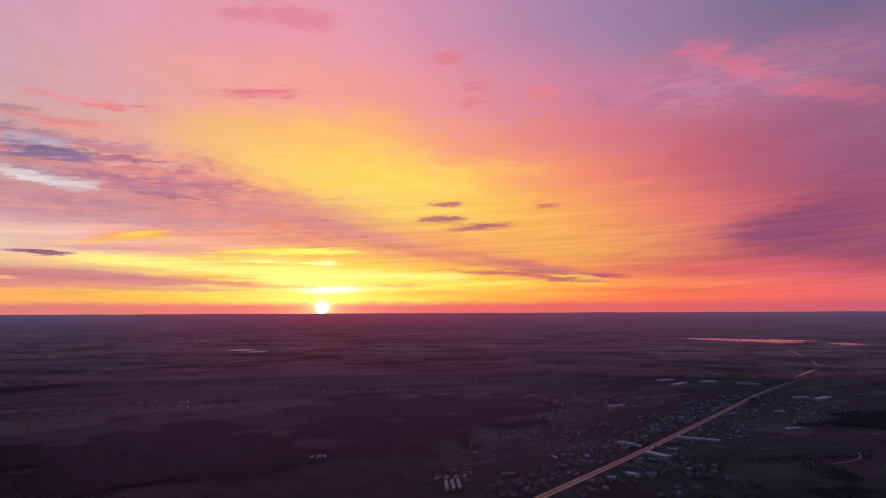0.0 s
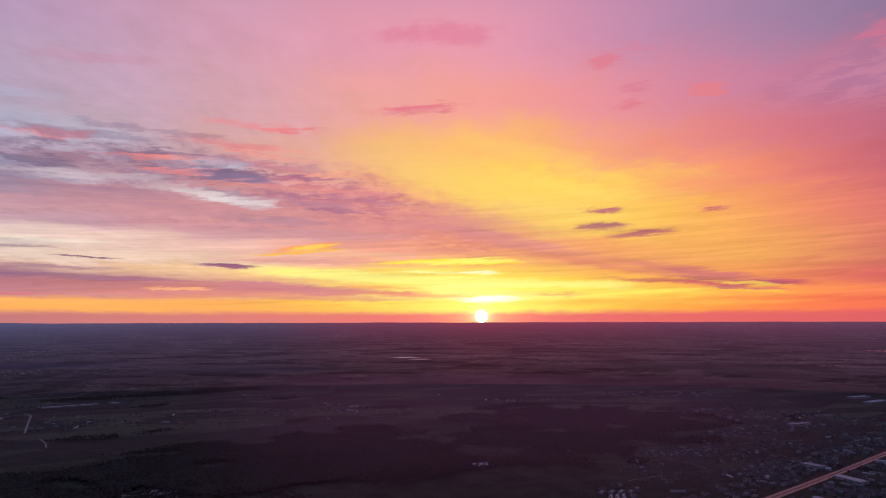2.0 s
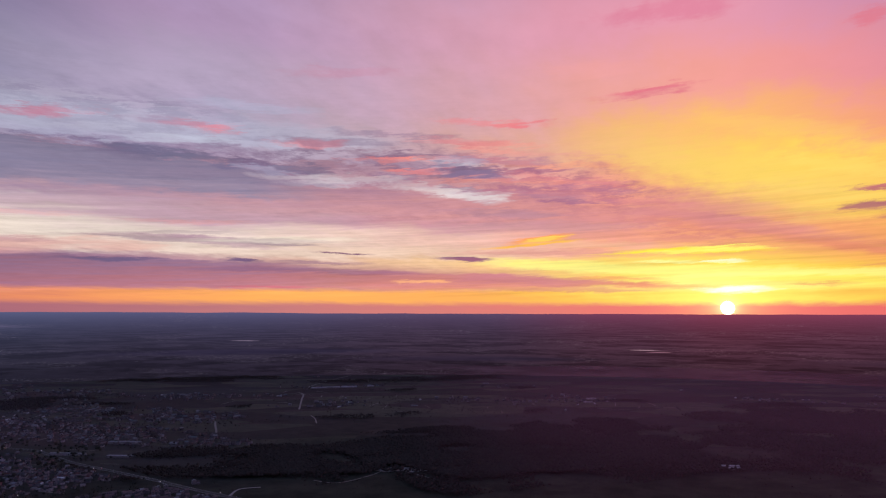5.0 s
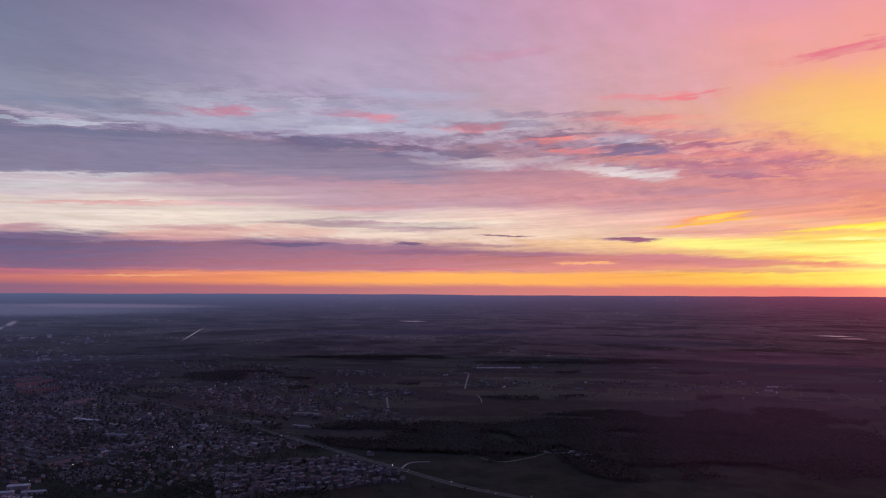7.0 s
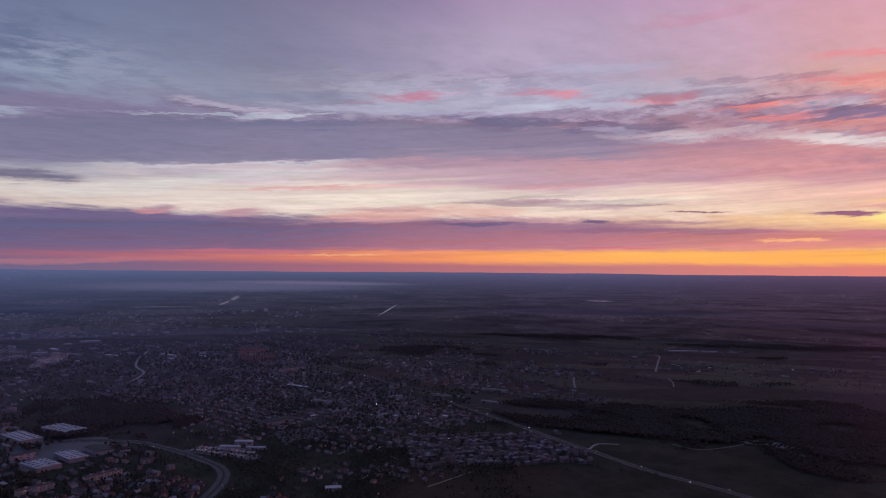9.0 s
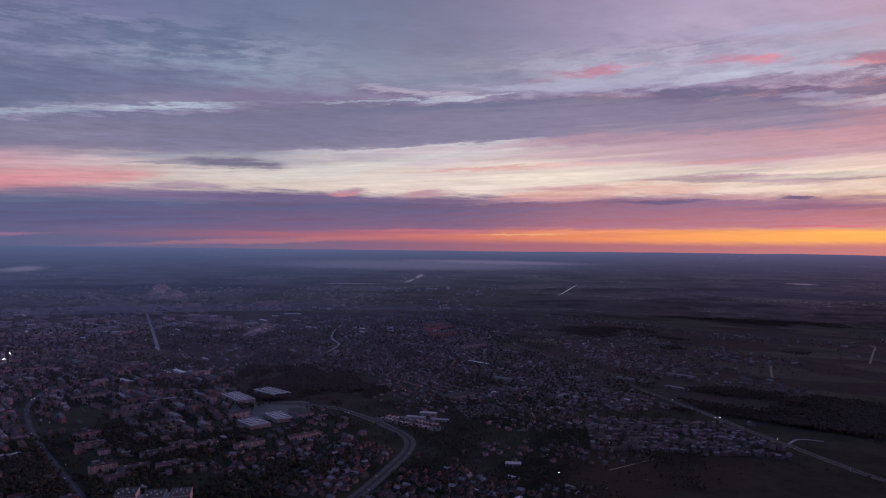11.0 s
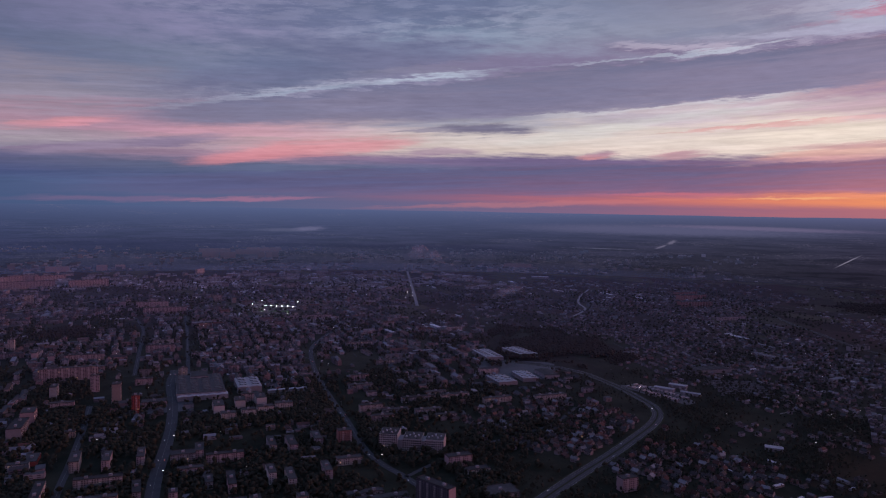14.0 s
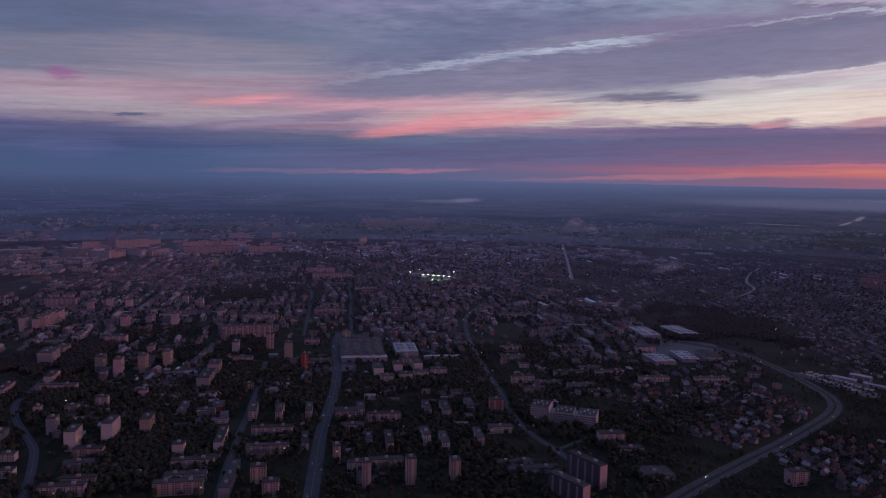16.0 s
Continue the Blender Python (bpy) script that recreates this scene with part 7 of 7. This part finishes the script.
# ---- stadium ----
def stadium(x, y, turn):
    root = new("stadium")
    bm = bmesh.new()
    box(bm, -54, 54, -36, 36, 0.05, 0.4)
    part("pitch", bm, painted("pitch_grass", (0.05, 0.10, 0.03), (0.07, 0.14, 0.05), 0.05, 0.9), root, "floodlit green pitch")
    for s in (-1, 1):
        bm = bmesh.new()
        for r in range(8):
            box(bm, -56, 56, s * (41 + r * 1.2) - 0.6, s * (41 + r * 1.2) + 0.6, 0, 1 + r * 0.9)
        part("stand", bm, PALE, root)
    bm = bmesh.new()
    box(bm, -58, 58, 40, 53, 13, 13.5)
    part("stand_roof", bm, SHEET, root)
    for i in range(6):
        bm = bmesh.new()
        a = -50 + i * 20
        box(bm, a - 2.2, a + 2.2, 39.2, 39.8, 13.5, 15.4, 0.1)
        part("floodlight", bm, FLOOD, root, "row of lit white floodlights")
    for a, b in ((-66, -44), (-66, 44), (66, 44)):
        bm = bmesh.new()
        box(bm, a - 0.5, a + 0.5, b - 0.5, b + 0.5, 0, 30, 0.3)
        mast = part("mast", bm, STEEL, root)
        bm = bmesh.new()
        box(bm, a - 1.6, a + 1.6, b - 0.4, b + 0.4, 30, 32.4)
        part("lamp_head", bm, FLOOD, mast, "lit white lamp head")
    root.matrix_basis = pose(x, y, 0, 0, 0, turn)
    return tagged(root, "floodlit stadium with a green pitch and stands", "stadium")


arena = stadium(-2380, -763, G + 62)
for i, (a, b) in enumerate(((-66, -44), (66, 44))):
    head = new("floodlight_beam", bpy.data.lights.new("floodlight_beam", "SPOT"))
    head.data.energy, head.data.spot_size, head.data.color, head.data.shadow_soft_size = 420000, radians(110), (0.92, 1.0, 0.93), 1.0
    at = arena.matrix_basis @ Vector((a, b, 29))
    head.matrix_world = look(at, arena.matrix_basis @ Vector((0, 0, 0)))



# ---- cars ----
PAINT = painted("car_paint", (0.25, 0.25, 0.27), (0.3, 0.3, 0.32), 1.0, 0.3, 0.3, 0.6, 0.8)
RUBBER = painted("tyre_rubber", (0.02, 0.02, 0.02), (0.03, 0.03, 0.03), 3.0, 0.9)


def car():
    root = new("car")
    bm = bmesh.new()
    box(bm, -2.2, 2.2, -0.88, 0.88, 0.35, 0.95, 0.08)
    box(bm, -1.5, 0.9, -0.8, 0.8, 0.95, 1.45, 0.25)
    part("body", bm, PAINT, root)
    for x in (-1.35, 1.35):
        for y in (-0.82, 0.82):
            bm = bmesh.new()
            bmesh.ops.create_cone(bm, segments=10, radius1=0.33, radius2=0.33, depth=0.2, cap_ends=True, matrix=pose(x, y, 0.33, 90))
            part("wheel", bm, RUBBER, root)
    for y in (-0.6, 0.6):
        bm = bmesh.new()
        box(bm, 2.12, 2.26, y - 0.2, y + 0.2, 0.6, 0.8)
        part("headlight", bm, HEAD, root)
        bm = bmesh.new()
        box(bm, -2.26, -2.12, y - 0.2, y + 0.2, 0.65, 0.82)
        part("tail_light", bm, TAIL, root)
    return tagged(root, "small car with its headlights on, on the road", "car", "cars on the roads")


first_car = None
for line, side, gap, z in ((ROADS[5][0], 4.5, 7, 0.36), (ROADS[4][0], 3.2, 8, 0.36), (ROADS[2][0], 6.5, 12, 0.36), (ROADS[1][0], 5.5, 14, 0.36)):
    for s in (-1, 1):
        lane = offset(line, side * s)
        for i in range(4 + rng.integers(0, 5), len(line) - 2, gap + rng.integers(0, 8)):
            d = (line[i + 1] - line[i]) * -s
            m = pose(lane[i][0], lane[i][1], z, 0, 0, math.degrees(math.atan2(d[1], d[0])))
            if first_car is None:
                first_car = car()
                first_car.matrix_basis = m
            else:
                copy_thing(first_car, m)


# ---- lorries in the yard by the curved road ----
def lorry():
    root = new("lorry")
    bm = bmesh.new()
    box(bm, -6.8, 4.6, -1.25, 1.25, 1.05, 3.9, 0.05)
    part("trailer", bm, SHEET, root, "white box trailer")
    bm = bmesh.new()
    box(bm, 4.9, 7.0, -1.2, 1.2, 0.6, 3.2, 0.18)
    part("cab", bm, PAINT, root)
    for x in (-5.4, -4.2, 3.4, 6.1):
        for y in (-1.05, 1.05):
            bm = bmesh.new()
            bmesh.ops.create_cone(bm, segments=10, radius1=0.5, radius2=0.5, depth=0.3, cap_ends=True, matrix=pose(x, y, 0.5, 90))
            part("wheel", bm, RUBBER, root)
    return tagged(root, "white box lorry parked in a gravel yard", "lorry", "lorries in the yard")


first_lorry = lorry()
for i in range(26):
    u, v = -62 + (i % 13) * 10.2 + rng.normal(0, 0.8), (-13, 13)[i // 13] + rng.normal(0, 1.5)
    c, s = math.cos(radians(38)), math.sin(radians(38))
    m = pose(-1436 + u * c - v * s, 330 + u * s + v * c, 0.15, 0, 0, 38 + 90 + rng.normal(0, 4))
    if i == 0:
        first_lorry.matrix_basis = m
    else:
        copy_thing(first_lorry, m)

# lamps along the lesser streets of the town
spots = np.concatenate([scatter(z, 110) for z in ((-1900, -750, 600, 450, G), (-1600, 500, 500, 350, 10), (-1050, -650, 300, 350, G), (-2700, -700, 600, 700, G))])
spots = spots[free(spots, -6)]
for x, y in spots[rng.permutation(len(spots))[:170]]:
    copy_thing(first, pose(x, y, 0, 0, 0, rng.uniform(0, 360)))


# ---- bare ground, car parks ----
def patch(name, label, x, y, rx, ry, turn, mat, z=0.15, square=False):
    n = 28
    a = np.arange(n) / n * 2 * np.pi
    r = 1 / np.maximum(abs(np.cos(a)), abs(np.sin(a))) if square else 1 + 0.16 * np.sin(3 * a + x) + 0.1 * np.sin(7 * a)
    u, v = r * np.cos(a) * rx, r * np.sin(a) * ry
    c, s = math.cos(radians(turn)), math.sin(radians(turn))
    bm = bmesh.new()
    bm.faces.new([bm.verts.new((x + p * c - q * s, y + p * s + q * c, z)) for p, q in zip(u, v)])
    return tagged(part(name, bm, mat), label, "ground", kind="structure")


LOT = painted("car_park_asphalt", (0.06, 0.058, 0.062), (0.085, 0.08, 0.085), 0.03, 0.6, spec=0.5)
BROWN = painted("brown_meadow", (0.040, 0.032, 0.022), (0.058, 0.046, 0.030), 0.01, 0.95, spec=0.05)
patch("pavement", "car park before the market halls", -1610, 50, 90, 90, G + 62, LOT, square=True)
patch("pavement", "car park of the shopping centre", -1200, -600, 40, 60, G, LOT, square=True)
patch("pavement", "pale gravel yard with parked trucks", -1436, 335, 84, 36, 38, LOT)
patch("ground", "bare sandy cutting at the forest's edge", -950, 1375, 70, 26, 40, DUST)
patch("ground", "brown fallow meadow", -1050, 640, 150, 190, 20, BROWN)


# ---- smoke ----
def smoke_material():
    mat, k = material("chimney_smoke")
    n = k.noise(spot(k), 0.035, 5.0, 0.6)
    b = k.node("ShaderNodeBsdfDiffuse", (0.85, 0.83, 0.85, 1))
    tr = k.node("ShaderNodeBsdfTransparent")
    mx = k.node("ShaderNodeMixShader", k.m("MULTIPLY", k.smooth(n, 0.28, 0.70), 0.24), tr.outputs[0], b.outputs[0])
    k.tree.links.new(mx.outputs[0], k.node("ShaderNodeOutputMaterial").inputs[0])
    return mat


SMOKE = smoke_material()


def plume(x, y, z, length, rise, size, way):
    n = 7
    f = np.linspace(0, 1, n)
    C = np.stack([x + math.cos(way) * length * f, y + math.sin(way) * length * f, z + rise * f ** 0.6], 1) + rng.normal(0, 1, (n, 3)) * size * 0.42 * np.c_[f + 0.2, f + 0.2, 0.5 * f + 0.1]
    V, F = clumps(C, size * (0.3 + 0.5 * f) * rng.uniform(0.7, 1.1, n), 0.5)
    ob = bulk("smoke_plume", V, F, SMOKE, smooth=True)
    return tagged(ob, "thin grey chimney smoke drifting over roofs", "smoke")


plume(-4020, -220, 20, 190, 70, 60, 4.5)
plume(-3960, -300, 90, 130, 40, 60, 4.4)
plume(-2740, -40, 20, 130, 34, 36, 1.6)


# ---- tinted sheets added for haze over the far town and glare below the sun ----
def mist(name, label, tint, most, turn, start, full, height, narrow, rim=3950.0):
    """A see-through tinted sheet in place of haze, densest in the direction turn (degrees of azimuth) and farther out.
    """
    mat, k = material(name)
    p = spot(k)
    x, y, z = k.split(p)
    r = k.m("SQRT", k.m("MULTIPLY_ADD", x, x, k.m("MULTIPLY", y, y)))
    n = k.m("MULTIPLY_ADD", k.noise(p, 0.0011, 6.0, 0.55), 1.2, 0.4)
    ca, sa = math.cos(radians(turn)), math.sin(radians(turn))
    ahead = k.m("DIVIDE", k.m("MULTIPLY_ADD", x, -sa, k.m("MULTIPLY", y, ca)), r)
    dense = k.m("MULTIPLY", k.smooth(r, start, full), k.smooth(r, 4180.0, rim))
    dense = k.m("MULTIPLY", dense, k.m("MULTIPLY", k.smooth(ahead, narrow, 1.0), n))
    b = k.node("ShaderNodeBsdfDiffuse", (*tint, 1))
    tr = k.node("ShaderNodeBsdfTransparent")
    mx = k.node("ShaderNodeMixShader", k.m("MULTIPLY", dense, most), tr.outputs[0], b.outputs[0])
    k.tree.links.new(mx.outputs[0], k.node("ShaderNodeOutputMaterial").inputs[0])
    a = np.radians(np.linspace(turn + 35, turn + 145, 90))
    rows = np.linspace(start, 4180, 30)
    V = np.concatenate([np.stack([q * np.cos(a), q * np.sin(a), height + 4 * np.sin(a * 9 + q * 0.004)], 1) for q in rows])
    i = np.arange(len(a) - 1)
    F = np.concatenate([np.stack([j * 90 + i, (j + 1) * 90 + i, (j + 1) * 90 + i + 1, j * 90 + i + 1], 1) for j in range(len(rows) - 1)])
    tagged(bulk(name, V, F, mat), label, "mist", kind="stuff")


# the blue of the haze and the red of the glare are the sheets' own tints
mist("blue_haze_sheet", "thin blue-tinted sheet standing in for haze over the far town", (0.60, 0.60, 0.82), 0.10, 108, 900.0, 3700.0, 50, 0.62)
mist("red_glare_sheet", "thin red-tinted sheet standing in for sunset glare over the plain", (0.95, 0.28, 0.34), 0.16, 8, 700.0, 2400.0, 60, 0.88, 4140.0)
